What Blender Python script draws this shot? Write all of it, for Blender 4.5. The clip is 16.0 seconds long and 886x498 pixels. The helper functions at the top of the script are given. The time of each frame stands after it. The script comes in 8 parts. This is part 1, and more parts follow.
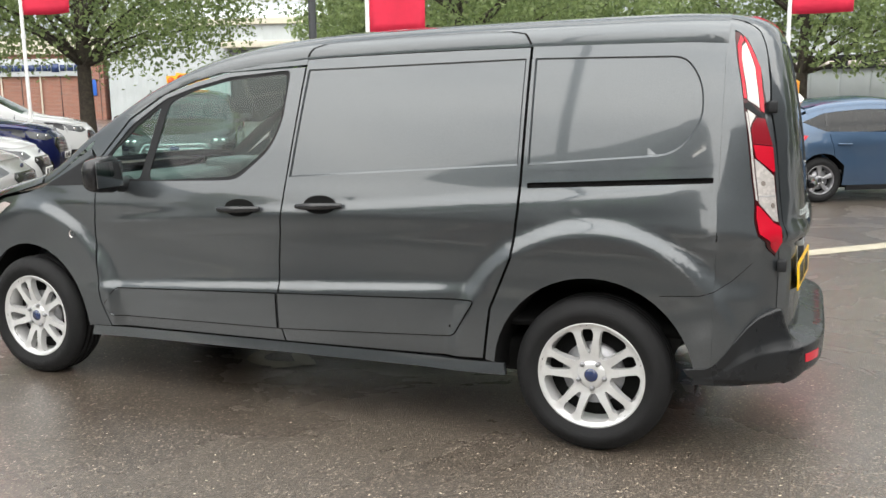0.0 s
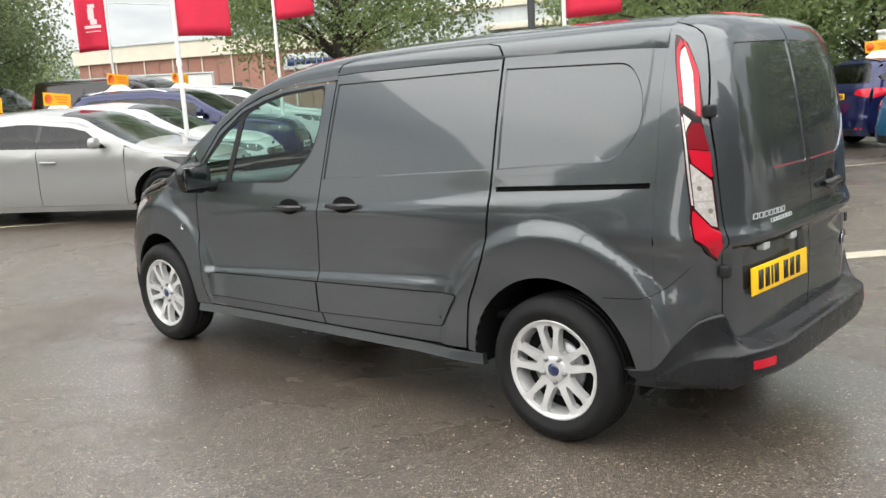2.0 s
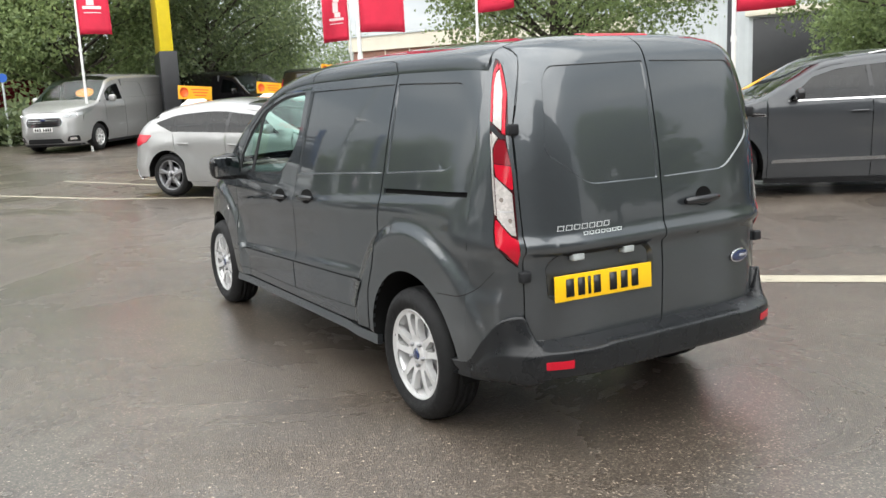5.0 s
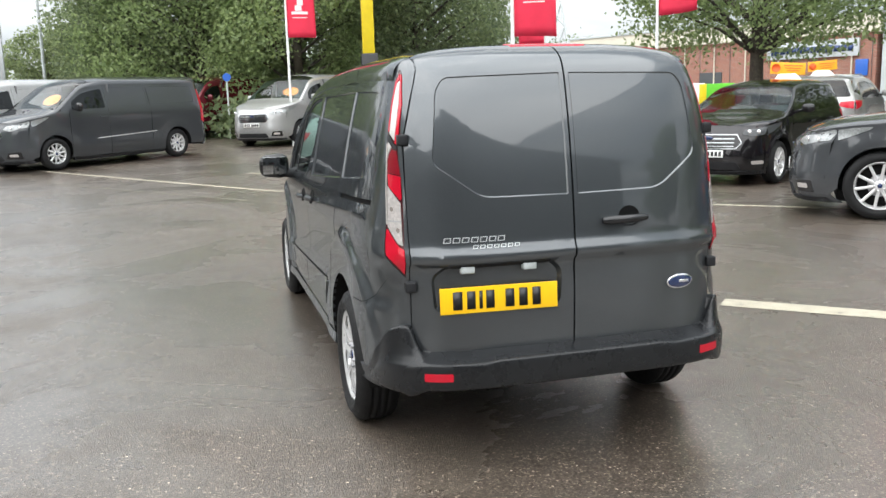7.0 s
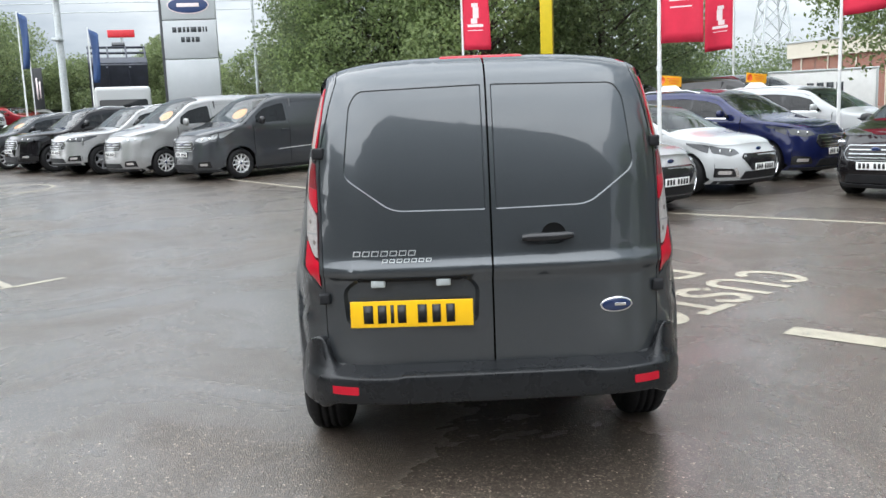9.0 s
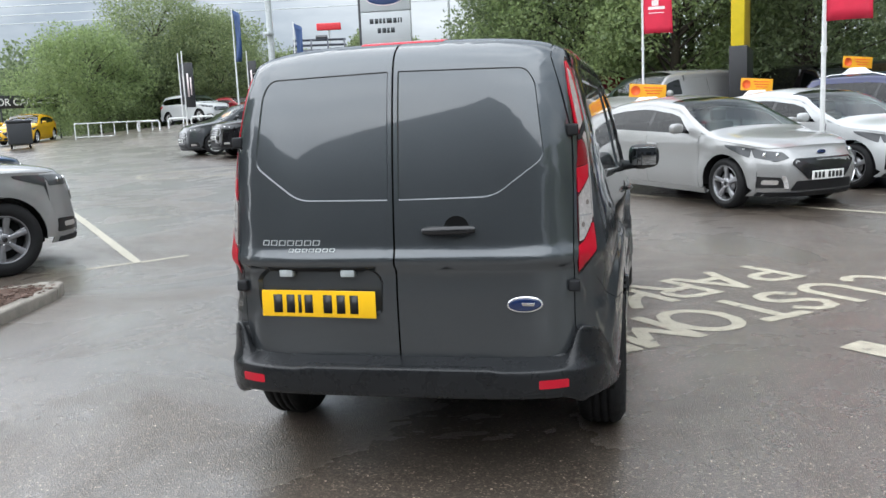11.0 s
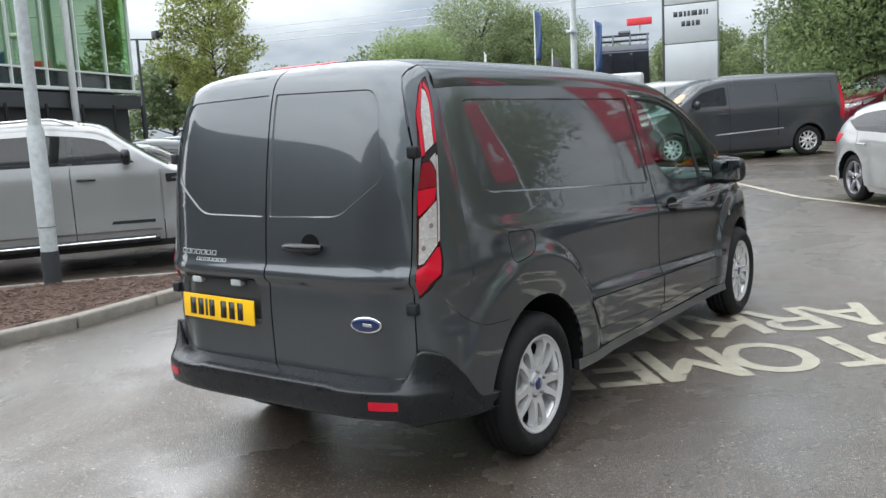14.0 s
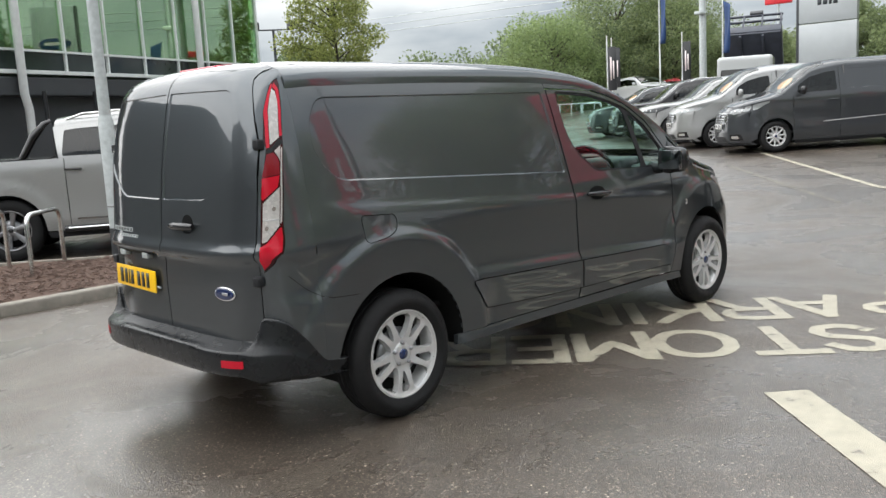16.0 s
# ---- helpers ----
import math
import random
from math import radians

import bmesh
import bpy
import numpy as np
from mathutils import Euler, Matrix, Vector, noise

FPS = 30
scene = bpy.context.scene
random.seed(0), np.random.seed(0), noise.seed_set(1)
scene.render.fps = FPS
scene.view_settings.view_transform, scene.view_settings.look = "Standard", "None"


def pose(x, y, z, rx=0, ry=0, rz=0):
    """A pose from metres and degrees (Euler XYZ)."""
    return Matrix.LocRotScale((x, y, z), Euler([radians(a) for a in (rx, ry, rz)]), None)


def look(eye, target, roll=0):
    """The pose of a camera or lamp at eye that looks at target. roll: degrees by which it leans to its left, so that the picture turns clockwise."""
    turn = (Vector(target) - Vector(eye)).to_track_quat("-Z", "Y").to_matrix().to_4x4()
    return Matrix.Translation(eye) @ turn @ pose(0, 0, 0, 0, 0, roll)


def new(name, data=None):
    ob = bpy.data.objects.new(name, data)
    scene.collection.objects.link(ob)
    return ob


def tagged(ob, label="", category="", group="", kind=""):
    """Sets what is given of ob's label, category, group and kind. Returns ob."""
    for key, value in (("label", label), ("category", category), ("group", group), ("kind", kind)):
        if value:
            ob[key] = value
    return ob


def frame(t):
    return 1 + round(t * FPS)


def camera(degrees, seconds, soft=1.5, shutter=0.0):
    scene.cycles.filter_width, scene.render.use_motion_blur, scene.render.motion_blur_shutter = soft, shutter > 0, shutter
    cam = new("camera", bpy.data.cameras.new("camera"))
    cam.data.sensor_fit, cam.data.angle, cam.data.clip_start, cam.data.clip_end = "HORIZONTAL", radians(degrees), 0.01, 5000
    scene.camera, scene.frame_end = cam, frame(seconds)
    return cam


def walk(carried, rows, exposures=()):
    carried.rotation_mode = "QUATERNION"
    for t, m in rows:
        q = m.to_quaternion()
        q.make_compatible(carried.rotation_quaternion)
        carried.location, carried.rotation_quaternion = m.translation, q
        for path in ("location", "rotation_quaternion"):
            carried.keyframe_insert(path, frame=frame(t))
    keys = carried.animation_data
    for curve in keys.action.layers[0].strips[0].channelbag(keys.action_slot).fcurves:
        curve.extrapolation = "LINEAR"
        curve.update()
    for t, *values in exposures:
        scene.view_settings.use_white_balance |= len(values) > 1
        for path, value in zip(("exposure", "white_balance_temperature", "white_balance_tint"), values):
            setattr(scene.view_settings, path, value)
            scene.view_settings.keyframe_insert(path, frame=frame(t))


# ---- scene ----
# ---- camera and its walk ----
EXPOSURES = [(0, 1.55, 6720, 10), (1.5, 1.50, 6720, 10), (3.5, 1.49, 6600, 10), (7, 1.58, 6430, 10), (9, 1.36, 6150, 10), (12, 1.28, 6080, 10), (14, 1.30, 6130, 10), (16, 1.28, 6450, 10)]
cam = camera(54.1, 16.0)
PATH = [
    (0, (0.776, -4.242, 1.435), (0.011, -2.424, 1.104), -0.8),
    (0.5, (1.112, -4.087, 1.461), (0.19, -2.341, 1.141), -1.9),
    (1, (1.52, -4.04, 1.518), (0.398, -2.421, 1.174), -4.1),
    (1.5, (1.784, -3.961, 1.52), (0.549, -2.428, 1.163), -4.1),
    (2, (2.046, -3.825, 1.547), (0.741, -2.355, 1.183), -3.4),
    (2.5, (2.359, -3.762, 1.569), (0.992, -2.348, 1.205), -3.9),
    (3, (2.686, -3.678, 1.586), (1.263, -2.319, 1.231), -4.5),
    (3.5, (2.929, -3.455, 1.574), (1.448, -2.159, 1.216), -4.6),
    (5.8, (3.872, -2.298, 1.589), (2.077, -1.491, 1.232), -1.9),
    (6, (3.95, -2.155, 1.584), (2.134, -1.396, 1.231), -1.9),
    (6.5, (4.097, -1.847, 1.594), (2.236, -1.204, 1.243), -1.9),
    (7, (4.145, -1.509, 1.569), (2.245, -0.985, 1.227), -1.7),
    (7.5, (4.188, -1.223, 1.548), (2.257, -0.818, 1.218), -1.7),
    (8, (4.306, -0.895, 1.556), (2.352, -0.611, 1.239), -2.0),
    (8.5, (4.298, -0.588, 1.519), (2.328, -0.422, 1.213), -2.1),
    (9, (4.3, -0.278, 1.541), (2.323, -0.235, 1.238), -2.3),
    (9.5, (4.339, 0.07, 1.534), (2.364, -0.014, 1.231), -2.4),
    (11.8, (3.813, 1.414, 1.484), (1.943, 0.775, 1.179), -2.7),
    (12, (3.746, 1.535, 1.495), (1.892, 0.846, 1.193), -2.7),
    (12.5, (3.644, 1.861, 1.488), (1.843, 1.045, 1.188), -2.8),
    (13, (3.568, 2.186, 1.505), (1.829, 1.242, 1.213), -2.9),
    (13.5, (3.429, 2.449, 1.486), (1.752, 1.397, 1.2), -3.0),
    (14, (3.322, 2.714, 1.506), (1.706, 1.57, 1.221), -3.0),
    (14.5, (3.283, 3.097, 1.499), (1.718, 1.885, 1.216), -3.2),
    (15, (3.133, 3.37, 1.464), (1.62, 2.096, 1.172), -3.2),
    (15.5, (2.954, 3.652, 1.496), (1.497, 2.315, 1.199), -3.2),
    (16, (2.798, 3.998, 1.484), (1.407, 2.593, 1.182), -3.2),
]
walk(cam, [(t, look(eye, target, roll)) for t, eye, target, roll in PATH], EXPOSURES)

# ---- world and sun: a bright overcast day ----
SUN_EL, SUN_ROT = radians(50), radians(146)
world = bpy.data.worlds.new("overcast_sky")
scene.world = world
world.use_nodes = True
wn, wl = world.node_tree.nodes, world.node_tree.links
wn.clear()
w_out = wn.new("ShaderNodeOutputWorld")
w_bg = wn.new("ShaderNodeBackground")
w_sky = wn.new("ShaderNodeTexSky")
w_sky.sky_type = "NISHITA"
w_sky.sun_disc = False
w_sky.sun_elevation, w_sky.sun_rotation = SUN_EL, SUN_ROT
w_tc = wn.new("ShaderNodeTexCoord")
w_map = wn.new("ShaderNodeMapping")
w_map.inputs["Scale"].default_value = (1.0, 1.0, 3.2)
w_noise = wn.new("ShaderNodeTexNoise")
w_noise.inputs["Scale"].default_value = 2.9
w_noise.inputs["Detail"].default_value = 7.0
w_noise.inputs["Roughness"].default_value = 0.52
w_ramp = wn.new("ShaderNodeValToRGB")
w_ramp.color_ramp.elements[0].position, w_ramp.color_ramp.elements[0].color = 0.38, (0.54, 0.60, 0.65, 1)
w_ramp.color_ramp.elements[1].position, w_ramp.color_ramp.elements[1].color = 0.62, (1.13, 1.16, 1.15, 1)
w_scale = wn.new("ShaderNodeVectorMath")
w_scale.operation = "SCALE"
w_scale.inputs["Scale"].default_value = 0.10
w_mix = wn.new("ShaderNodeMix")
w_mix.data_type = "RGBA"
w_mix.inputs["Factor"].default_value = 0.88
wl.new(w_tc.outputs["Generated"], w_map.inputs["Vector"])
wl.new(w_map.outputs["Vector"], w_noise.inputs["Vector"])
wl.new(w_noise.outputs["Fac"], w_ramp.inputs["Fac"])
wl.new(w_sky.outputs["Color"], w_scale.inputs[0])
wl.new(w_scale.outputs["Vector"], w_mix.inputs["A"])
wl.new(w_ramp.outputs["Color"], w_mix.inputs["B"])
# an overcast dome is about three times brighter overhead than at the horizon
w_sep = wn.new("ShaderNodeSeparateXYZ")
w_rise = wn.new("ShaderNodeMapRange")
w_rise.inputs["From Min"].default_value, w_rise.inputs["From Max"].default_value = 0.0, 1.0
w_rise.inputs["To Min"].default_value, w_rise.inputs["To Max"].default_value = 0.37, 1.02
w_pow = wn.new("ShaderNodeMath")
w_pow.operation, w_pow.use_clamp = "POWER", True
w_pow.inputs[1].default_value = 1.15
w_lift = wn.new("ShaderNodeVectorMath")
w_lift.operation = "SCALE"
wl.new(w_tc.outputs["Generated"], w_sep.inputs["Vector"])
wl.new(w_sep.outputs["Z"], w_pow.inputs[0])
wl.new(w_pow.outputs["Value"], w_rise.inputs["Value"])
wl.new(w_mix.outputs["Result"], w_lift.inputs[0])
wl.new(w_rise.outputs["Result"], w_lift.inputs["Scale"])
wl.new(w_lift.outputs["Vector"], w_bg.inputs["Color"])
w_bg.inputs["Strength"].default_value = 0.95
wl.new(w_bg.outputs["Background"], w_out.inputs["Surface"])

sun_data = bpy.data.lights.new("sun", "SUN")
sun_data.energy, sun_data.angle, sun_data.color = 2.3, radians(140), (1.0, 0.985, 0.96)
sun = new("sun", sun_data)
sun_dir = Vector((math.sin(SUN_ROT) * math.cos(SUN_EL), math.cos(SUN_ROT) * math.cos(SUN_EL), math.sin(SUN_EL)))
sun.matrix_world = look(sun_dir * 80, (0, 0, 0))

# ---- materials ----
def material(name):
    m = bpy.data.materials.new(name)
    m.use_nodes = True
    nt = m.node_tree
    return m, nt, nt.nodes["Principled BSDF"]


def noise_node(nt, scale, detail=4.0, rough=0.55, coords="Object", distort=0.0):
    tc = nt.nodes.new("ShaderNodeTexCoord")
    n = nt.nodes.new("ShaderNodeTexNoise")
    n.inputs["Scale"].default_value = scale
    n.inputs["Detail"].default_value = detail
    n.inputs["Roughness"].default_value = rough
    n.inputs["Distortion"].default_value = distort
    nt.links.new(tc.outputs[coords], n.inputs["Vector"])
    return n


def ramp_node(nt, source, stops):
    r = nt.nodes.new("ShaderNodeValToRGB")
    els = r.color_ramp.elements
    while len(els) < len(stops):
        els.new(0.5)
    for e, (p, c) in zip(els, stops):
        e.position = p
        e.color = (*c, 1) if len(c) == 3 else c
    nt.links.new(source, r.inputs["Fac"])
    return r


def bump_node(nt, source, bsdf, strength, distance):
    b = nt.nodes.new("ShaderNodeBump")
    b.inputs["Strength"].default_value = strength
    b.inputs["Distance"].default_value = distance
    nt.links.new(source, b.inputs["Height"])
    nt.links.new(b.outputs["Normal"], bsdf.inputs["Normal"])
    return b


def grey(v):
    return (v, v, v)


def surface(name, colour, rough=0.5, metal=0.0, vary=0.12, scale=6.0, bump=0.0, bump_scale=60.0, coat=0.0, coords="Object", rough_vary=0.0, gloss=0.5):
    """A plain surface with blotches of tone, and fine relief where bump is given."""
    m, nt, p = material(name)
    n = noise_node(nt, scale, 5.0, 0.6, coords)
    lo = tuple(max(0.0, c * (1 - vary)) for c in colour)
    hi = tuple(min(1.0, c * (1 + vary)) for c in colour)
    r = ramp_node(nt, n.outputs["Fac"], [(0.3, lo), (0.7, hi)])
    nt.links.new(r.outputs["Color"], p.inputs["Base Color"])
    p.inputs["Roughness"].default_value = rough
    p.inputs["Metallic"].default_value = metal
    p.inputs["Specular IOR Level"].default_value = gloss
    if rough_vary:
        rr = ramp_node(nt, n.outputs["Fac"], [(0.3, grey(max(0.02, rough - rough_vary))), (0.7, grey(min(1, rough + rough_vary)))])
        nt.links.new(rr.outputs["Color"], p.inputs["Roughness"])
    if coat:
        p.inputs["Coat Weight"].default_value = coat
        p.inputs["Coat Roughness"].default_value = 0.04
    if bump:
        bn = noise_node(nt, bump_scale, 6.0, 0.6, coords)
        bump_node(nt, bn.outputs["Fac"], p, bump, 0.01)
    return m


def car_paint(name, colour, metal=0.5, rough=0.32, flake=0.25, wet=True, lacquer=1.5):
    """Lacquered paint with fine metal flake, a film of road dirt and rain spots."""
    m, nt, p = material(name)
    fl = noise_node(nt, 900.0, 2.0, 0.5)
    r = ramp_node(nt, fl.outputs["Fac"], [(0.35, tuple(c * (1 - flake) for c in colour)), (0.65, tuple(min(1, c * (1 + flake)) for c in colour))])
    nt.links.new(r.outputs["Color"], p.inputs["Base Color"])
    p.inputs["Metallic"].default_value = metal
    p.inputs["Roughness"].default_value = rough
    p.inputs["Specular IOR Level"].default_value = 0.0
    p.inputs["Specular Tint"].default_value = (*(min(1.0, 1.6 * c + 0.03) for c in colour), 1)
    p.inputs["Coat Weight"].default_value = 1.0
    p.inputs["Coat IOR"].default_value = lacquer
    dirt = noise_node(nt, 3.0, 6.0, 0.65)
    cr = ramp_node(nt, dirt.outputs["Fac"], [(0.3, grey(0.01)), (0.75, grey(0.05))])
    nt.links.new(cr.outputs["Color"], p.inputs["Coat Roughness"])
    if wet:
        drops = noise_node(nt, 140.0, 2.0, 0.5)
        dr = ramp_node(nt, drops.outputs["Fac"], [(0.62, grey(0.0)), (0.72, grey(1.0))])
        b = nt.nodes.new("ShaderNodeBump")
        b.inputs["Strength"].default_value = 0.03
        b.inputs["Distance"].default_value = 0.004
        nt.links.new(dr.outputs["Color"], b.inputs["Height"])
        nt.links.new(b.outputs["Normal"], p.inputs["Coat Normal"])
    return m


def glass_pane(name, tint, ior=1.5, sheen=(0.85, 0.85, 0.85)):
    """A thin pane: it lets light through with its tint, and mirrors more at a slant."""
    m = bpy.data.materials.new(name)
    m.use_nodes = True
    nt = m.node_tree
    nt.nodes.clear()
    out = nt.nodes.new("ShaderNodeOutputMaterial")
    tr = nt.nodes.new("ShaderNodeBsdfTransparent")
    tr.inputs["Color"].default_value = (*tint, 1)
    gl = nt.nodes.new("ShaderNodeBsdfGlossy")
    gl.inputs["Roughness"].default_value = 0.015
    gl.inputs["Color"].default_value = (*sheen, 1)
    lw = nt.nodes.new("ShaderNodeLayerWeight")
    lw.inputs["Blend"].default_value = 0.5
    pw = nt.nodes.new("ShaderNodeMath")
    pw.operation = "POWER"
    pw.inputs[1].default_value = 5.0
    f0 = ((ior - 1) / (ior + 1)) ** 2 * 0.9
    mr = nt.nodes.new("ShaderNodeMapRange")
    mr.inputs["To Min"].default_value, mr.inputs["To Max"].default_value = f0, 0.95
    mx = nt.nodes.new("ShaderNodeMixShader")
    nt.links.new(lw.outputs["Facing"], pw.inputs[0])
    nt.links.new(pw.outputs["Value"], mr.inputs["Value"])
    nt.links.new(mr.outputs["Result"], mx.inputs["Fac"])
    nt.links.new(tr.outputs["BSDF"], mx.inputs[1])
    nt.links.new(gl.outputs["BSDF"], mx.inputs[2])
    nt.links.new(mx.outputs["Shader"], out.inputs["Surface"])
    return m


def lens(name, colour, rough=0.08, cells=0.0):
    """Moulded lamp plastic with a ribbed inside."""
    m, nt, p = material(name)
    tc = nt.nodes.new("ShaderNodeTexCoord")
    vo = nt.nodes.new("ShaderNodeTexWave")
    vo.bands_direction = "Z"
    vo.inputs["Scale"].default_value = 60.0
    vo.inputs["Distortion"].default_value = 0.6
    vo.inputs["Detail"].default_value = 1.0
    nt.links.new(tc.outputs["Object"], vo.inputs["Vector"])
    r = ramp_node(nt, vo.outputs["Fac"], [(0.2, tuple(c * 0.85 for c in colour)), (0.8, tuple(min(1, c * 1.05) for c in colour))])
    nt.links.new(r.outputs["Color"], p.inputs["Base Color"])
    p.inputs["Roughness"].default_value = 0.35
    p.inputs["Metallic"].default_value = 0.1
    p.inputs["Coat Weight"].default_value = 0.7
    p.inputs["Specular IOR Level"].default_value = 0.1
    p.inputs["Coat Roughness"].default_value = rough
    if cells:
        ve = nt.nodes.new("ShaderNodeTexVoronoi")
        ve.inputs["Scale"].default_value = 85.0
        nt.links.new(tc.outputs["Object"], ve.inputs["Vector"])
        cr = ramp_node(nt, ve.outputs["Color"], [(0.2, tuple(c * (1 - cells) for c in colour)), (0.55, colour), (0.9, tuple(min(1, c * (1 + 1.6 * cells)) for c in colour))])
        nt.links.new(cr.outputs["Color"], p.inputs["Base Color"])
        p.inputs["Metallic"].default_value = 0.4
        b = nt.nodes.new("ShaderNodeBump")
        b.inputs["Strength"].default_value = 0.15
        b.inputs["Distance"].default_value = 0.003
        nt.links.new(ve.outputs["Distance"], b.inputs["Height"])
        nt.links.new(b.outputs["Normal"], p.inputs["Normal"])
    return m


def asphalt_material():
    """Wet old asphalt: brown-grey chippings, damp patches and films of standing water."""
    m, nt, p = material("wet_asphalt")
    tc = nt.nodes.new("ShaderNodeTexCoord")
    vo = nt.nodes.new("ShaderNodeTexVoronoi")
    vo.inputs["Scale"].default_value = 130.0
    nt.links.new(tc.outputs["Object"], vo.inputs["Vector"])
    chips = ramp_node(nt, vo.outputs["Color"], [(0.0, (0.030, 0.024, 0.019)), (0.50, (0.066, 0.053, 0.042)), (0.80, (0.125, 0.101, 0.079)), (0.93, (0.30, 0.245, 0.19)), (0.975, (0.62, 0.52, 0.41))])
    big = noise_node(nt, 0.35, 6.0, 0.6)
    tone = ramp_node(nt, big.outputs["Fac"], [(0.3, grey(0.75)), (0.7, grey(1.25))])
    mul = nt.nodes.new("ShaderNodeMix")
    mul.data_type, mul.blend_type = "RGBA", "MULTIPLY"
    mul.inputs["Factor"].default_value = 1.0
    nt.links.new(chips.outputs["Color"], mul.inputs["A"])
    nt.links.new(tone.outputs["Color"], mul.inputs["B"])
    nt.links.new(mul.outputs["Result"], p.inputs["Base Color"])
    wet = noise_node(nt, 0.55, 7.0, 0.62, distort=0.6)
    wr = ramp_node(nt, wet.outputs["Fac"], [(0.42, grey(0.24)), (0.56, grey(0.32)), (0.76, grey(0.42))])
    nt.links.new(wr.outputs["Color"], p.inputs["Roughness"])
    p.inputs["Specular IOR Level"].default_value = 0.68
    film = ramp_node(nt, wet.outputs["Fac"], [(0.40, grey(0.25)), (0.60, grey(1.0))])
    water = ramp_node(nt, wet.outputs["Fac"], [(0.42, grey(0.90)), (0.64, grey(0.0))])
    nt.links.new(water.outputs["Color"], p.inputs["Coat Weight"])
    p.inputs["Coat IOR"].default_value = 1.5
    p.inputs["Coat Roughness"].default_value = 0.30
    h = nt.nodes.new("ShaderNodeMath")
    h.operation = "MULTIPLY"
    nt.links.new(vo.outputs["Distance"], h.inputs[0])
    nt.links.new(film.outputs["Color"], h.inputs[1])
    bump_node(nt, h.outputs["Value"], p, 0.62, 0.007)
    soft = nt.nodes.new("ShaderNodeBump")
    soft.inputs["Strength"].default_value, soft.inputs["Distance"].default_value = 0.16, 0.006
    nt.links.new(h.outputs["Value"], soft.inputs["Height"])
    nt.links.new(soft.outputs["Normal"], p.inputs["Coat Normal"])
    return m


def worn_paint(name="road_paint", lo=0.31, k=1.0):
    """Thermoplastic road paint, cream white, rubbed through to the chippings."""
    m, nt, p = material(name)
    n = noise_node(nt, 9.0, 8.0, 0.7)
    r = ramp_node(nt, n.outputs["Fac"], [(lo, (0.10, 0.088, 0.076)), (lo + 0.08, (0.34 * k, 0.31 * k, 0.24 * k)), (max(0.7, lo + 0.2), (0.44 * k, 0.405 * k, 0.315 * k))])
    nt.links.new(r.outputs["Color"], p.inputs["Base Color"])
    p.inputs["Roughness"].default_value = 0.35
    f = noise_node(nt, 160.0, 3.0, 0.6)
    bump_node(nt, f.outputs["Fac"], p, 0.4, 0.004)
    return m


def brick_material():
    m, nt, p = material("red_brick")
    tc = nt.nodes.new("ShaderNodeTexCoord")
    mp = nt.nodes.new("ShaderNodeMapping")
    mp.inputs["Rotation"].default_value = (radians(90), 0, 0)
    br = nt.nodes.new("ShaderNodeTexBrick")
    br.inputs["Scale"].default_value = 1.0
    br.inputs["Brick Width"].default_value = 0.225
    br.inputs["Row Height"].default_value = 0.075
    br.inputs["Mortar Size"].default_value = 0.008
    br.inputs["Color1"].default_value = (0.30, 0.115, 0.075, 1)
    br.inputs["Color2"].default_value = (0.22, 0.085, 0.06, 1)
    br.inputs["Mortar"].default_value = (0.30, 0.25, 0.21, 1)
    nt.links.new(tc.outputs["Object"], mp.inputs["Vector"])
    nt.links.new(mp.outputs["Vector"], br.inputs["Vector"])
    nt.links.new(br.outputs["Color"], p.inputs["Base Color"])
    p.inputs["Roughness"].default_value = 0.85
    return m


def leaf_material(name, dark, light):
    m, nt, p = material(name)
    geo = nt.nodes.new("ShaderNodeNewGeometry")
    r = ramp_node(nt, geo.outputs["Random Per Island"], [(0.0, dark), (0.55, tuple((a + b) / 2 for a, b in zip(dark, light))), (1.0, light)])
    nt.links.new(r.outputs["Color"], p.inputs["Base Color"])
    p.inputs["Roughness"].default_value = 0.5
    p.inputs["Subsurface Weight"].default_value = 0.0
    tl = nt.nodes.new("ShaderNodeBsdfTranslucent")
    nt.links.new(r.outputs["Color"], tl.inputs["Color"])
    mx = nt.nodes.new("ShaderNodeMixShader")
    mx.inputs["Fac"].default_value = 0.6
    out = nt.nodes["Material Output"]
    nt.links.new(p.outputs["BSDF"], mx.inputs[1])
    nt.links.new(tl.outputs["BSDF"], mx.inputs[2])
    nt.links.new(mx.outputs["Shader"], out.inputs["Surface"])
    return m


M_ASPHALT = asphalt_material()
M_LINE = worn_paint()
M_LETTER = worn_paint("letter_paint", 0.33, 1.0)
M_LINE_FAINT = worn_paint("faded_road_paint", 0.46, 0.55)
M_PAINT_GREY = car_paint("magnetic_grey_paint", (0.076, 0.084, 0.090), 0.7, 0.34, lacquer=1.62)
M_PAINT_DKGREY = car_paint("dark_grey_paint", (0.050, 0.053, 0.057), 0.3, 0.34)
M_PAINT_SILVER = car_paint("silver_paint", (0.31, 0.31, 0.305), 0.5, 0.36)
M_PAINT_WHITE = car_paint("white_paint", (0.42, 0.43, 0.43), 0.0, 0.35, 0.02)
M_PAINT_BLUE = car_paint("deep_blue_paint", (0.009, 0.013, 0.058), 0.4, 0.3)
M_PAINT_NAVY = car_paint("slate_blue_paint", (0.05, 0.085, 0.14), 0.5, 0.32)
M_PAINT_TEAL = car_paint("bright_blue_paint", (0.008, 0.11, 0.22), 0.4, 0.3)
M_PAINT_BLACK = car_paint("black_paint", (0.010, 0.009, 0.010), 0.3, 0.3)
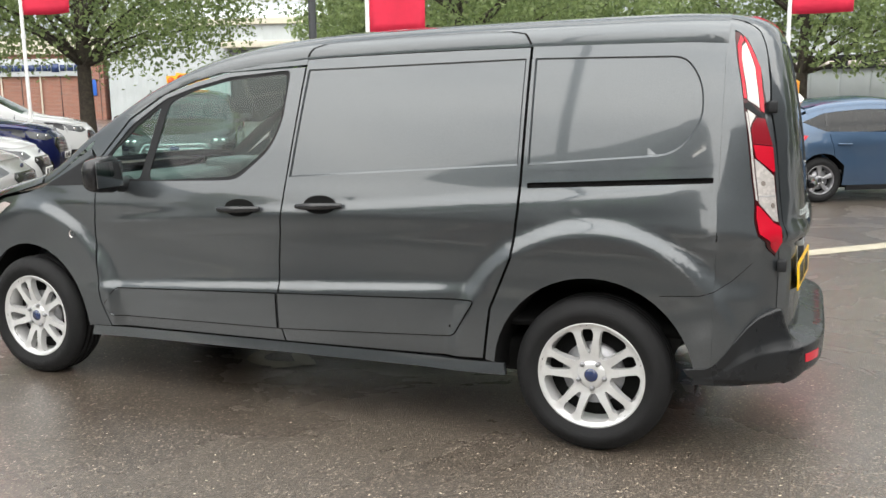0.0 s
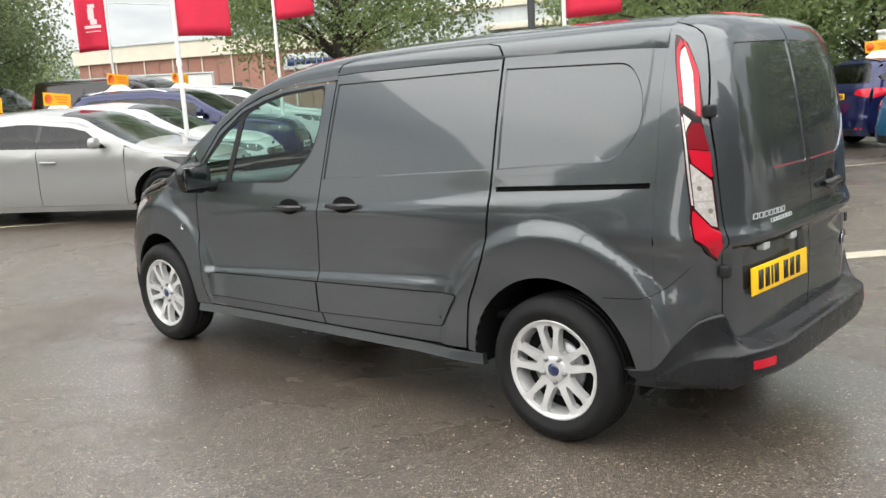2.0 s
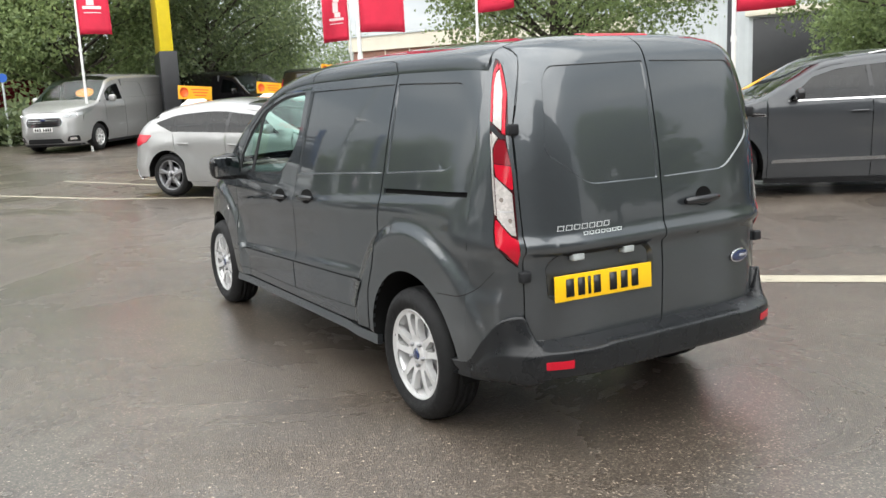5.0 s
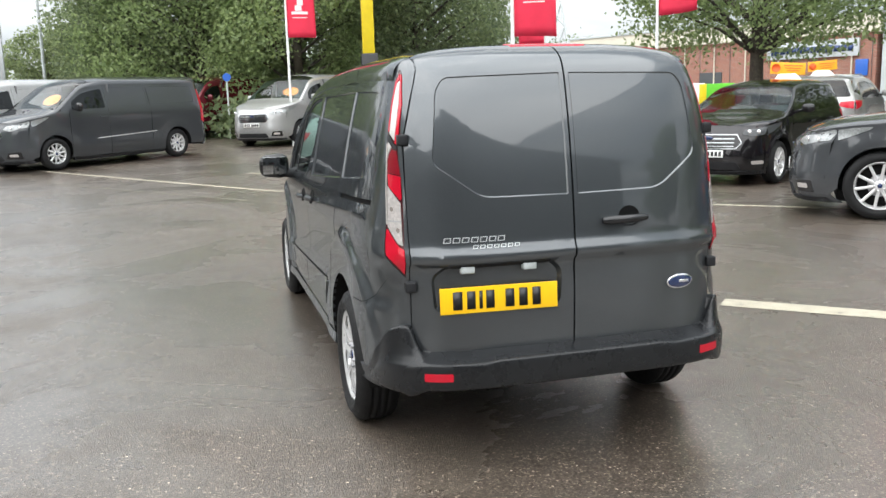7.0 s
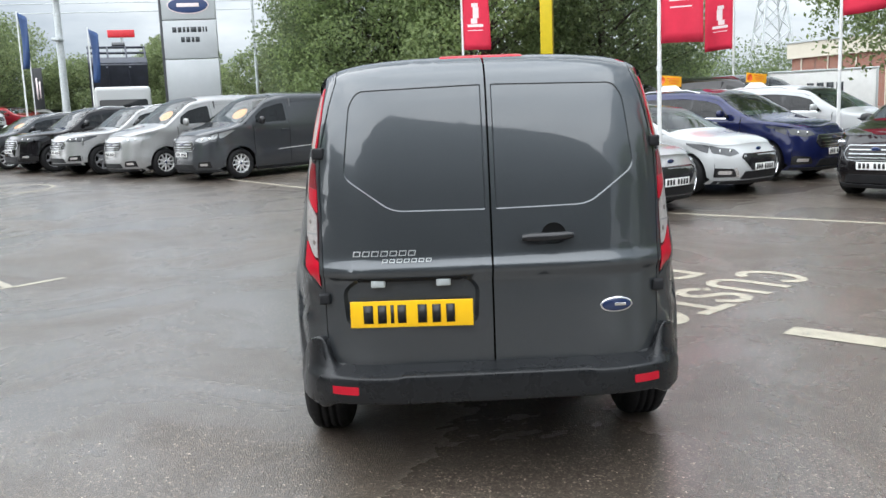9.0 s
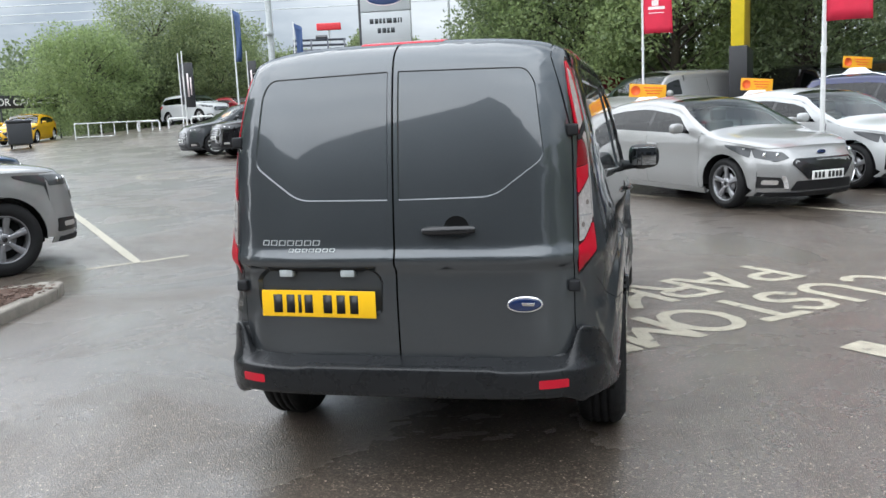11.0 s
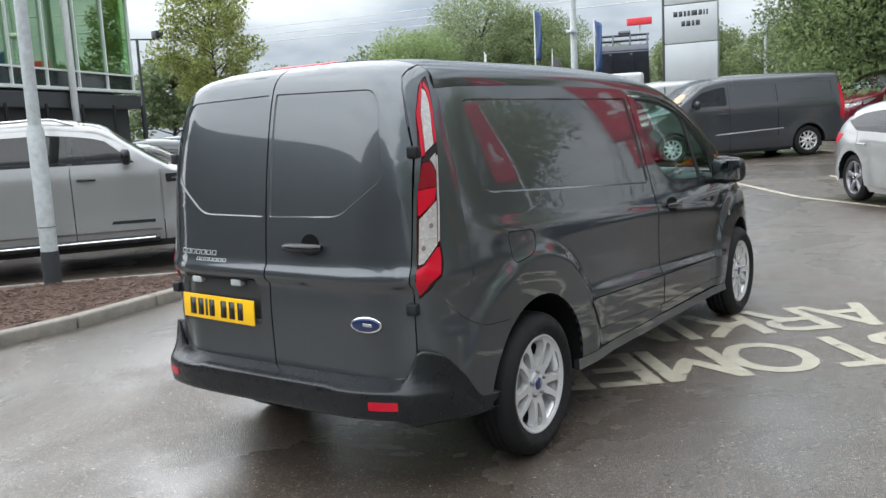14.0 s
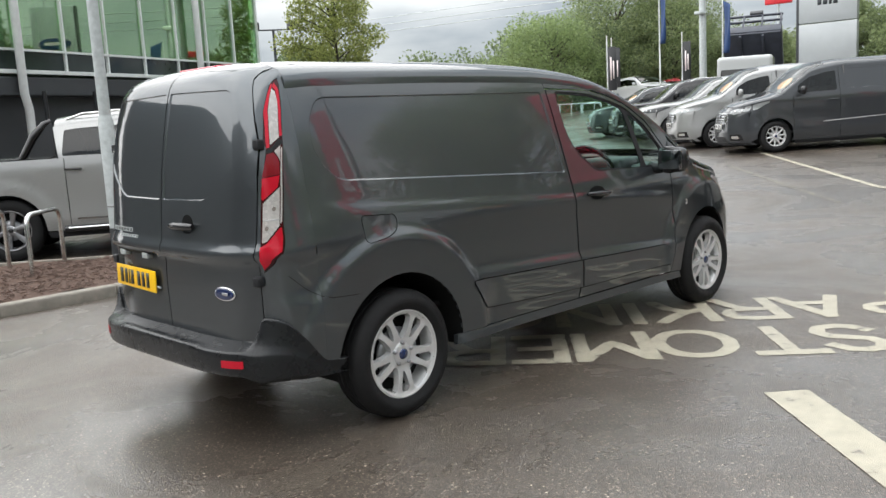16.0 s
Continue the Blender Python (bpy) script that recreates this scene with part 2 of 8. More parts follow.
M_PAINT_RED = car_paint("red_paint", (0.22, 0.012, 0.02), 0.3, 0.3)
M_PAINT_MAROON = car_paint("maroon_paint", (0.10, 0.01, 0.018), 0.3, 0.3)
M_PAINT_YELLOW = car_paint("yellow_paint", (0.62, 0.36, 0.01), 0.1, 0.3)
M_PLASTIC = surface("black_grained_plastic", (0.012, 0.0125, 0.014), 0.6, gloss=0.3, vary=0.2, scale=9, bump=0.25, bump_scale=400)
M_BUMPER = surface("satin_bumper_plastic", (0.010, 0.0108, 0.012), 0.28, gloss=0.36, vary=0.15, scale=9, bump=0.06, bump_scale=500, rough_vary=0.05)
M_TRIM = surface("gloss_black_trim", (0.012, 0.012, 0.013), 0.2, vary=0.1)
M_UNDER = surface("dark_underbody", (0.008, 0.008, 0.008), 0.9, gloss=0.15, vary=0.2)
# near-black for seams, and for shade painted into gaps and hollows
M_SEAM_SHADE = surface("seam_and_shade_black", (0.005, 0.005, 0.005), 0.8, gloss=0.1, vary=0.1)
M_RUBBER = surface("tyre_rubber", (0.010, 0.010, 0.0105), 0.7, gloss=0.25, vary=0.3, scale=25, bump=0.3, bump_scale=200, rough_vary=0.15)
M_ALLOY = surface("silver_alloy", (0.62, 0.62, 0.615), 0.27, metal=0.42, vary=0.05, scale=18)
M_DARK_ALLOY = surface("machined_dark_alloy", (0.26, 0.26, 0.27), 0.3, metal=0.7, vary=0.2, scale=18)
M_CHROME = surface("bright_chrome", (0.85, 0.85, 0.86), 0.08, metal=1.0, vary=0.03)
M_MIRROR = surface("dim_mirror_glass", (0.45, 0.47, 0.48), 0.03, metal=1.0, vary=0.03)
M_GLASS = glass_pane("car_window_glass", (0.70, 0.87, 0.82), 1.5)
M_GLASS_DARK = glass_pane("privacy_glass", (0.10, 0.11, 0.11), 1.55)
M_LENS_RED = lens("red_lamp_lens", (0.50, 0.005, 0.022))
M_LENS_DARK = lens("dark_red_lamp_lens", (0.20, 0.004, 0.012))
M_LENS_BOWL = lens("lamp_bowl_plastic", (0.22, 0.19, 0.17))
M_LENS_DEEP = lens("deep_red_lamp_lens", (0.045, 0.001, 0.003))
M_LAMP_GLASS = lens("silvery_headlamp_glass", (0.24, 0.25, 0.25), 0.04, 0.25)
M_LENS_CLEAR = lens("clear_lamp_lens", (0.50, 0.47, 0.45), 0.08, 0.10)
M_HEADLAMP = lens("headlamp_glass", (0.05, 0.053, 0.056), 0.04)
# chrome with a lower base colour, toned down from the bright one
M_CHROME_DIM = surface("dim_chrome", (0.40, 0.41, 0.42), 0.22, metal=1.0, vary=0.1)
M_PLATE_Y = surface("yellow_plate", (0.86, 0.50, 0.005), 0.3, vary=0.03)
M_PLATE_W = surface("white_plate", (0.75, 0.75, 0.73), 0.3, vary=0.03)
M_INK = surface("black_ink", (0.01, 0.01, 0.01), 0.4, vary=0.05)
M_BADGE_BLUE = surface("blue_enamel", (0.008, 0.020, 0.075), 0.15, vary=0.1, coat=1.0)
M_SEAT = surface("dark_seat_cloth", (0.035, 0.035, 0.038), 0.9, vary=0.3, scale=40, bump=0.4, bump_scale=300)
M_CABIN = surface("cabin_plastic", (0.05, 0.05, 0.052), 0.65, vary=0.2, scale=12)
M_ORANGE = surface("orange_card", (0.78, 0.36, 0.010), 0.5, vary=0.06)
M_STICKER = surface("orange_sticker", (0.78, 0.20, 0.015), 0.5, vary=0.25, scale=14)
M_ORANGE_RED = surface("red_print", (0.75, 0.10, 0.01), 0.5, vary=0.06)
M_WHITE_PL = surface("white_plastic", (0.75, 0.75, 0.73), 0.35, vary=0.05)
M_FLAG = surface("red_flag_cloth", (0.55, 0.012, 0.045), 0.75, vary=0.10, scale=3, bump=0.2, bump_scale=150)
M_FLAG_WHITE = surface("white_flag_print", (0.72, 0.62, 0.62), 0.75, vary=0.06)
M_FLAG_BLUE = surface("blue_flag_cloth", (0.012, 0.042, 0.13), 0.75, vary=0.15, scale=3)
M_POLE = surface("white_pole_paint", (0.66, 0.67, 0.66), 0.4, vary=0.08, scale=8)
M_GALV = surface("galvanised_steel", (0.44, 0.47, 0.47), 0.5, metal=0.15, vary=0.18, scale=14, rough_vary=0.1)
M_STEEL = surface("polished_steel_tube", (0.62, 0.62, 0.61), 0.22, metal=1.0, vary=0.06)
M_CONCRETE = surface("kerb_concrete", (0.21, 0.19, 0.16), 0.75, vary=0.22, scale=9, bump=0.5, bump_scale=120)
M_MULCH = surface("bark_mulch", (0.075, 0.042, 0.028), 0.9, vary=0.5, scale=60, bump=0.8, bump_scale=90)
M_SIGN = surface("grey_sign_panel", (0.40, 0.42, 0.43), 0.38, metal=0.2, vary=0.05, scale=1.5)
M_SIGN_TXT = surface("dark_sign_print", (0.03, 0.035, 0.04), 0.5, vary=0.05)
M_SIGN_BLUE = surface("blue_oval_print", (0.012, 0.032, 0.11), 0.3, vary=0.08)
M_YELLOW = surface("yellow_totem_panel", (0.62, 0.48, 0.01), 0.4, vary=0.06)
# darker copy of the totem yellow, for the tower's shaded side
M_YELLOW_SHADE = surface("shaded_yellow_panel", (0.42, 0.30, 0.02), 0.4, vary=0.06)
M_BLACK_PANEL = surface("black_panel", (0.014, 0.015, 0.017), 0.35, vary=0.15, scale=2)
M_BRICK = brick_material()
M_FASCIA = surface("cream_fascia", (0.55, 0.51, 0.42), 0.6, vary=0.08, scale=0.7)
M_CLADDING = surface("pale_grey_cladding", (0.42, 0.45, 0.46), 0.45, vary=0.07, scale=0.8)
M_RED_SIGN = surface("red_box_panel", (0.55, 0.02, 0.03), 0.4, vary=0.08)
M_BLUE_SIGN = surface("blue_road_sign", (0.02, 0.10, 0.42), 0.4, vary=0.05)
M_BARK = surface("tree_bark", (0.055, 0.045, 0.035), 0.9, vary=0.4, scale=14, bump=0.8, bump_scale=40)
M_LEAF_A = leaf_material("oak_leaves", (0.15, 0.205, 0.088), (0.31, 0.39, 0.165))
M_LEAF_B = leaf_material("hedge_leaves", (0.112, 0.148, 0.078), (0.235, 0.29, 0.14))
M_LEAF_C = leaf_material("yellowing_leaves", (0.15, 0.185, 0.055), (0.37, 0.40, 0.13))
M_LEAF_D = leaf_material("birch_leaves", (0.125, 0.162, 0.075), (0.27, 0.325, 0.15))
M_FACADE_FRAME = surface("white_mullion", (0.62, 0.65, 0.63), 0.4, vary=0.06)
M_DARK_WALL = surface("dark_cladding", (0.035, 0.038, 0.042), 0.5, vary=0.15, scale=1.2)
M_TIPPER = surface("tipper_steel", (0.035, 0.04, 0.055), 0.55, vary=0.25, scale=3)
M_GREEN = surface("green_panel", (0.10, 0.45, 0.02), 0.45, vary=0.1)

# ---- building helpers ----
def link_mesh(name, bm, mat, parent=None, label="", smooth=True):
    me = bpy.data.meshes.new(name)
    for f in bm.faces:
        f.smooth = smooth
    bm.to_mesh(me)
    bm.free()
    if mat is not None:
        me.materials.append(mat)
    ob = new(name, me)
    if parent is not None:
        ob.parent = parent
    if label:
        tagged(ob, label)
    return ob


def part(name, bm, mat, parent, label="", smooth=True):
    return link_mesh(name, bm, mat, parent, label, smooth)


def thing(name, label, category, group="", m=None):
    """An empty at the base of a thing, under which its parts stand."""
    ob = new(name)
    ob.empty_display_size = 0.2
    tagged(ob, label, category, group)
    if m is not None:
        ob.matrix_basis = m
    return ob


def solid(name, bm, mat, label, category, group="", m=None, smooth=False, kind=""):
    ob = link_mesh(name, bm, mat, None, "", smooth)
    tagged(ob, label, category, group, kind)
    if m is not None:
        ob.matrix_basis = m
    return ob


def shared(name, ob, m, parent, mat=None):
    """Another object on the mesh of ob."""
    o = new(name, ob.data)
    o.parent = parent
    o.matrix_basis = m
    return o


def add_box(bm, size, at=(0, 0, 0), bevel=0.0, turn=None, segs=2):
    m = Matrix.Translation(at) @ (turn if turn is not None else Matrix.Identity(4)) @ Matrix.Diagonal((*size, 1))
    g = bmesh.ops.create_cube(bm, size=1.0, matrix=m)
    if bevel > 0:
        es = list({e for v in g["verts"] for e in v.link_edges})
        bmesh.ops.bevel(bm, geom=es, offset=bevel, segments=segs, profile=0.6, affect="EDGES")
    return bm


def box(size, at=(0, 0, 0), bevel=0.0, turn=None, segs=2):
    return add_box(bmesh.new(), size, at, bevel, turn, segs)


def add_tube(bm, pts, radii, segs=8, cap=True):
    """A round bar through the points; radii is one number or one for each point."""
    pts = [Vector(p) for p in pts]
    if not hasattr(radii, "__len__"):
        radii = [radii] * len(pts)
    rings = []
    ref = Vector((0, 0, 1))
    for i, p in enumerate(pts):
        d = (pts[min(i + 1, len(pts) - 1)] - pts[max(i - 1, 0)]).normalized()
        if abs(d.dot(ref)) > 0.95:
            ref = Vector((1, 0, 0)) if abs(d.x) < 0.9 else Vector((0, 1, 0))
        a = d.cross(ref).normalized()
        b = d.cross(a).normalized()
        rings.append([bm.verts.new(p + (a * math.cos(k * math.tau / segs) + b * math.sin(k * math.tau / segs)) * radii[i]) for k in range(segs)])
    for r0, r1 in zip(rings, rings[1:]):
        for k in range(segs):
            bm.faces.new((r0[k], r0[(k + 1) % segs], r1[(k + 1) % segs], r1[k]))
    if cap:
        for f in (bm.faces.new(rings[0][::-1]), bm.faces.new(rings[-1])):
            for e in f.edges:
                e.smooth = False
    return bm


def tube(pts, radii, segs=8, cap=True):
    return add_tube(bmesh.new(), pts, radii, segs, cap)


def lathe(profile, segs=40, axis="y"):
    """Turns (radius, offset) round the y axis (or z)."""
    bm = bmesh.new()
    rings = []
    for r, o in profile:
        ring = []
        for k in range(segs):
            a = k * math.tau / segs
            c, s = r * math.cos(a), r * math.sin(a)
            ring.append(bm.verts.new((c, o, s) if axis == "y" else (c, s, o)))
        rings.append(ring)
    for r0, r1 in zip(rings, rings[1:]):
        for k in range(segs):
            bm.faces.new((r0[k], r1[k], r1[(k + 1) % segs], r0[(k + 1) % segs]))
    bmesh.ops.recalc_face_normals(bm, faces=bm.faces[:])
    return bm


def spl(*pts):
    """A smooth curve through (x, y) points, flat beyond the ends."""
    xs = np.array([p[0] for p in pts], float)
    ys = np.array([p[1] for p in pts], float)
    h = np.diff(xs)
    d = np.diff(ys) / h
    m = np.zeros(len(xs))
    m[0], m[-1] = d[0], d[-1]
    for i in range(1, len(xs) - 1):
        m[i] = 0.0 if d[i - 1] * d[i] <= 0 else 2 * d[i - 1] * d[i] / (d[i - 1] + d[i])

    def f(x):
        if x <= xs[0]:
            return float(ys[0])
        if x >= xs[-1]:
            return float(ys[-1])
        i = int(np.searchsorted(xs, x) - 1)
        t = (x - xs[i]) / h[i]
        return float((2 * t**3 - 3 * t**2 + 1) * ys[i] + (t**3 - 2 * t**2 + t) * h[i] * m[i] + (-2 * t**3 + 3 * t**2) * ys[i + 1] + (t**3 - t**2) * h[i] * m[i + 1])

    return f


def sstep(a, b, x):
    t = min(1.0, max(0.0, (x - a) / (b - a)))
    return t * t * (3 - 2 * t)


def rounded(pts, r, n=4):
    """A polygon with its corners rounded; a point may carry its own radius as a third number."""
    out = []
    for i, p in enumerate(pts):
        rad = p[2] if len(p) > 2 else r
        p0, p1, p2 = Vector(pts[i - 1][:2]), Vector(p[:2]), Vector(pts[(i + 1) % len(pts)][:2])
        a, b = p0 - p1, p2 - p1
        la, lb = a.length, b.length
        if rad <= 0 or la < 1e-6 or lb < 1e-6:
            out.append(tuple(p1))
            continue
        k = min(rad, la * 0.45, lb * 0.45)
        s, e = p1 + a / la * k, p1 + b / lb * k
        for j in range(n + 1):
            t = j / n
            out.append(tuple((1 - t) ** 2 * s + 2 * t * (1 - t) * p1 + t * t * e))
    return out


def shrink(pts, d):
    """The polygon drawn in by d on all sides."""
    area = sum(p[0] * q[1] - q[0] * p[1] for p, q in zip(pts, pts[1:] + pts[:1]))
    sg = 1 if area > 0 else -1
    out = []
    for i, p in enumerate(pts):
        p0, p1, p2 = Vector(pts[i - 1][:2]), Vector(p[:2]), Vector(pts[(i + 1) % len(pts)][:2])
        a, b = (p1 - p0), (p2 - p1)
        if a.length < 1e-7 or b.length < 1e-7:
            out.append(tuple(p1))
            continue
        a.normalize(), b.normalize()
        na, nb = Vector((-a.y, a.x)) * sg, Vector((-b.y, b.x)) * sg
        n = na + nb
        n = n / max(0.3, n.length_squared) * 2
        out.append(tuple(p1 + n * d))
    return out


def sheet(f, outline, holes=(), du=0.06, dv=0.06, inside=(0, 0, 0.8), lip=0.012):
    """Skin over the polygon (u, v), bent by f into space, with edges turned in by lip. inside: a point behind it."""
    bm = bmesh.new()
    edges = []
    for loop in (outline, *holes):
        clean = []
        for p in loop:
            if not clean or (Vector(p[:2]) - Vector(clean[-1][:2])).length > 1e-5:
                clean.append(p)
        if (Vector(clean[0][:2]) - Vector(clean[-1][:2])).length < 1e-5:
            clean.pop()
        vs = [bm.verts.new((p[0], p[1], 0)) for p in clean]
        edges += [bm.edges.new((vs[i], vs[(i + 1) % len(vs)])) for i in range(len(vs))]
    bmesh.ops.triangle_fill(bm, use_beauty=True, use_dissolve=False, edges=edges, normal=(0, 0, 1))
    us = [p[0] for p in outline]
    vs = [p[1] for p in outline]
    for lo, hi, step, ax in ((min(us), max(us), du, 0), (min(vs), max(vs), dv, 1)):
        n = max(1, int(round((hi - lo) / step)))
        for k in range(1, n):
            co = [0, 0, 0]
            no = [0, 0, 0]
            co[ax] = lo + (hi - lo) * k / n
            no[ax] = 1
            bmesh.ops.bisect_plane(bm, geom=bm.verts[:] + bm.edges[:] + bm.faces[:], dist=1e-6, plane_co=co, plane_no=no)
    for v in bm.verts:
        v.co = f(v.co.x, v.co.y)
    bm.normal_update()
    ref = Vector(inside)
    if sum(fc.calc_area() * fc.normal.dot(fc.calc_center_median() - ref) for fc in bm.faces) < 0:
        bmesh.ops.reverse_faces(bm, faces=bm.faces[:])
    bm.normal_update()
    if lip:
        rim = [e for e in bm.edges if len(e.link_faces) == 1]
        norms = {v: v.normal.copy() for e in rim for v in e.verts}
        for e in rim:
            a, b = e.verts
            lp = e.link_loops[0]
            if lp.vert is not a:
                a, b = b, a
            q = [bm.verts.new(c) for c in (a.co, b.co, b.co - norms[b] * lip, a.co - norms[a] * lip)]
            bm.faces.new((q[1], q[0], q[3], q[2]))
    return bm


def chamfer(f0, f1, outline, inset, inside, step=0.05):
    """A sloping band from the outline on skin f0 to the outline drawn in on skin f1."""
    dense = []
    for p, q in zip(outline, outline[1:] + outline[:1]):
        n = max(1, int(math.hypot(q[0] - p[0], q[1] - p[1]) / step))
        dense += [(p[0] + (q[0] - p[0]) * k / n, p[1] + (q[1] - p[1]) * k / n) for k in range(n)]
    inner = shrink(dense, inset)
    bm = bmesh.new()
    a = [bm.verts.new(f0(*p)) for p in dense]
    b = [bm.verts.new(f1(*p)) for p in inner]
    for i in range(len(a)):
        j = (i + 1) % len(a)
        bm.faces.new((a[i], a[j], b[j], b[i]))
    bm.normal_update()
    ref = Vector(inside)
    if sum(f.calc_area() * f.normal.dot(f.calc_center_median() - ref) for f in bm.faces) < 0:
        bmesh.ops.reverse_faces(bm, faces=bm.faces[:])
    return bm


def tail_swage(x, z):
    """The swelling of the van's flank behind the rear arch, under a level crease that fades towards the bumper."""
    return 0.5 * sstep(0.745, 0.675, z) * sstep(0.30, 0.44, x) * sstep(0.70, 0.60, x)


class Body:
    """The skin of a car: its front looks to -x, its rear axle is at x = 0. Sides, ends and top are bent from flat patterns."""

    def __init__(self, wide, xf, xr, gut, top, ends, nf=3.6, nr=6.0, arch=2.6, mf=None, mr=None, wheelbase=2.7, ridge=0.6, flare=0.03, ledge=None, squarer=0.0):
        self.wide, self.xf, self.xr, self.gut, self.top = wide, xf, xr, gut, top
        self.x0, self.x1 = ends
        self.nf, self.nr, self.arch = nf, nr, arch
        self.mf = -wheelbase + 0.8 if mf is None else mf
        self.mr = -0.2 if mr is None else mr
        self.wb, self.ridge, self.flare, self.ledge, self.squarer = wheelbase, ridge, flare, ledge, squarer
        self.zw = 0.33

    def tail_power(self, z):
        """How square the rear corner is in plan at height z."""
        return self.nr + self.squarer * sstep(0.95, 1.6, z)

    def plan(self, x, z):
        if x > self.mr:
            u, n = (x - self.mr) / (self.xr(z) - self.mr), self.tail_power(z)
            return (1 - min(u, 0.9995) ** n) ** (1 / n)
        if x < self.mf:
            u = (self.mf - x) / (self.mf - self.xf(z))
            return (1 - min(u, 0.9995) ** self.nf) ** (1 / self.nf)
        return 1.0

    def half(self, x, z):
        y = self.wide(z) * self.plan(x, z)
        if self.flare:
            for xw in (0.0, -self.wb):
                r = math.hypot(x - xw, z - self.zw)
                k = sstep(self.ridge + 0.065, self.ridge - 0.01, r)
                if self.ledge and xw == 0.0:
                    k = max(k, tail_swage(x, z))
                y += self.flare * k * sstep(0.10, 0.3, z)
        if self.ledge:
            d = z - (0.94 + 0.078 * (x + 1.47) + 0.25 * max(0.0, x - 0.25) ** 1.5)
            y += 0.0055 * (sstep(0.045, 0.0, d) if d > 0 else sstep(-0.11, 0.0, d)) * sstep(-2.75, -2.3, x) * sstep(0.5, 0.25, x)
            zl = self.ledge(x)
            y += 0.016 * sstep(zl + 0.048, zl, z) * sstep(-self.wb + 0.25, -self.wb + 0.65, x) * sstep(-0.42, -0.75, x)
        return y

    def side(self, sg, off=0.0):
        return lambda x, z: Vector((x, sg * (self.half(x, z) + off), z))

    def crown(self, x, t):
        g, h = self.gut(x), self.top(x)
        return g + (h - g) * (1 - min(1.0, abs(t)) ** self.arch) ** (1 / self.arch)

    def roof(self, off=0.0):
        """(x, q): q from -1 to 1 across, drawn denser towards the gutters."""

        def f(x, q):
            t = math.copysign(1 - (1 - min(1.0, abs(q))) ** 2, q)
            return Vector((x, t * self.half(x, self.gut(x)), self.crown(x, t) + off))

        return f

    def end(self, rear=True, off=0.0):
        """(y, z) on the tail or the nose."""
        xe = self.x1 if rear else self.x0
        prof, m = (self.xr, self.mr) if rear else (self.xf, self.mf)

        def f(y, z):
            b = self.wide(z)
            u = min(abs(y) / b, 0.9995)
            n = self.tail_power(z) if rear else self.nf
            if not rear:
                return Vector((m + (prof(z) - m) * (1 - u**n) ** (1 / n) - off, y, z))
            x = m + (prof(z) - m) * (1 - u**n) ** (1 / n)
            return Vector((self.tuck(x, y, z) + off, y, z))

        return f

    def tuck(self, x, y, z):
        """Draws the tail in towards the roof's end, so that the two meet all along the edge."""
        xe = self.x1
        if x <= xe:
            return x
        zt = self.crown(xe, abs(y) / self.half(xe, self.gut(xe)))
        ze = z + (self.top(xe) - zt) * max(0.0, min(1.0, (z - zt + 0.45) / 0.45)) ** 2
        return xe + (x - xe) * max(0.0, self.xr(ze) - xe) / max(1e-6, self.xr(z) - xe)

    def edge(self, z, rear=True, s=0.9):
        """Where the side ends and the tail (or nose) begins, at height z: (x, half width)."""
        prof, n, m = (self.xr, self.tail_power(z), self.mr) if rear else (self.xf, self.nf, self.mf)
        return m + (prof(z) - m) * (1 - s**n) ** (1 / n), s * self.wide(z)


def arc_points(xc, zc, r, a0, a1, n=14):
    return [(xc + r * math.cos(radians(a0 + (a1 - a0) * k / n)), zc + r * math.sin(radians(a0 + (a1 - a0) * k / n))) for k in range(n + 1)]


# ---- wheels ----
def spoke(bm, a, r0, r1, w0, w1, y0, y1, thick=0.02):
    """A tapered spoke from the hub out to the rim, at angle a; the outer face looks to -y."""
    d = Vector((math.cos(a), 0, math.sin(a)))
    s = Vector((-math.sin(a), 0, math.cos(a)))
    pts = []
    for r, w, y in ((r0, w0, y0), ((r0 + r1) / 2, (w0 + w1) / 2, y0 * 0.62 + y1 * 0.38 - 0.004), (r1, w1, y1)):
        c = d * r
        pts.append([bm.verts.new(c + s * k * w + Vector((0, yy, 0))) for k, yy in ((-0.5, y + thick), (-0.5, y + 0.005), (-0.36, y), (0.36, y), (0.5, y + 0.005), (0.5, y + thick))])
    for p, q in zip(pts, pts[1:]):
        for k in range(5):
            bm.faces.new((p[k], p[k + 1], q[k + 1], q[k]))


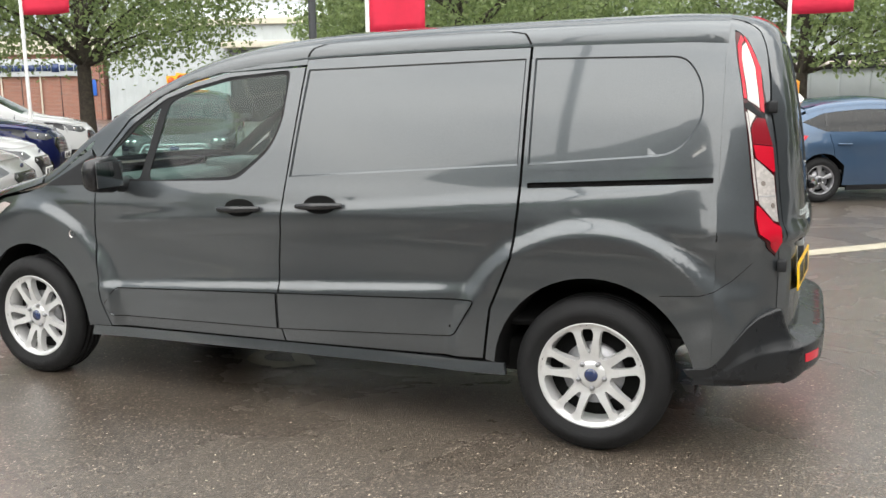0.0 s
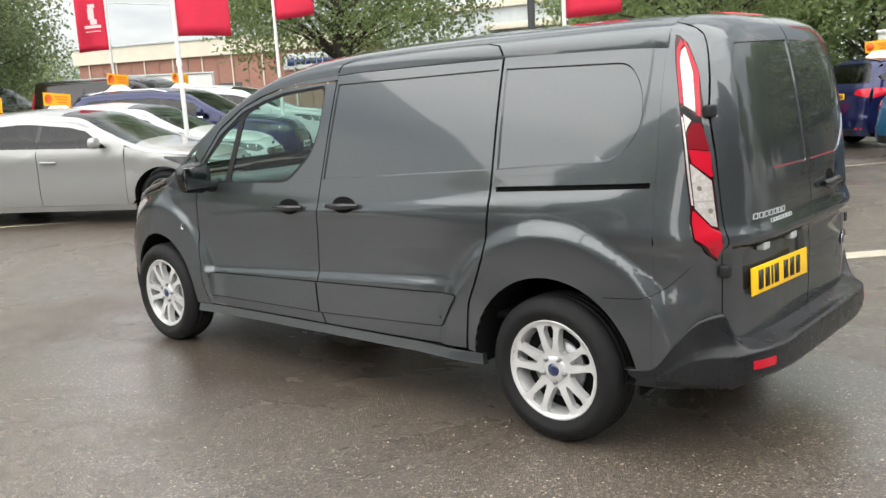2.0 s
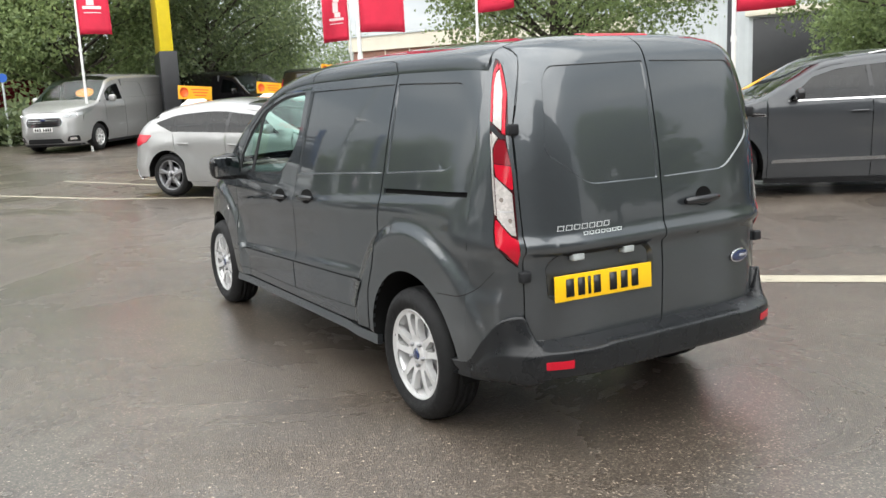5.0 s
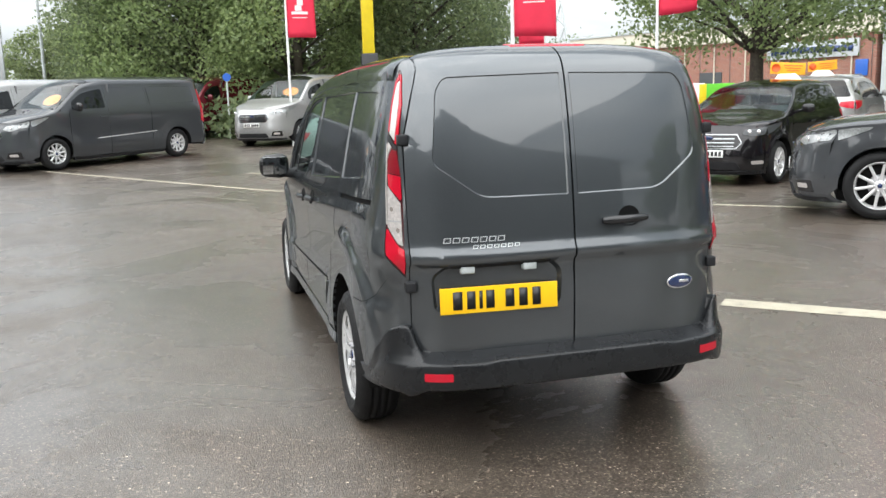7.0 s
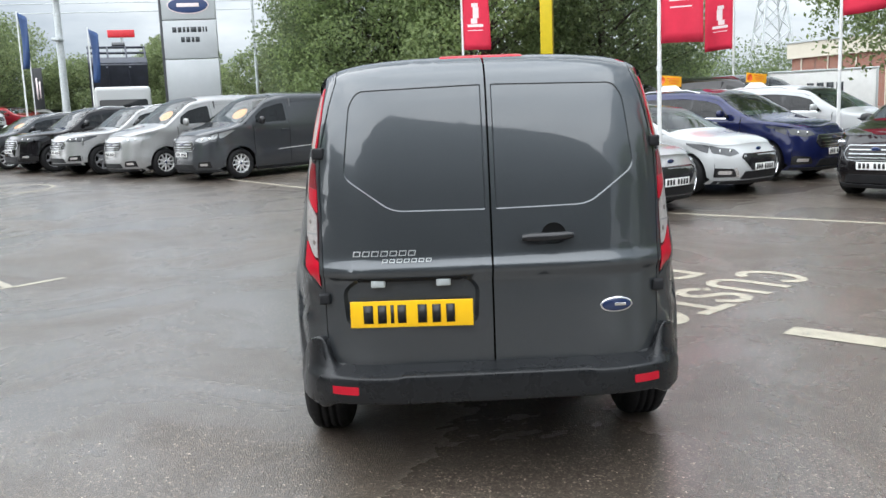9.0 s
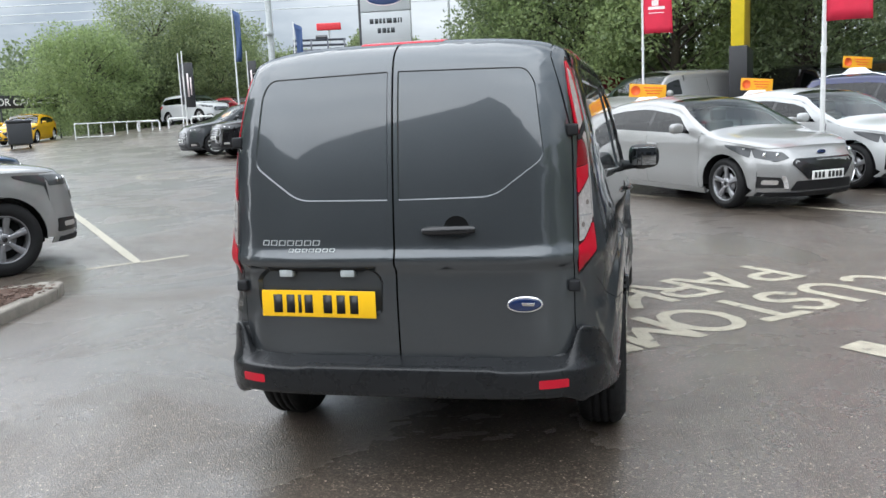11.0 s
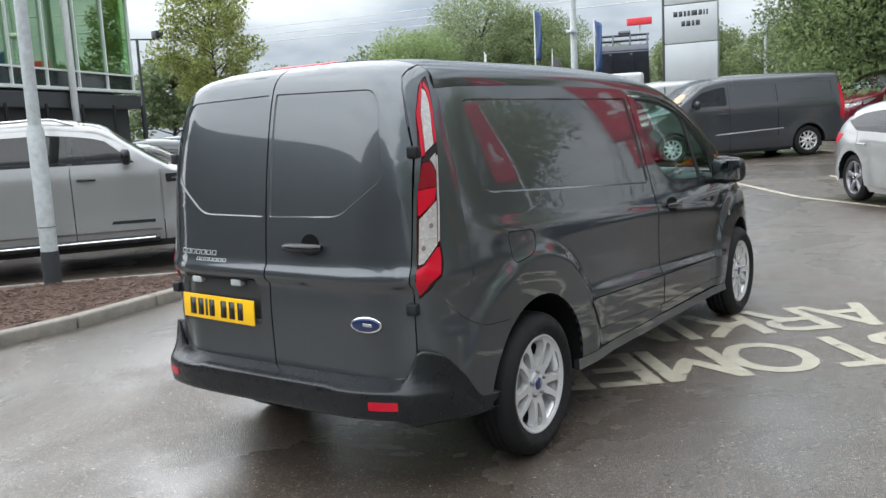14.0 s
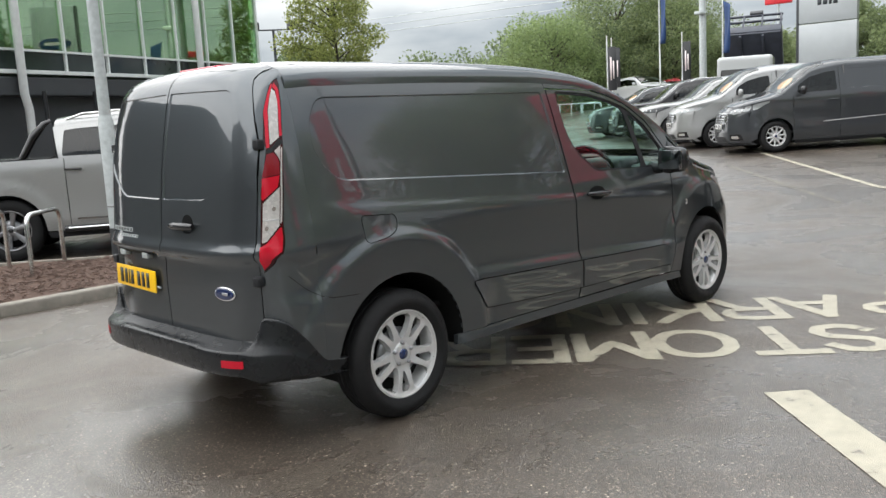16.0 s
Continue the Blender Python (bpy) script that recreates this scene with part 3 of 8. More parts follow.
def build_wheel(r, width, rim_r, style, parent, at, flip, rim_mat, cache, key, roll=0.0):
    """A wheel with its tyre, rim, nuts and cap; flip turns it to the other side of the car."""
    m = Matrix.Translation(at) @ Matrix.Rotation(math.pi if flip else 0.0, 4, "Z") @ Matrix.Rotation(radians(roll), 4, "Y")
    w = new("wheel")
    w.parent = parent
    w.matrix_basis = m
    w.empty_display_size = 0.1
    if key in cache:
        for nm, ob in cache[key]:
            shared(nm, ob, Matrix.Identity(4), w)
        return w
    h = width / 2
    made = []
    tyre = lathe([(rim_r - 0.012, -h + 0.02), (rim_r + 0.004, -h + 0.012), (rim_r + 0.03, -h - 0.004), ((r + rim_r) / 2, -h - 0.008), (r - 0.035, -h + 0.004), (r - 0.014, -h + 0.016), (r - 0.004, -h + 0.034), (r, -h + 0.05)]
                 + [v for g in (-0.34, 0.0, 0.34) for v in ((r, g * h - 0.006), (r - 0.008, g * h - 0.004), (r - 0.008, g * h + 0.004), (r, g * h + 0.006))]
                 + [(r, h - 0.05), (r - 0.014, h - 0.016), (r - 0.035, h - 0.004), ((r + rim_r) / 2, h + 0.004), (rim_r, h - 0.012)], 56)
    made.append(("tyre", part("tyre", tyre, M_RUBBER, w)))
    face = -h + 0.028
    rim = lathe([(rim_r - 0.03, h - 0.01), (rim_r - 0.03, face + 0.06), (rim_r - 0.022, face + 0.02), (rim_r - 0.012, face - 0.006), (rim_r - 0.003, face - 0.018), (rim_r + 0.004, face - 0.012), (rim_r + 0.002, face + 0.012)], 48)
    hub = lathe([(0.0, face - 0.004), (0.034, face - 0.004), (0.05, face + 0.0), (0.064, face + 0.008), (0.070, face + 0.03), (0.070, face + 0.07)], 30)
    me = bpy.data.meshes.new("tmp")
    hub.to_mesh(me)
    hub.free()
    rim.from_mesh(me)
    bpy.data.meshes.remove(me)
    ro = rim_r - 0.008
    if style == "twin":
        # a cast face with five wide openings and five slots between
        holes = []
        for k in range(5):
            for turn, shape in ((radians(90 + 72 * k), [(0.080, -0.012), (0.080, 0.012), (0.150, 0.049), (0.183, 0.061), (0.198, 0.044), (0.202, 0.0), (0.198, -0.044), (0.183, -0.061), (0.150, -0.049)]),
                                (radians(126 + 72 * k), [(0.090, -0.005), (0.090, 0.005), (0.172, 0.027), (0.195, 0.019), (0.195, -0.019), (0.172, -0.027)])):
                c, sn = math.cos(turn), math.sin(turn)
                holes.append(rounded([(r0 * c - t0 * sn, r0 * sn + t0 * c) for r0, t0 in shape], 0.009, 3))
        ring = [(ro * math.cos(k * math.tau / 60), ro * math.sin(k * math.tau / 60)) for k in range(60)]
        dish = spl((0.0, face + 0.006), (0.07, face + 0.005), (0.11, face - 0.004), (0.17, face - 0.007), (0.20, face - 0.004), (0.214, face - 0.012))
        ridge = lambda u, v: 0.005 * sstep(0.06, 0.12, math.hypot(u, v)) * (abs(math.sin(2.5 * (math.atan2(v, u) - radians(126)))) ** 2 - 0.35)
        cast = sheet(lambda u, v: Vector((u, dish(math.hypot(u, v)) - ridge(u, v), v)), ring, holes, 0.03, 0.03, (0, 0.2, 0), 0.034)
        me = bpy.data.meshes.new("tmp")
        cast.to_mesh(me)
        cast.free()
        bmesh.ops.recalc_face_normals(rim, faces=rim.faces[:])
        rim.from_mesh(me)
        bpy.data.meshes.remove(me)
    else:
        n = int(style)
        for k in range(n):
            a = math.tau * (k + 0.25) / n
            spoke(rim, a, 0.055, ro, 0.05 if n < 8 else 0.036, 0.05 if n < 8 else 0.034, face + 0.008, face - 0.004, 0.03)
            if n < 8:
                spoke(rim, a + 0.16, 0.11, ro, 0.02, 0.03, face + 0.012, face - 0.002, 0.03)
    if style != "twin":
        bmesh.ops.recalc_face_normals(rim, faces=rim.faces[:])
    made.append(("rim", part("rim", rim, rim_mat, w)))
    back = lathe([(0.0, 0.0), (rim_r - 0.03, 0.0), (rim_r - 0.03, 0.02)], 30)
    made.append(("brake_backing", part("brake_backing", back, M_UNDER, w)))
    disc = lathe([(0.05, -0.035), (0.13, -0.035), (0.13, -0.02)], 30)
    made.append(("brake_disc", part("brake_disc", disc, M_DARK_ALLOY, w)))
    cap = lathe([(0.0, face - 0.012), (0.022, face - 0.011), (0.028, face - 0.006), (0.03, face)], 24)
    made.append(("hub_cap", part("hub_cap", cap, M_BADGE_BLUE if rim_mat is M_ALLOY else M_TRIM, w)))
    for k in range(5):
        a = math.radians(90 + 72 * k) if style == "twin" else math.tau * (k + 0.5) / 5
        nut = lathe([(0.0, face - 0.014), (0.007, face - 0.014), (0.010, face - 0.009), (0.011, face + 0.012)], 10)
        bmesh.ops.translate(nut, verts=nut.verts[:], vec=(0.056 * math.cos(a), 0, 0.056 * math.sin(a)))
        made.append(("wheel_nut", part("wheel_nut", nut, M_DARK_ALLOY if style == "twin" else M_CHROME, w)))
    cache[key] = made
    return w


WHEELS = {}

# ---- ground level: flat round the van, rising gently ahead of it, with a low bank under the far cars ----
def ground_z(x, y):
    t = -x - 4.5
    mound = 0.70 * math.exp(-((x + 40.0) ** 2 + (y + 21.5) ** 2) / 72.0)
    return 0.024 * (t + math.sqrt(t * t + 4.0)) / 2 - 0.024 * (math.sqrt(4.5**2 + 4.0) - 4.5) / 2 + mound if x < 40 else 0.0


# ---- the panel van in the middle ----
VAN_WB = 3.062
VAN_TOP = spl((-3.93, 0.78), (-3.8, 0.90), (-3.5, 1.01), (-3.1, 1.10), (-2.95, 1.145), (-2.6, 1.37), (-2.2, 1.59), (-1.9, 1.70), (-1.6, 1.755), (-1.2, 1.785), (-0.5, 1.80), (0.2, 1.80), (0.5, 1.79))
VAN = Body(
    wide=spl((0.15, 0.79), (0.30, 0.838), (0.40, 0.852), (0.55, 0.858), (0.70, 0.855), (0.85, 0.860), (0.94, 0.862), (1.0, 0.854), (1.1, 0.833), (1.25, 0.803), (1.4, 0.772), (1.6, 0.724), (1.70, 0.695)),
    xf=spl((0.15, -3.78), (0.3, -3.88), (0.45, -3.93), (0.65, -3.92), (0.8, -3.85), (0.92, -3.74), (1.0, -3.6)),
    xr=spl((0.3, 0.77), (0.5, 0.776), (0.75, 0.781), (0.872, 0.776), (0.898, 0.803), (0.915, 0.807), (0.935, 0.801), (0.965, 0.788), (1.02, 0.783), (1.1, 0.775), (1.25, 0.757), (1.4, 0.733), (1.55, 0.703), (1.66, 0.674), (1.72, 0.645), (1.755, 0.60), (1.778, 0.545), (VAN_TOP(0.47), 0.47)),
    gut=spl((-3.93, 0.70), (-3.8, 0.79), (-3.5, 0.91), (-3.1, 1.00), (-2.95, 1.04), (-2.59, 1.28), (-2.14, 1.515), (-1.85, 1.595), (-1.57, 1.63), (-1.2, 1.65), (-0.3, 1.66), (0.3, 1.655), (0.5, 1.645)),
    top=VAN_TOP,
    ends=(-3.80, 0.47), nf=3.6, nr=5.0, squarer=2.4, arch=3.2, mf=-2.2, mr=-0.2, wheelbase=VAN_WB, ridge=0.585, flare=0.027,
    ledge=lambda x: 0.578 + 0.060 * (x + 1.5),
)


def van_line(z15, slope):
    """A height that rises towards the tail: z at x = -1.5, and metres per metre."""
    return lambda x: z15 + slope * (x + 1.5)


VAN_AXIS = Vector((-1.4, 0, 0.9))


def van_corner(sg, off=0.0):
    """(angle, z) round the rear corner."""
    def f(phi, z):
        n = VAN.tail_power(z)
        a = VAN.xr(z) - VAN.mr
        c, s = max(1e-6, math.cos(phi)), max(1e-6, math.sin(phi))
        x, y = VAN.mr + a * s ** (2 / n), VAN.wide(z) * c ** (2 / n)
        x = VAN.tuck(x, y, z)
        nx, ny = s, c
        r = math.hypot(x, z - 0.33)
        y += VAN.flare * max(sstep(VAN.ridge + 0.065, VAN.ridge - 0.01, r), tail_swage(x, z)) * sstep(0.10, 0.3, z)
        return Vector((x + off * nx, sg * (y + off * ny), z))

    return f


def phi_of_x(x, z):
    lo, hi = 0.0, math.pi / 2
    f = van_corner(1)
    for _ in range(30):
        mid = (lo + hi) / 2
        lo, hi = (mid, hi) if f(mid, z).x < x else (lo, mid)
    return lo


def post_top(y):
    """Height of the roof's rear edge at half width y."""
    return VAN.crown(0.47, min(1.0, y / VAN.half(0.47, VAN.gut(0.47))))


def phi_of_y(y, z):
    return math.acos(min(1.0, (y / VAN.wide(z)) ** (VAN.tail_power(z) / 2)))


def corner_top(phi):
    """Height at which the rear corner meets the roof, at angle phi."""
    lo, hi = 1.60, 1.80
    f = van_corner(1)
    for _ in range(40):
        mid = (lo + hi) / 2
        lo, hi = (mid, hi) if post_top(f(phi, mid).y) > mid else (lo, mid)
    return lo


def door_edge(z):
    """Half width of the rear doors at height z."""
    return float(np.interp(z, (0.5, 1.3, 1.4, 1.55, 1.66, 1.70), (0.700, 0.704, 0.699, 0.664, 0.630, 0.618)))


def build_van():
    van = thing("panel_van", "dark metallic grey long panel van, wet, parked on the tarmac", "van")
    body = new("body")
    body.parent = van
    body.empty_display_size = 0.2
    tagged(body, "dark metallic grey painted body")
    P = M_PAINT_GREY
    ins = VAN_AXIS

    def pan(name, f, outline, mat=P, parent=body, holes=(), label="", lip=0.014, du=0.026, dv=0.016):
        return part(name, sheet(f, outline, holes, du, dv, ins, lip), mat, parent, label)

    belt_rear = van_line(1.105, 0.062)
    glass_main = [(-2.24, 1.085), (-2.135, 1.455), (-2.0, 1.505), (-1.8, 1.55), (-1.475, 1.575), (-1.50, 1.36, 0.1), (-1.56, 1.245, 0.1), (-1.73, 1.115, 0.05)]
    glass_q = [(-2.52, 1.085), (-2.30, 1.085), (-2.195, 1.435), (-2.33, 1.345), (-2.49, 1.20, 0.03)]
    door_open = [(-2.545, 1.065), (-2.535, 1.17), (-2.37, 1.345), (-2.17, 1.475), (-2.0, 1.528), (-1.8, 1.573), (-1.455, 1.598), (-1.478, 1.36, 0.1), (-1.54, 1.23, 0.1), (-1.715, 1.09, 0.06)]
    R = VAN.ridge
    # seams
    fd_front = [(-2.50, 0.325), (-2.555, 0.46), (-2.59, 0.79), (-2.575, 0.95), (-2.575, 1.035)]
    fd_rear = [(-1.46, 0.335), (-1.488, 0.45), (-1.48, 0.72), (-1.44, 1.09), (-1.40, 1.40), (-1.375, 1.612)]
    gl = lambda *xs: [(x, VAN.gut(x) + 0.0005) for x in xs]
    sd_rear = [(-0.46, 0.355), (-0.43, 0.58), (-0.34, 0.80), (-0.315, 1.0), (-0.31, 1.17), (-0.30, VAN.gut(-0.30) + 0.0005)]
    g = 0.004

    for sg in (-1, 1):
        side = VAN.side(sg)
        # front wing
        nose = [VAN.edge(z, False, 0.86)[0] for z in (0.30, 0.45, 0.6, 0.75, 0.80)]
        wing = [(nz, z) for nz, z in zip(nose, (0.30, 0.45, 0.6, 0.75, 0.80))][::-1]
        wing += arc_points(-VAN_WB, 0.325, 0.40, 183, -2, 18)
        wing += [(-2.60, 0.32), (-2.51, 0.325)] + [(x - g, z) for x, z in fd_front]
        wing += [(-2.62, 1.235), (-2.80, 1.125), (-2.95, 1.03), (-3.1, 0.99), (-3.3, 0.955), (-3.5, 0.90), (nose[-1], 0.82)]
        pan("front_wing", side, wing)
        # front door with its window opening
        door = fd_front + [(-2.57, 1.17), (-2.38, 1.375), (-2.17, 1.50), (-2.0, 1.555), (-1.8, 1.597)] + fd_rear[::-1]
        d = pan("front_door", side, shrink(door, g), holes=[rounded(door_open, 0.03)])
        # pillar strip over the door
        strip = [(-2.62, 1.235), (-2.57, 1.178), (-2.38, 1.383), (-2.17, 1.508), (-2.0, 1.563), (-1.8, 1.605), (-1.37, 1.62)] + [(x, VAN.gut(x)) for x in (-1.37, -1.6, -1.85, -2.0, -2.14, -2.3, -2.45, -2.6)]
        pan("windscreen_pillar", side, strip)
        part("side_window", sheet(VAN.side(sg, -0.010), shrink(rounded(glass_main, 0.04), -0.012), (), 0.1, 0.1, ins, 0.0), M_GLASS, d, "faintly green side window glass")
        part("quarter_window", sheet(VAN.side(sg, -0.010), rounded(glass_q, 0.02), (), 0.1, 0.1, ins, 0.0), M_GLASS, d)
        part("window_seal", sheet(VAN.side(sg, -0.006), rounded(door_open, 0.03), [shrink(rounded(glass_main, 0.04), -0.008), shrink(rounded(glass_q, 0.02), -0.002)], 0.1, 0.1, ins, 0.006), M_PLASTIC, d, "black rubber window seal")
        # black corner triangle ahead of the door
        tri = [(-2.585, 1.05), (-2.94, 1.035), (-2.80, 1.10), (-2.60, 1.205)]
        part("sail_panel", sheet(VAN.side(sg, 0.004), rounded(tri, 0.02), (), 0.1, 0.1, ins, 0.01), M_PLASTIC, body)
        # load side
        open_a = [(-1.360, 1.597, 0.004), (-0.318, 1.614, 0.004), (-0.326, belt_rear(-0.326), 0.004), (-1.424, belt_rear(-1.424), 0.004)]
        open_b = [(-0.28, 1.614, 0.004), (0.33, 1.605, 0.06), (0.395, 1.50, 0.2), (0.405, 1.36, 0.12), (0.31, 1.225, 0.08), (-0.284, belt_rear(-0.284), 0.004)]
        open_r = [(-1.325, 1.595, 0.02), (0.33, 1.605, 0.06), (0.395, 1.50, 0.2), (0.405, 1.36, 0.12), (0.31, 1.215, 0.08), (-1.405, belt_rear(-1.405), 0.02)]
        xs = 0.47
        post_z = [0.40 + 0.045 * k for k in range(28)]
        tail_edge = [(xs, VAN.gut(xs) + 0.0005)] + [(xs, z) for z in post_z[::-1]]
        archr = arc_points(0.0, 0.325, 0.412, 5, 175, 22)
        if sg < 0:
            sd = fd_rear[:-1] + gl(-1.37, -1.25, -1.1, -0.9, -0.6) + sd_rear[::-1] + [(-0.9, 0.345)]
            sdo = pan("sliding_door", side, shrink(sd, g), holes=[rounded(open_a, 0.02)])
            part("pressed_panel", sheet(VAN.side(sg, -0.008), shrink(rounded(open_a, 0.02), 0.007), (), 0.04, 0.04, ins, 0.0), P, sdo)
            part("panel_edge", chamfer(VAN.side(sg), VAN.side(sg, -0.008), rounded(open_a, 0.02), 0.007, ins), P, sdo)
            q = [(x + 0.008, z) for x, z in sd_rear[:-1]] + gl(-0.292, -0.1, 0.1, 0.22, 0.30, 0.36, 0.39, 0.41, 0.43, 0.445, 0.458) + tail_edge + [(0.408, 0.40)] + archr + [(-0.412, 0.345)]
            qp = pan("rear_quarter", side, q, holes=[rounded(open_b, 0.05), rounded([(-0.28, 1.087), (0.53 - 0.08, 1.121), (0.53 - 0.08, 1.143), (-0.28, 1.109)], 0.005)])
            part("pressed_panel", sheet(VAN.side(sg, -0.008), shrink(rounded(open_b, 0.05), 0.007), (), 0.04, 0.04, ins, 0.0), P, qp)
            part("panel_edge", chamfer(VAN.side(sg), VAN.side(sg, -0.008), rounded(open_b, 0.05), 0.007, ins), P, qp)
            part("door_rail", sheet(VAN.side(sg, -0.012), [(-0.30, 1.08), (0.47, 1.115), (0.47, 1.15), (-0.30, 1.115)], (), 0.2, 0.1, ins, 0.0), M_SEAM_SHADE, qp, "black sliding door rail slot")
            ledge_strip = [(-0.30, 1.155), (0.46, 1.185), (0.46, 1.190), (-0.30, 1.160)]
            part("rail_crease", sheet(VAN.side(sg, 0.0025), ledge_strip, (), 0.1, 0.1, ins, 0.004), P, qp)
        else:
            q = [(x + 0.008, z) for x, z in fd_rear[:-1]] + gl(-1.365, -1.25, -1.1, -0.9, -0.6, -0.3, -0.1, 0.1, 0.22, 0.30, 0.36, 0.39, 0.41, 0.43, 0.445, 0.458) + tail_edge + [(0.408, 0.40)] + archr + [(-0.412, 0.345), (-0.9, 0.345)]
            flap = rounded([(0.215, 1.045), (-0.005, 1.03), (-0.01, 0.96, 0.05), (0.06, 0.925, 0.06), (0.20, 0.905)], 0.03)
            qp = pan("load_side", side, q, holes=[rounded(open_r, 0.05), flap])
            part("pressed_panel", sheet(VAN.side(sg, -0.008), shrink(rounded(open_r, 0.05), 0.007), (), 0.04, 0.04, ins, 0.0), P, qp)
            part("panel_edge", chamfer(VAN.side(sg), VAN.side(sg, -0.008), rounded(open_r, 0.05), 0.007, ins), P, qp)
            part("fuel_flap", sheet(VAN.side(sg, 0.0), shrink(flap, 0.004), (), 0.06, 0.06, ins, 0.012), P, qp)
        # lower door mouldings
        ml = [(-2.46, 0.525, 0.02), (-1.50, 0.565, 0.0), (-1.50, 0.40, 0.0), (-2.48, 0.385, 0.02), (-2.535, 0.43, 0.02)]
        ml2 = [(-1.485, 0.566, 0.0), (-0.50, 0.607, 0.02), (-0.60, 0.445, 0.03), (-1.485, 0.40, 0.0)]
        for poly in (ml, ml2):
            dm = part("door_moulding", sheet(VAN.side(sg, 0.007), rounded(poly, 0.02), (), 0.1, 0.06, ins, 0.012), P, body)
            part("moulding_gap", sheet(VAN.side(sg, 0.0035), shrink(rounded(poly, 0.02), -0.005), (), 0.1, 0.06, ins, 0.0), M_SEAM_SHADE, dm)
        # sill
        sill = [(-2.62, 0.318), (-1.465, 0.332), (-0.37, 0.345), (-0.36, 0.295), (-1.465, 0.284), (-2.63, 0.270)]
        part("sill", sheet(lambda x, z, s2=sg: Vector((x, s2 * (VAN.half(x, 0.33) + 0.004 + 0.14 * (0.34 - z)), z)), sill, (), 0.2, 0.02, ins, 0.03), P, body)
        # arch lips and liners
        for xw, rr in ((0.0, 0.412), (-VAN_WB, 0.40)):
            arc = arc_points(xw, 0.325, rr, -6, 186, 26)
            bm = bmesh.new()
            rows = []
            for x, z in arc:
                yo = VAN.half(x, z)
                rows.append([bm.verts.new((x, sg * y, z)) for y in (yo - 0.001, yo - 0.03, yo - 0.28)])
            for a, b in zip(rows, rows[1:]):
                for k in range(2):
                    bm.faces.new((a[k], a[k + 1], b[k + 1], b[k]))
            bmesh.ops.recalc_face_normals(bm, faces=bm.faces[:])
            part("wheel_arch_liner", bm, M_UNDER, body)
        # repeater
        bm = lathe([(0.0, -0.008), (0.012, -0.007), (0.017, 0.0)], 16)
        bmesh.ops.scale(bm, vec=(1, -sg * -1, 1.15), verts=bm.verts[:])
        bmesh.ops.translate(bm, verts=bm.verts[:], vec=(-2.725, sg * (VAN.half(-2.725, 0.795) + (0.004 if sg > 0 else 0.004)), 0.795))
        part("side_repeater", bm, M_LENS_CLEAR, body, "small clear indicator lamp")
        # handles
        spots = [(-1.685, 0.957)] + ([(-1.25, 0.985)] if sg < 0 else [])
        for hx, hz in spots:
            y = VAN.half(hx, hz)
            cup = [(hx + 0.085 * math.cos(k * math.tau / 20), hz + 0.006 + 0.042 * math.sin(k * math.tau / 20)) for k in range(20)]
            hd = new("door_handle")
            hd.parent = body
            # flat black patch on the skin stands for the shade behind the grip
            part("grip_shade", sheet(VAN.side(sg, 0.0025), cup, (), 0.1, 0.1, ins, 0.004), M_SEAM_SHADE, hd, "black patch painted as the shade behind the handle")
            bm = bmesh.new()
            n = 10
            pts = [(hx - 0.118 + 0.236 * k / n, sg * (y + 0.012 + 0.020 * math.sin(math.pi * k / n)), hz - 0.004 + 0.010 * (k / n)) for k in range(n + 1)]
            add_tube(bm, pts, [0.010 + 0.007 * math.sin(math.pi * min(1, max(0, (k + 0.6) / (n + 1.2)))) for k in range(n + 1)], 10)
            part("handle_grip", bm, M_TRIM, hd)
        # mirrors
        mir = new("wing_mirror")
        mir.parent = body
        shell = bmesh.new()
        bmesh.ops.create_uvsphere(shell, u_segments=20, v_segments=12, radius=1.0)
        for v in shell.verts:
            c = v.co
            for ax in range(3):
                c[ax] = math.copysign(abs(c[ax]) ** 0.62, c[ax])
            c.x = c.x * 0.065 if c.x < 0 else c.x * 0.035
            c.y *= 0.108
            c.z *= 0.084 + 0.008 * (1 if c.y * sg < 0 else 0)
        bmesh.ops.translate(shell, verts=shell.verts[:], vec=(-2.38, sg * 0.985, 1.115))
        part("mirror_shell", shell, M_TRIM, mir, "gloss black mirror housing")
        bm = box((0.004, 0.17, 0.125), (-2.343, sg * 0.985, 1.118), 0.0015)
        part("mirror_glass", bm, M_MIRROR, mir)
        part("mirror_arm", tube([(-2.40, sg * 0.80, 1.06), (-2.39, sg * 0.87, 1.055), (-2.38, sg * 0.92, 1.06)], [0.04, 0.035, 0.03], 10), M_PLASTIC, mir)
        # rear corner: painted post either side of the lamp
        fr = lambda z: phi_of_x(float(np.interp(z, (0.84, 0.91, 1.39, 1.69), (0.630, 0.620, 0.545, 0.492))), z)
        de = lambda z: phi_of_y(door_edge(z) + 0.004, z)
        zs = [0.38] + post_z
        phi_cap = math.asin(((xs + 0.0005 - VAN.mr) / (VAN.xr(1.648) - VAN.mr)) ** (VAN.tail_power(1.648) / 2))
        top_edge = [(a, corner_top(a) - 0.0004) for a in np.linspace(phi_cap, phi_of_y(0.624, 1.735), 10)]
        lampz = [0.92, 1.05, 1.2, 1.39, 1.55, 1.67]
        re_in = lambda z: phi_of_y(float(np.interp(z, (1.42, 1.67), (0.706, 0.668))), z) if z > 1.41 else de(z) - (0.035 if z < 1.34 else 0.075)
        lamp = [(fr(z), z) for z in lampz[:-1]] + [(fr(1.665), 1.665), (re_in(1.69) * 0.5 + fr(1.66) * 0.5, 1.695), (re_in(1.69), 1.69)] + [(re_in(z), z) for z in (1.66, 1.55, 1.42, 1.385, 1.36, 1.2, 1.0, 0.835)]
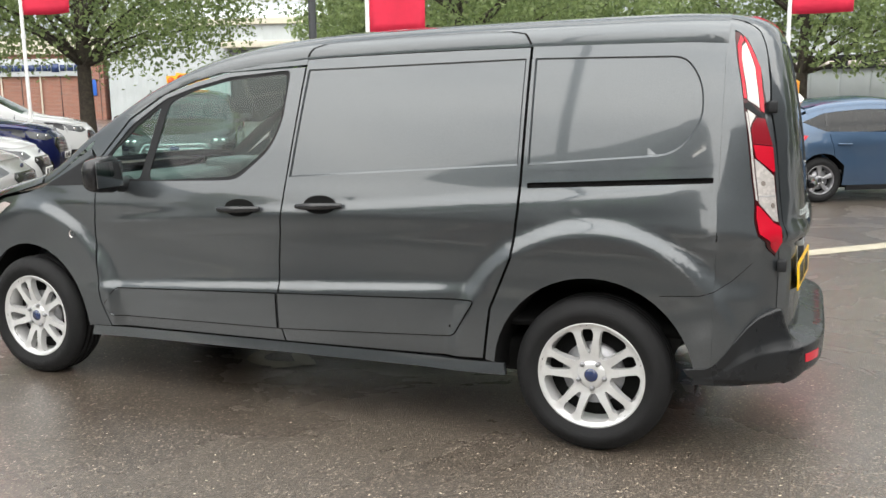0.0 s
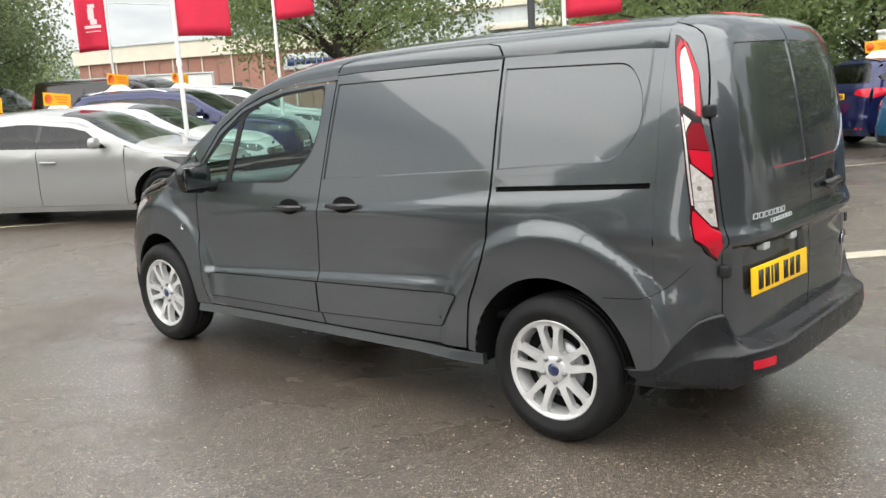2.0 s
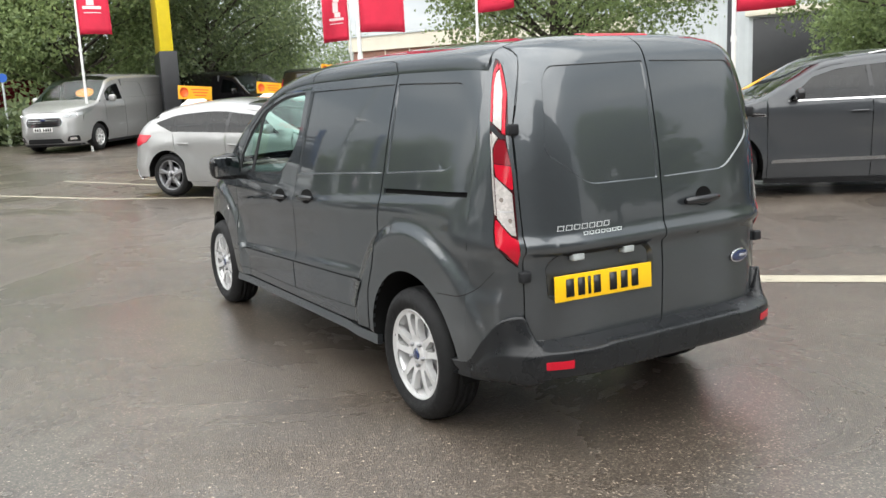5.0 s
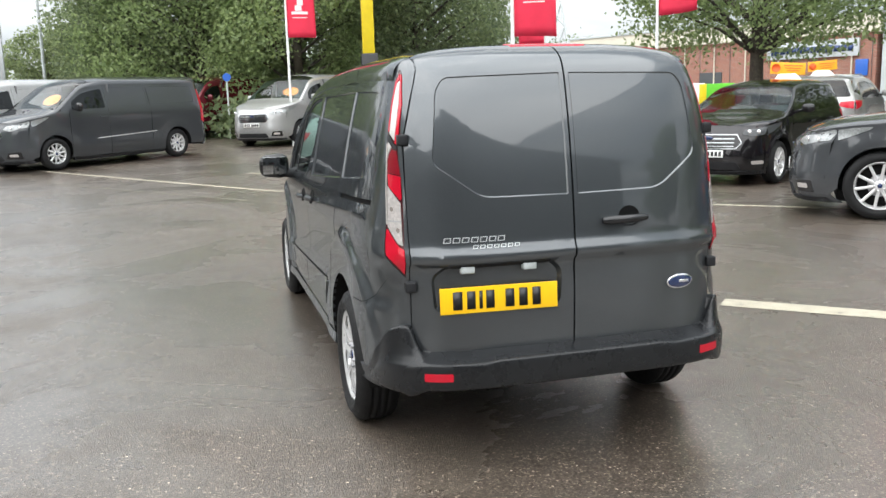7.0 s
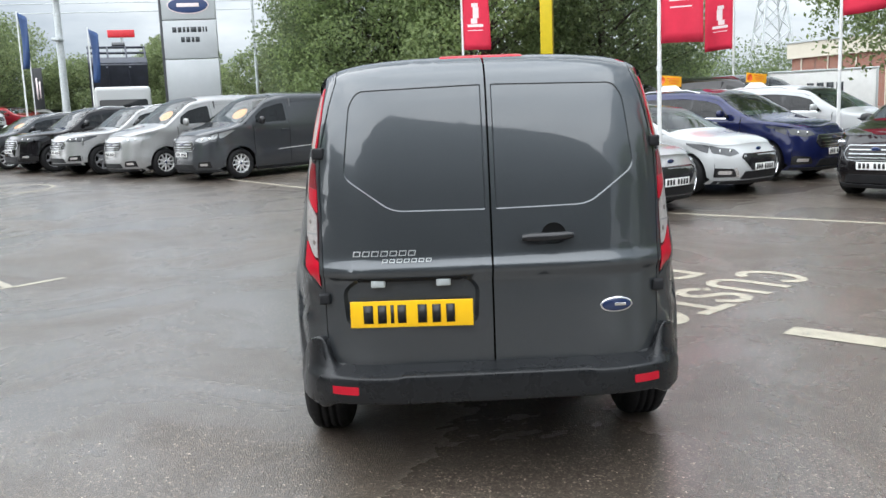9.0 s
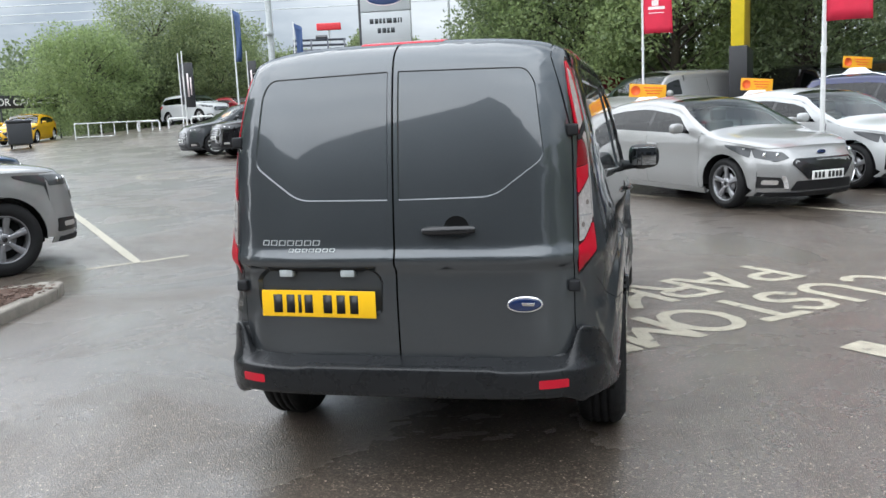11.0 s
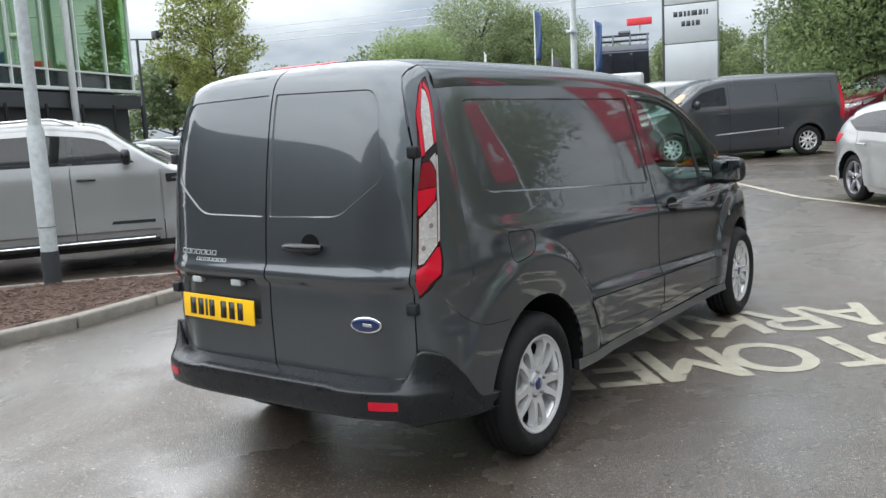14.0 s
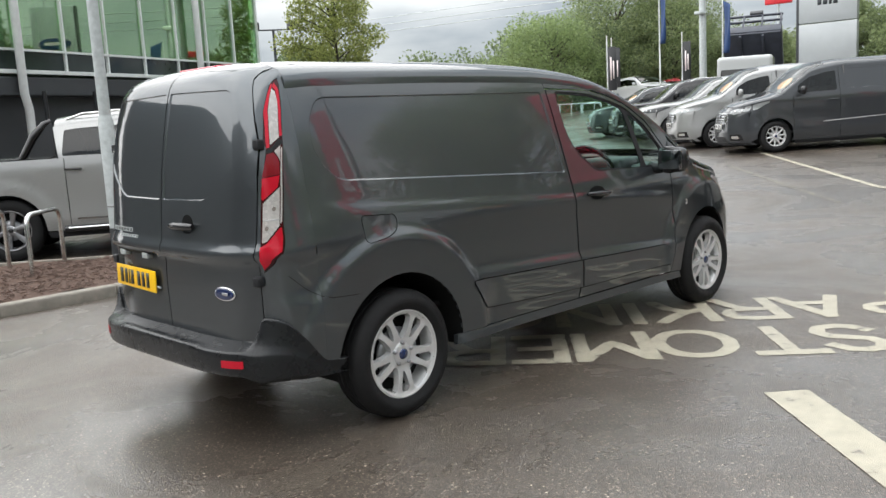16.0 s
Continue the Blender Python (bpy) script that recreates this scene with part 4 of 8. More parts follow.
        post = [(math.asin(((xs + 0.0005 - VAN.mr) / (VAN.xr(z) - VAN.mr)) ** (VAN.tail_power(z) / 2)), z) for z in zs] + top_edge + [(de(z), z) for z in (1.69, *zs[::-1])]
        part("rear_post", sheet(van_corner(sg), post, [lamp], 0.03, 0.03, ins, 0.010), P, body)
        cap = [(phi_cap, 1.50)] + [(a, z + 0.002) for a, z in top_edge] + [(de(1.69) + 0.02, 1.69), (de(1.5) + 0.02, 1.50)]
        part("corner_cap", sheet(van_corner(sg, -0.012), cap, (), 0.05, 0.04, ins, 0.0), P, body)
        tl = new("tail_lamp")
        tl.parent = van
        tagged(tl, "tall red and clear tail lamp cluster")
        lampi = shrink(lamp, 0.004)
        part("lamp_body", sheet(van_corner(sg, -0.001), lampi, (), 0.06, 0.05, ins, 0.012), M_LENS_DEEP, tl)
        L = lambda z, k: fr(z) + (re_in(z) - fr(z)) * k

        def lampzone(name, pts, mat, off):
            part(name, sheet(van_corner(sg, off), [(L(z, k), z) for k, z in pts], (), 0.08, 0.05, ins, 0.004), mat, tl)

        lampzone("indicator_lens", [(0.18, 1.432), (0.20, 1.55), (0.36, 1.635), (0.66, 1.648), (0.72, 1.55), (0.74, 1.402)], M_LENS_CLEAR, 0.0035)
        lampzone("outer_strip", [(0.04, 1.44), (0.04, 1.55), (0.10, 1.640), (0.60, 1.676), (0.62, 1.656), (0.32, 1.640), (0.165, 1.55), (0.145, 1.437)], M_LENS_RED, 0.0035)
        lampzone("tail_lens", [(0.77, 1.392), (0.75, 1.55), (0.69, 1.664), (0.93, 1.675), (0.97, 1.55), (0.97, 1.385)], M_LENS_RED, 0.0035)
        lampzone("lamp_divider", [(0.04, 1.42), (0.22, 1.425), (0.68, 1.388), (0.97, 1.378), (0.97, 1.368), (0.66, 1.368), (0.04, 1.405)], M_PLASTIC, 0.0045)
        lampzone("upper_clear", [(0.15, 1.398), (0.15, 1.33), (0.26, 1.348), (0.48, 1.374)], M_LENS_CLEAR, 0.0035)
        lampzone("brake_lens", [(0.17, 1.27), (0.18, 1.32), (0.30, 1.344), (0.54, 1.366), (0.93, 1.360), (0.97, 1.26)], M_LENS_DARK, 0.0035)
        lampzone("brake_lens", [(0.24, 1.215), (0.17, 1.266), (0.97, 1.256), (0.97, 1.165), (0.9, 1.160)], M_LENS_RED, 0.0035)
        lampzone("reverse_lens", [(0.16, 1.045), (0.17, 1.214), (0.90, 1.146), (0.91, 0.972), (0.7, 0.978)], M_LENS_CLEAR, 0.004)
        lampzone("side_strip", [(0.05, 1.06), (0.05, 1.2), (0.05, 1.39), (0.12, 1.385), (0.12, 1.2), (0.12, 1.055)], M_LENS_CLEAR, 0.0045)
        lampzone("fog_lens", [(0.06, 0.930), (0.06, 1.035), (0.14, 1.035), (0.7, 0.968), (0.96, 0.955), (0.96, 0.85), (0.6, 0.875)], M_LENS_RED, 0.0035)
        for ck, cz, cr in ((0.40, 1.120, 0.010), (0.72, 1.035, 0.010)):
            lampzone("lamp_bowl", [(ck + 9.0 * cr * math.cos(k * math.tau / 12), cz + cr * math.sin(k * math.tau / 12)) for k in range(12)], M_LENS_BOWL, 0.0055)
        lampzone("lamp_rib", [(0.16, 1.068), (0.16, 1.074), (0.90, 1.074), (0.90, 1.068)], M_ALLOY, 0.0055)
        # hinges
        for hz in (1.405, 0.80):
            hx, hy = VAN.end(True)(0.70, hz)[0], 0.705
            part("door_hinge", box((0.036, 0.046, 0.046), (hx + 0.01, sg * hy, hz), 0.008), M_PLASTIC, body, "black rear door hinge")

    # tail: two doors
    rear = VAN.end(True)
    zt = lambda y: VAN.crown(0.47, y / VAN.half(0.47, VAN.gut(0.47)))
    for sg in (-1, 1):
        de = door_edge
        c = 0.004
        edge = [(sg * c, 0.50), (sg * de(0.52), 0.515), (sg * de(0.9), 0.9), (sg * de(1.2), 1.2), (sg * de(1.4), 1.4), (sg * de(1.6), 1.6), (sg * de(1.70), 1.70)]
        edge += [(sg * y, zt(y) - 0.0008) for y in (0.6185, 0.58, 0.5, 0.4, 0.25, 0.12, 0.004)]
        win = [(sg * 0.02, 1.665, 0.01), (sg * 0.53, 1.655, 0.05), (sg * 0.568, 1.60, 0.03), (sg * 0.602, 1.305, 0.035), (sg * 0.405, 1.160, 0.05), (sg * 0.02, 1.155, 0.01)]
        name = "rear_door"
        rec = rounded([(-0.615, 0.69), (-0.065, 0.69), (-0.055, 0.84), (-0.10, 0.886), (-0.565, 0.886), (-0.625, 0.84)], 0.03)
        rd = pan(name, rear, edge, parent=van, holes=[rounded(win, 0.03, 5)] + ([rec] if sg < 0 else []), du=0.04, dv=0.02)
        tagged(rd, "dark grey rear cargo door with a blank pressed panel")
        part("pressed_panel", sheet(VAN.end(True, -0.006), shrink(rounded(win, 0.03, 5), 0.005), (), 0.04, 0.04, ins, 0.0), P, rd)
        part("panel_edge", chamfer(rear, VAN.end(True, -0.006), rounded(win, 0.03, 5), 0.005, ins), P, rd)
        if sg < 0:
            part("plate_recess", sheet(VAN.end(True, -0.020), shrink(rec, 0.016), (), 0.08, 0.04, ins, 0.0), P, rd)
            part("recess_edge", chamfer(rear, VAN.end(True, -0.020), rec, 0.016, ins), P, rd)
            part("plate_recess_roof", sheet(VAN.end(True, 0.004), rounded([(-0.54, 0.872), (-0.13, 0.872), (-0.11, 0.888), (-0.56, 0.888)], 0.008), (), 0.1, 0.1, ins, 0.02), M_PLASTIC, rd)
            for ly in (-0.475, -0.205):
                p = rear(ly, 0.862)
                part("plate_lamp", box((0.034, 0.060, 0.030), (p.x - 0.004, ly, 0.864), 0.006), M_GALV, rd, "small grey number plate lamp")
            # number plate with plain bars
            pc = rear(-0.342, 0.737)
            ang = math.atan2(rear(-0.09, 0.73).x - rear(-0.60, 0.73).x, 0.51)
            pm = Matrix.Translation((pc.x + 0.002, -0.342, 0.737)) @ Matrix.Rotation(-ang, 4, "Z") @ Matrix.Rotation(radians(-2), 4, "Y")
            plate = new("number_plate")
            tagged(plate, "yellow rear number plate with dark bars")
            plate.matrix_basis = pm
            plate.parent = rd
            part("plate", box((0.006, 0.510, 0.111), (0, 0, 0), 0.002), M_PLATE_Y, plate)
            for k, (w, yy) in enumerate([(0.040, -0.180), (0.036, -0.122), (0.014, -0.080), (0.036, -0.040), (0.038, 0.045), (0.036, 0.104), (0.036, 0.162)]):
                part("plate_bar", box((0.002, w, 0.076), (0.0042, yy, 0.0)), M_INK, plate)
            # model badges as plain strips
            for n_l, y0, z0, hh, wd in ((7, -0.575, 0.992, 0.022, 0.034), (7, -0.455, 0.962, 0.015, 0.026)):
                for k in range(n_l):
                    yb = y0 + k * (wd + 0.004)
                    slab = [(yb, z0 - hh / 2), (yb + wd * 0.86, z0 - hh / 2), (yb + wd, z0 + hh / 2), (yb + wd * 0.14, z0 + hh / 2)]
                    part("badge_strip", sheet(VAN.end(True, 0.0035), slab, [shrink(slab, 0.0032)], 0.05, 0.05, ins, 0.003), M_GALV, rd)
        else:
            hy, hz = 0.228, 1.04
            dome = [(hy + 0.028 + 0.050 * math.cos(k * math.pi / 12), hz + 0.006 + 0.046 * math.sin(k * math.pi / 12)) for k in range(13)]
            # shade over the rear grip, laid on as a black half disc
            part("grip_shade", sheet(VAN.end(True, 0.0025), dome, (), 0.05, 0.05, ins, 0.004), M_SEAM_SHADE, rd)
            cup = [(hy + 0.028 + 0.056 * math.cos(-k * math.pi / 12), hz + 0.004 - 0.042 * math.sin(k * math.pi / 12)) for k in range(13)][::-1]
            part("grip_cup", chamfer(VAN.end(True, 0.004), VAN.end(True, -0.002), cup, 0.012, ins, 0.02), P, rd)
            hp = [(rear(hy - 0.105 + 0.21 * k / 8, hz).x + 0.018 + 0.009 * math.sin(math.pi * k / 8), hy - 0.105 + 0.21 * k / 8, hz - 0.004 + 0.004 * k / 8) for k in range(9)]
            part("door_handle", tube(hp, [0.013, 0.018, 0.019, 0.019, 0.019, 0.019, 0.018, 0.017, 0.012], 12), M_TRIM, rd)
            pb = rear(0.515, 0.735)
            slope = math.atan2(rear(0.57, 0.735).x - rear(0.46, 0.735).x, 0.11)
            for nm, sy, sz, dx, mat in (("badge_rim", 0.072, 0.033, 0.004, M_CHROME), ("badge_face", 0.064, 0.027, 0.0075, M_BADGE_BLUE)):
                bm = bmesh.new()
                bmesh.ops.create_uvsphere(bm, u_segments=28, v_segments=12, radius=1.0)
                bmesh.ops.scale(bm, vec=(0.005, sy, sz), verts=bm.verts[:])
                bmesh.ops.rotate(bm, verts=bm.verts[:], matrix=Matrix.Rotation(-slope, 3, "Z"))
                bmesh.ops.translate(bm, verts=bm.verts[:], vec=(pb.x + dx, 0.515, 0.735))
                part(nm, bm, mat, rd)
            part("badge_bar", box((0.003, 0.075, 0.012), (pb.x + 0.0125, 0.515, 0.737), 0.001), M_CHROME, rd)
    # near-black skins behind the gaps, in place of the shade inside
    for sg in (-1, 1):
        inner = [(xs, z) for xs, z in ((-1.5, 0.36), (-0.45, 0.36), (-0.42, 0.6), (-0.25, 0.76), (0.25, 0.76), (0.45, 0.5), (0.5, 1.62), (-1.4, 1.6))]
        part("inner_skin", sheet(VAN.side(sg, -0.022), inner, (), 0.2, 0.12, ins, 0.0), M_SEAM_SHADE, body)
    part("inner_skin", sheet(VAN.end(True, -0.04), [(-0.66, 0.45), (0.66, 0.45), (0.66, 1.4), (0.57, 1.69), (0.2, 1.75), (-0.2, 1.75), (-0.57, 1.69), (-0.66, 1.4)], (), 0.1, 0.1, ins, 0.0), M_SEAM_SHADE, body)
    # roof, windscreen, bonnet, nose
    roof = VAN.roof()
    pan("roof", roof, [(-1.93, -1), (0.477, -1), (0.477, 1), (-1.93, 1)], du=0.025, dv=0.05, lip=0.0)
    ws = [(-2.93, -0.70), (-1.95, -0.66), (-1.95, 0.66), (-2.93, 0.70)]
    part("windscreen", sheet(roof, ws, (), 0.08, 0.1, ins, 0.006), M_GLASS, van, "raked windscreen glass")
    for sg in (-1, 1):
        pan("roof_pillar", roof, [(-2.95, sg * 0.70), (-1.93, sg * 0.66), (-1.93, sg * 1.0), (-2.95, sg * 1.0)], du=0.08, dv=0.06, lip=0.0)
    pan("bonnet", roof, [(-3.78, -0.97), (-2.97, -0.97), (-2.97, 0.97), (-3.78, 0.97)], du=0.06, dv=0.07)
    part("scuttle", sheet(VAN.roof(-0.006), [(-3.0, -0.9), (-2.90, -0.9), (-2.90, 0.9), (-3.0, 0.9)], (), 0.08, 0.1, ins, 0.0), M_PLASTIC, body)
    nose_f = VAN.end(False)
    ne = 0.87 * 0.85
    pan("front_bumper", nose_f, [(-ne, 0.22), (ne, 0.22), (ne, 0.74), (0.5, 0.80), (0, 0.83), (-0.5, 0.80), (-ne, 0.74)], du=0.06, dv=0.05)
    part("grille", sheet(VAN.end(False, 0.006), rounded([(-0.42, 0.62), (0.42, 0.62), (0.46, 0.72), (0.40, 0.77), (-0.40, 0.77), (-0.46, 0.72)], 0.03), (), 0.1, 0.05, ins, 0.01), M_TRIM, van)
    part("lower_intake", sheet(VAN.end(False, 0.006), rounded([(-0.55, 0.30), (0.55, 0.30), (0.48, 0.46), (-0.48, 0.46)], 0.03), (), 0.1, 0.05, ins, 0.01), M_PLASTIC, van)
    for sg in (-1, 1):
        part("headlamp", sheet(VAN.side(sg, 0.004), rounded([(-3.62, 0.76), (-3.42, 0.80), (-3.22, 0.93), (-3.30, 0.935), (-3.5, 0.89), (-3.60, 0.83)], 0.02), (), 0.06, 0.04, ins, 0.01), M_LENS_CLEAR, van, "clear swept-back headlamp")
    # rear bumper: face, step and the horns that rise at its ends
    bp = new("rear_bumper")
    bp.parent = van
    tagged(bp, "black plastic rear bumper with a step")
    tip = math.pi / 2
    horn = [(0.98, 0.335), (1.045, 0.338), (1.066, 0.35), (1.074, 0.375), (1.080, 0.42), (1.080, 0.456), (1.076, 0.474), (1.060, 0.492), (1.044, 0.515), (1.032, 0.55), (1.022, 0.60), (1.014, 0.640), (0.98, 0.646)]
    step = [(0.98, 0.366), (1.045, 0.368), (1.068, 0.376), (1.076, 0.390), (1.080, 0.42), (1.081, 0.470), (1.077, 0.486), (1.068, 0.491), (1.050, 0.496), (1.030, 0.502), (1.005, 0.510), (0.975, 0.519), (0.955, 0.526)]
    rim_top = spl((0.39, 0.395), (0.47, 0.405), (0.50, 0.435), (0.60, 0.575), (0.64, 0.612), (0.68, 0.630), (0.72, 0.640))

    def bumper_at(phi, u):
        """phi round the plan, u from 0 (lower edge) to 1 (upper edge) up the section."""
        s, c = abs(math.sin(phi)) ** 0.4, max(0.0, math.cos(phi)) ** 0.4
        w = 0.87 * c
        k = sstep(0.655, 0.735, w)
        q = u * (len(horn) - 1)
        i = min(int(q), len(horn) - 2)
        mix = lambda rows, e: rows[i][e] + (rows[i + 1][e] - rows[i][e]) * (q - i)
        a, z = mix(step, 0) * (1 - k) + mix(horn, 0) * k, mix(step, 1) * (1 - k) + mix(horn, 1) * k
        z += 0.008 * sstep(0.42, 0.385, w) * sstep(0.3, 0.5, u) * sstep(0.75, 0.6, u)
        x = VAN.mr + a * s
        if x < 0.73:
            top = rim_top(x)
            z = min(z, 0.335 + (z - 0.335) * (top - 0.335) / 0.305)
            w = max(w * (1 - 0.03 * sstep(0.36, 0.335, z)), VAN.half(x, max(z, 0.36)) + 0.004) if 0 < q < len(horn) - 1 else w - 0.03
        return Vector((x, w, z))

    phis = [phi_b for phi_b in np.linspace(math.asin((0.605 / 1.08) ** 2.5), tip, 46)]
    bm = bmesh.new()
    rows = [[(lambda p: bm.verts.new((p.x, sgn * p.y, p.z)))(bumper_at(phi, m / 36)) for m in range(37)] for sgn, seq in ((-1, phis), (1, phis[-2::-1])) for phi in seq]
    for r0, r1 in zip(rows, rows[1:]):
        for m in range(36):
            bm.faces.new((r0[m], r1[m], r1[m + 1], r0[m + 1]))
    bmesh.ops.recalc_face_normals(bm, faces=bm.faces[:])
    part("bumper_skin", bm, M_BUMPER, bp)
    for sg in (-1, 1):
        refl = lambda y, z: Vector((VAN.mr + 1.080 * (1 - (abs(y) / 0.87) ** 5) ** 0.2 + 0.003, y, z))
        part("reflector", sheet(refl, rounded([(sg * 0.572, 0.418), (sg * 0.683, 0.418), (sg * 0.683, 0.452), (sg * 0.572, 0.452)], 0.004), (), 0.03, 0.1, ins, 0.010), M_LENS_RED, bp, "red rectangular reflector")
        # joint between the flank and the lower rear panel
        seam = [(0.27, 0.682), (0.42, 0.690), (0.47, 0.705), (0.53, 0.745), (0.60, 0.815)]
        seam_up = [(x, z + 0.0028) for x, z in seam]
        def on_flank(x, z, sg=sg):
            if x > 0.46:
                return van_corner(sg, 0.0015)(phi_of_x(x, z), z)
            return VAN.side(sg, 0.0015)(x, z)
        part("panel_joint", sheet(on_flank, seam + seam_up[::-1], (), 0.04, 0.05, ins, 0.0), M_SEAM_SHADE, body)
    # seam of the sliding door over the roof's shoulder
    path = [(-1.372, -0.995), (-1.345, -0.90), (-1.29, -0.845), (-1.2, -0.825), (-0.5, -0.815), (-0.39, -0.83), (-0.325, -0.88), (-0.298, -0.995)]
    back = [(x + (0.010 if i < 3 else -0.010 if i > 4 else 0.0), q - (0.006 if 0 < i < 7 else 0.0)) for i, (x, q) in enumerate(path)]
    part("door_gap", sheet(VAN.roof(0.0025), path + back[::-1], (), 0.08, 0.02, ins, 0.0), M_SEAM_SHADE, body)
    for sg in (-1, 1):
        strip = [(-1.85, sg * 0.600), (0.40, sg * 0.585), (0.40, sg * 0.600), (-1.85, sg * 0.615)]
        part("roof_ditch", sheet(VAN.roof(0.003), strip, (), 0.15, 0.02, ins, 0.0), M_PLASTIC, body, "black roof ditch strip")
    # high brake lamp
    bm = box((0.11, 0.36, 0.034), (0.455, 0, 1.778), 0.014, Matrix.Rotation(radians(6), 4, "Y"), 3)
    part("high_brake_lamp", bm, M_LENS_RED, van, "flat red high-level brake lamp")
    # underside
    part("underbody", box((4.0, 1.34, 0.16), (-1.75, 0, 0.33), 0.02), M_UNDER, van)
    part("rear_axle", tube([(0, -0.7, 0.32), (0, 0.7, 0.32)], 0.05, 10), M_UNDER, van)
    part("load_floor", box((2.2, 1.5, 0.03), (-0.55, 0, 0.50)), M_UNDER, van)
    # cab
    part("bulkhead", box((0.03, 1.37, 1.20), (-1.32, 0, 1.02)), M_CABIN, van)
    part("cab_floor", box((1.9, 1.5, 0.04), (-2.2, 0, 0.44)), M_CABIN, van)
    dash = bmesh.new()
    add_box(dash, (0.42, 1.46, 0.30), (-2.72, 0, 0.92), 0.08, None, 4)
    add_box(dash, (0.30, 0.36, 0.10), (-2.56, 0.38, 1.07), 0.04, None, 3)
    part("dashboard", dash, M_CABIN, van)
    part("steering_wheel", (lambda bm: (bmesh.ops.rotate(bm, verts=bm.verts[:], matrix=Matrix.Rotation(radians(-62), 3, "Y")), bmesh.ops.translate(bm, verts=bm.verts[:], vec=(-2.30, 0.38, 1.05)), bm)[-1])(
        (lambda b: (add_tube(b, [(0, -0.18, 0), (0, 0, -0.02), (0, 0.18, 0)], 0.018, 8), b)[-1])(tube([(0.19 * math.cos(k * math.tau / 28), 0.19 * math.sin(k * math.tau / 28), 0) for k in range(29)], 0.016, 8))), M_TRIM, van)
    for sy in (-0.38, 0.38):
        st = new("cab_seat")
        st.parent = van
        tagged(st, "dark cloth cab seat")
        part("seat_cushion", box((0.50, 0.50, 0.16), (-1.85, sy, 0.74), 0.05, None, 3), M_SEAT, st)
        part("seat_back", box((0.14, 0.48, 0.62), (-1.53, sy, 1.05), 0.05, Matrix.Rotation(radians(10), 4, "Y"), 3), M_SEAT, st)
        part("head_restraint", box((0.10, 0.27, 0.17), (-1.46, sy, 1.44), 0.04, Matrix.Rotation(radians(10), 4, "Y"), 3), M_SEAT, st)
    part("headlining", sheet(VAN.roof(-0.03), [(-1.95, -0.9), (-1.35, -0.9), (-1.35, 0.9), (-1.95, 0.9)], (), 0.15, 0.15, (-1.6, 0, 3), 0.0), M_CABIN, van)
    for x in (0.0, -VAN_WB):
        for sg in (-1, 1):
            build_wheel(0.325, 0.205, 0.222, "twin", van, (x, sg * 0.772, 0.325), sg > 0, M_ALLOY, WHEELS, "van", 30 if sg < 0 and x > -1 else 12 if sg < 0 else 0)
    return van


panel_van = build_van()

# ---- ground, markings and the planted island ----
def build_ground():
    bm = bmesh.new()
    xs = [-400, -200, -120, -80, -60] + [-50 + k for k in range(0, 61)] + [20, 40, 100, 400]
    ys = [-400, -150, -80, -50] + [-42 + 2 * k for k in range(15)] + [-12, -6, 0, 6, 12, 20, 30, 50, 80, 150, 400]
    grid = [[bm.verts.new((x, y, ground_z(max(x, -60), y))) for y in ys] for x in xs]
    for a, b in zip(grid, grid[1:]):
        for k in range(len(ys) - 1):
            bm.faces.new((a[k], b[k], b[k + 1], a[k + 1]))
    return solid("ground", bm, M_ASPHALT, "dark wet asphalt of a dealership forecourt", "ground", smooth=True, kind="structure")


def stripe(pts, width, name="road_line", label="worn white painted line on wet asphalt", mat=None):
    """A painted line through the points, laid on the ground."""
    bm = bmesh.new()
    dense = []
    for p, q in zip(pts, pts[1:]):
        n = max(1, int((Vector(q) - Vector(p)).length / 0.5))
        dense += [Vector(p).lerp(Vector(q), k / n) for k in range(n)]
    dense.append(Vector(pts[-1]))
    rows = []
    for i, p in enumerate(dense):
        d = (dense[min(i + 1, len(dense) - 1)] - dense[max(i - 1, 0)]).normalized()
        s = Vector((-d.y, d.x)) * width / 2
        rows.append([bm.verts.new((c.x, c.y, ground_z(c.x, c.y) + 0.004)) for c in (p + s, p - s)])
    for a, b in zip(rows, rows[1:]):
        bm.faces.new((a[0], a[1], b[1], b[0]))
    return solid(name, bm, mat or M_LINE, label, "road marking", kind="structure")


def oval(a0, a1, n=18):
    return [(0.5 + 0.5 * math.cos(radians(a0 + (a1 - a0) * k / n)), 0.5 + 0.5 * math.sin(radians(a0 + (a1 - a0) * k / n))) for k in range(n + 1)]


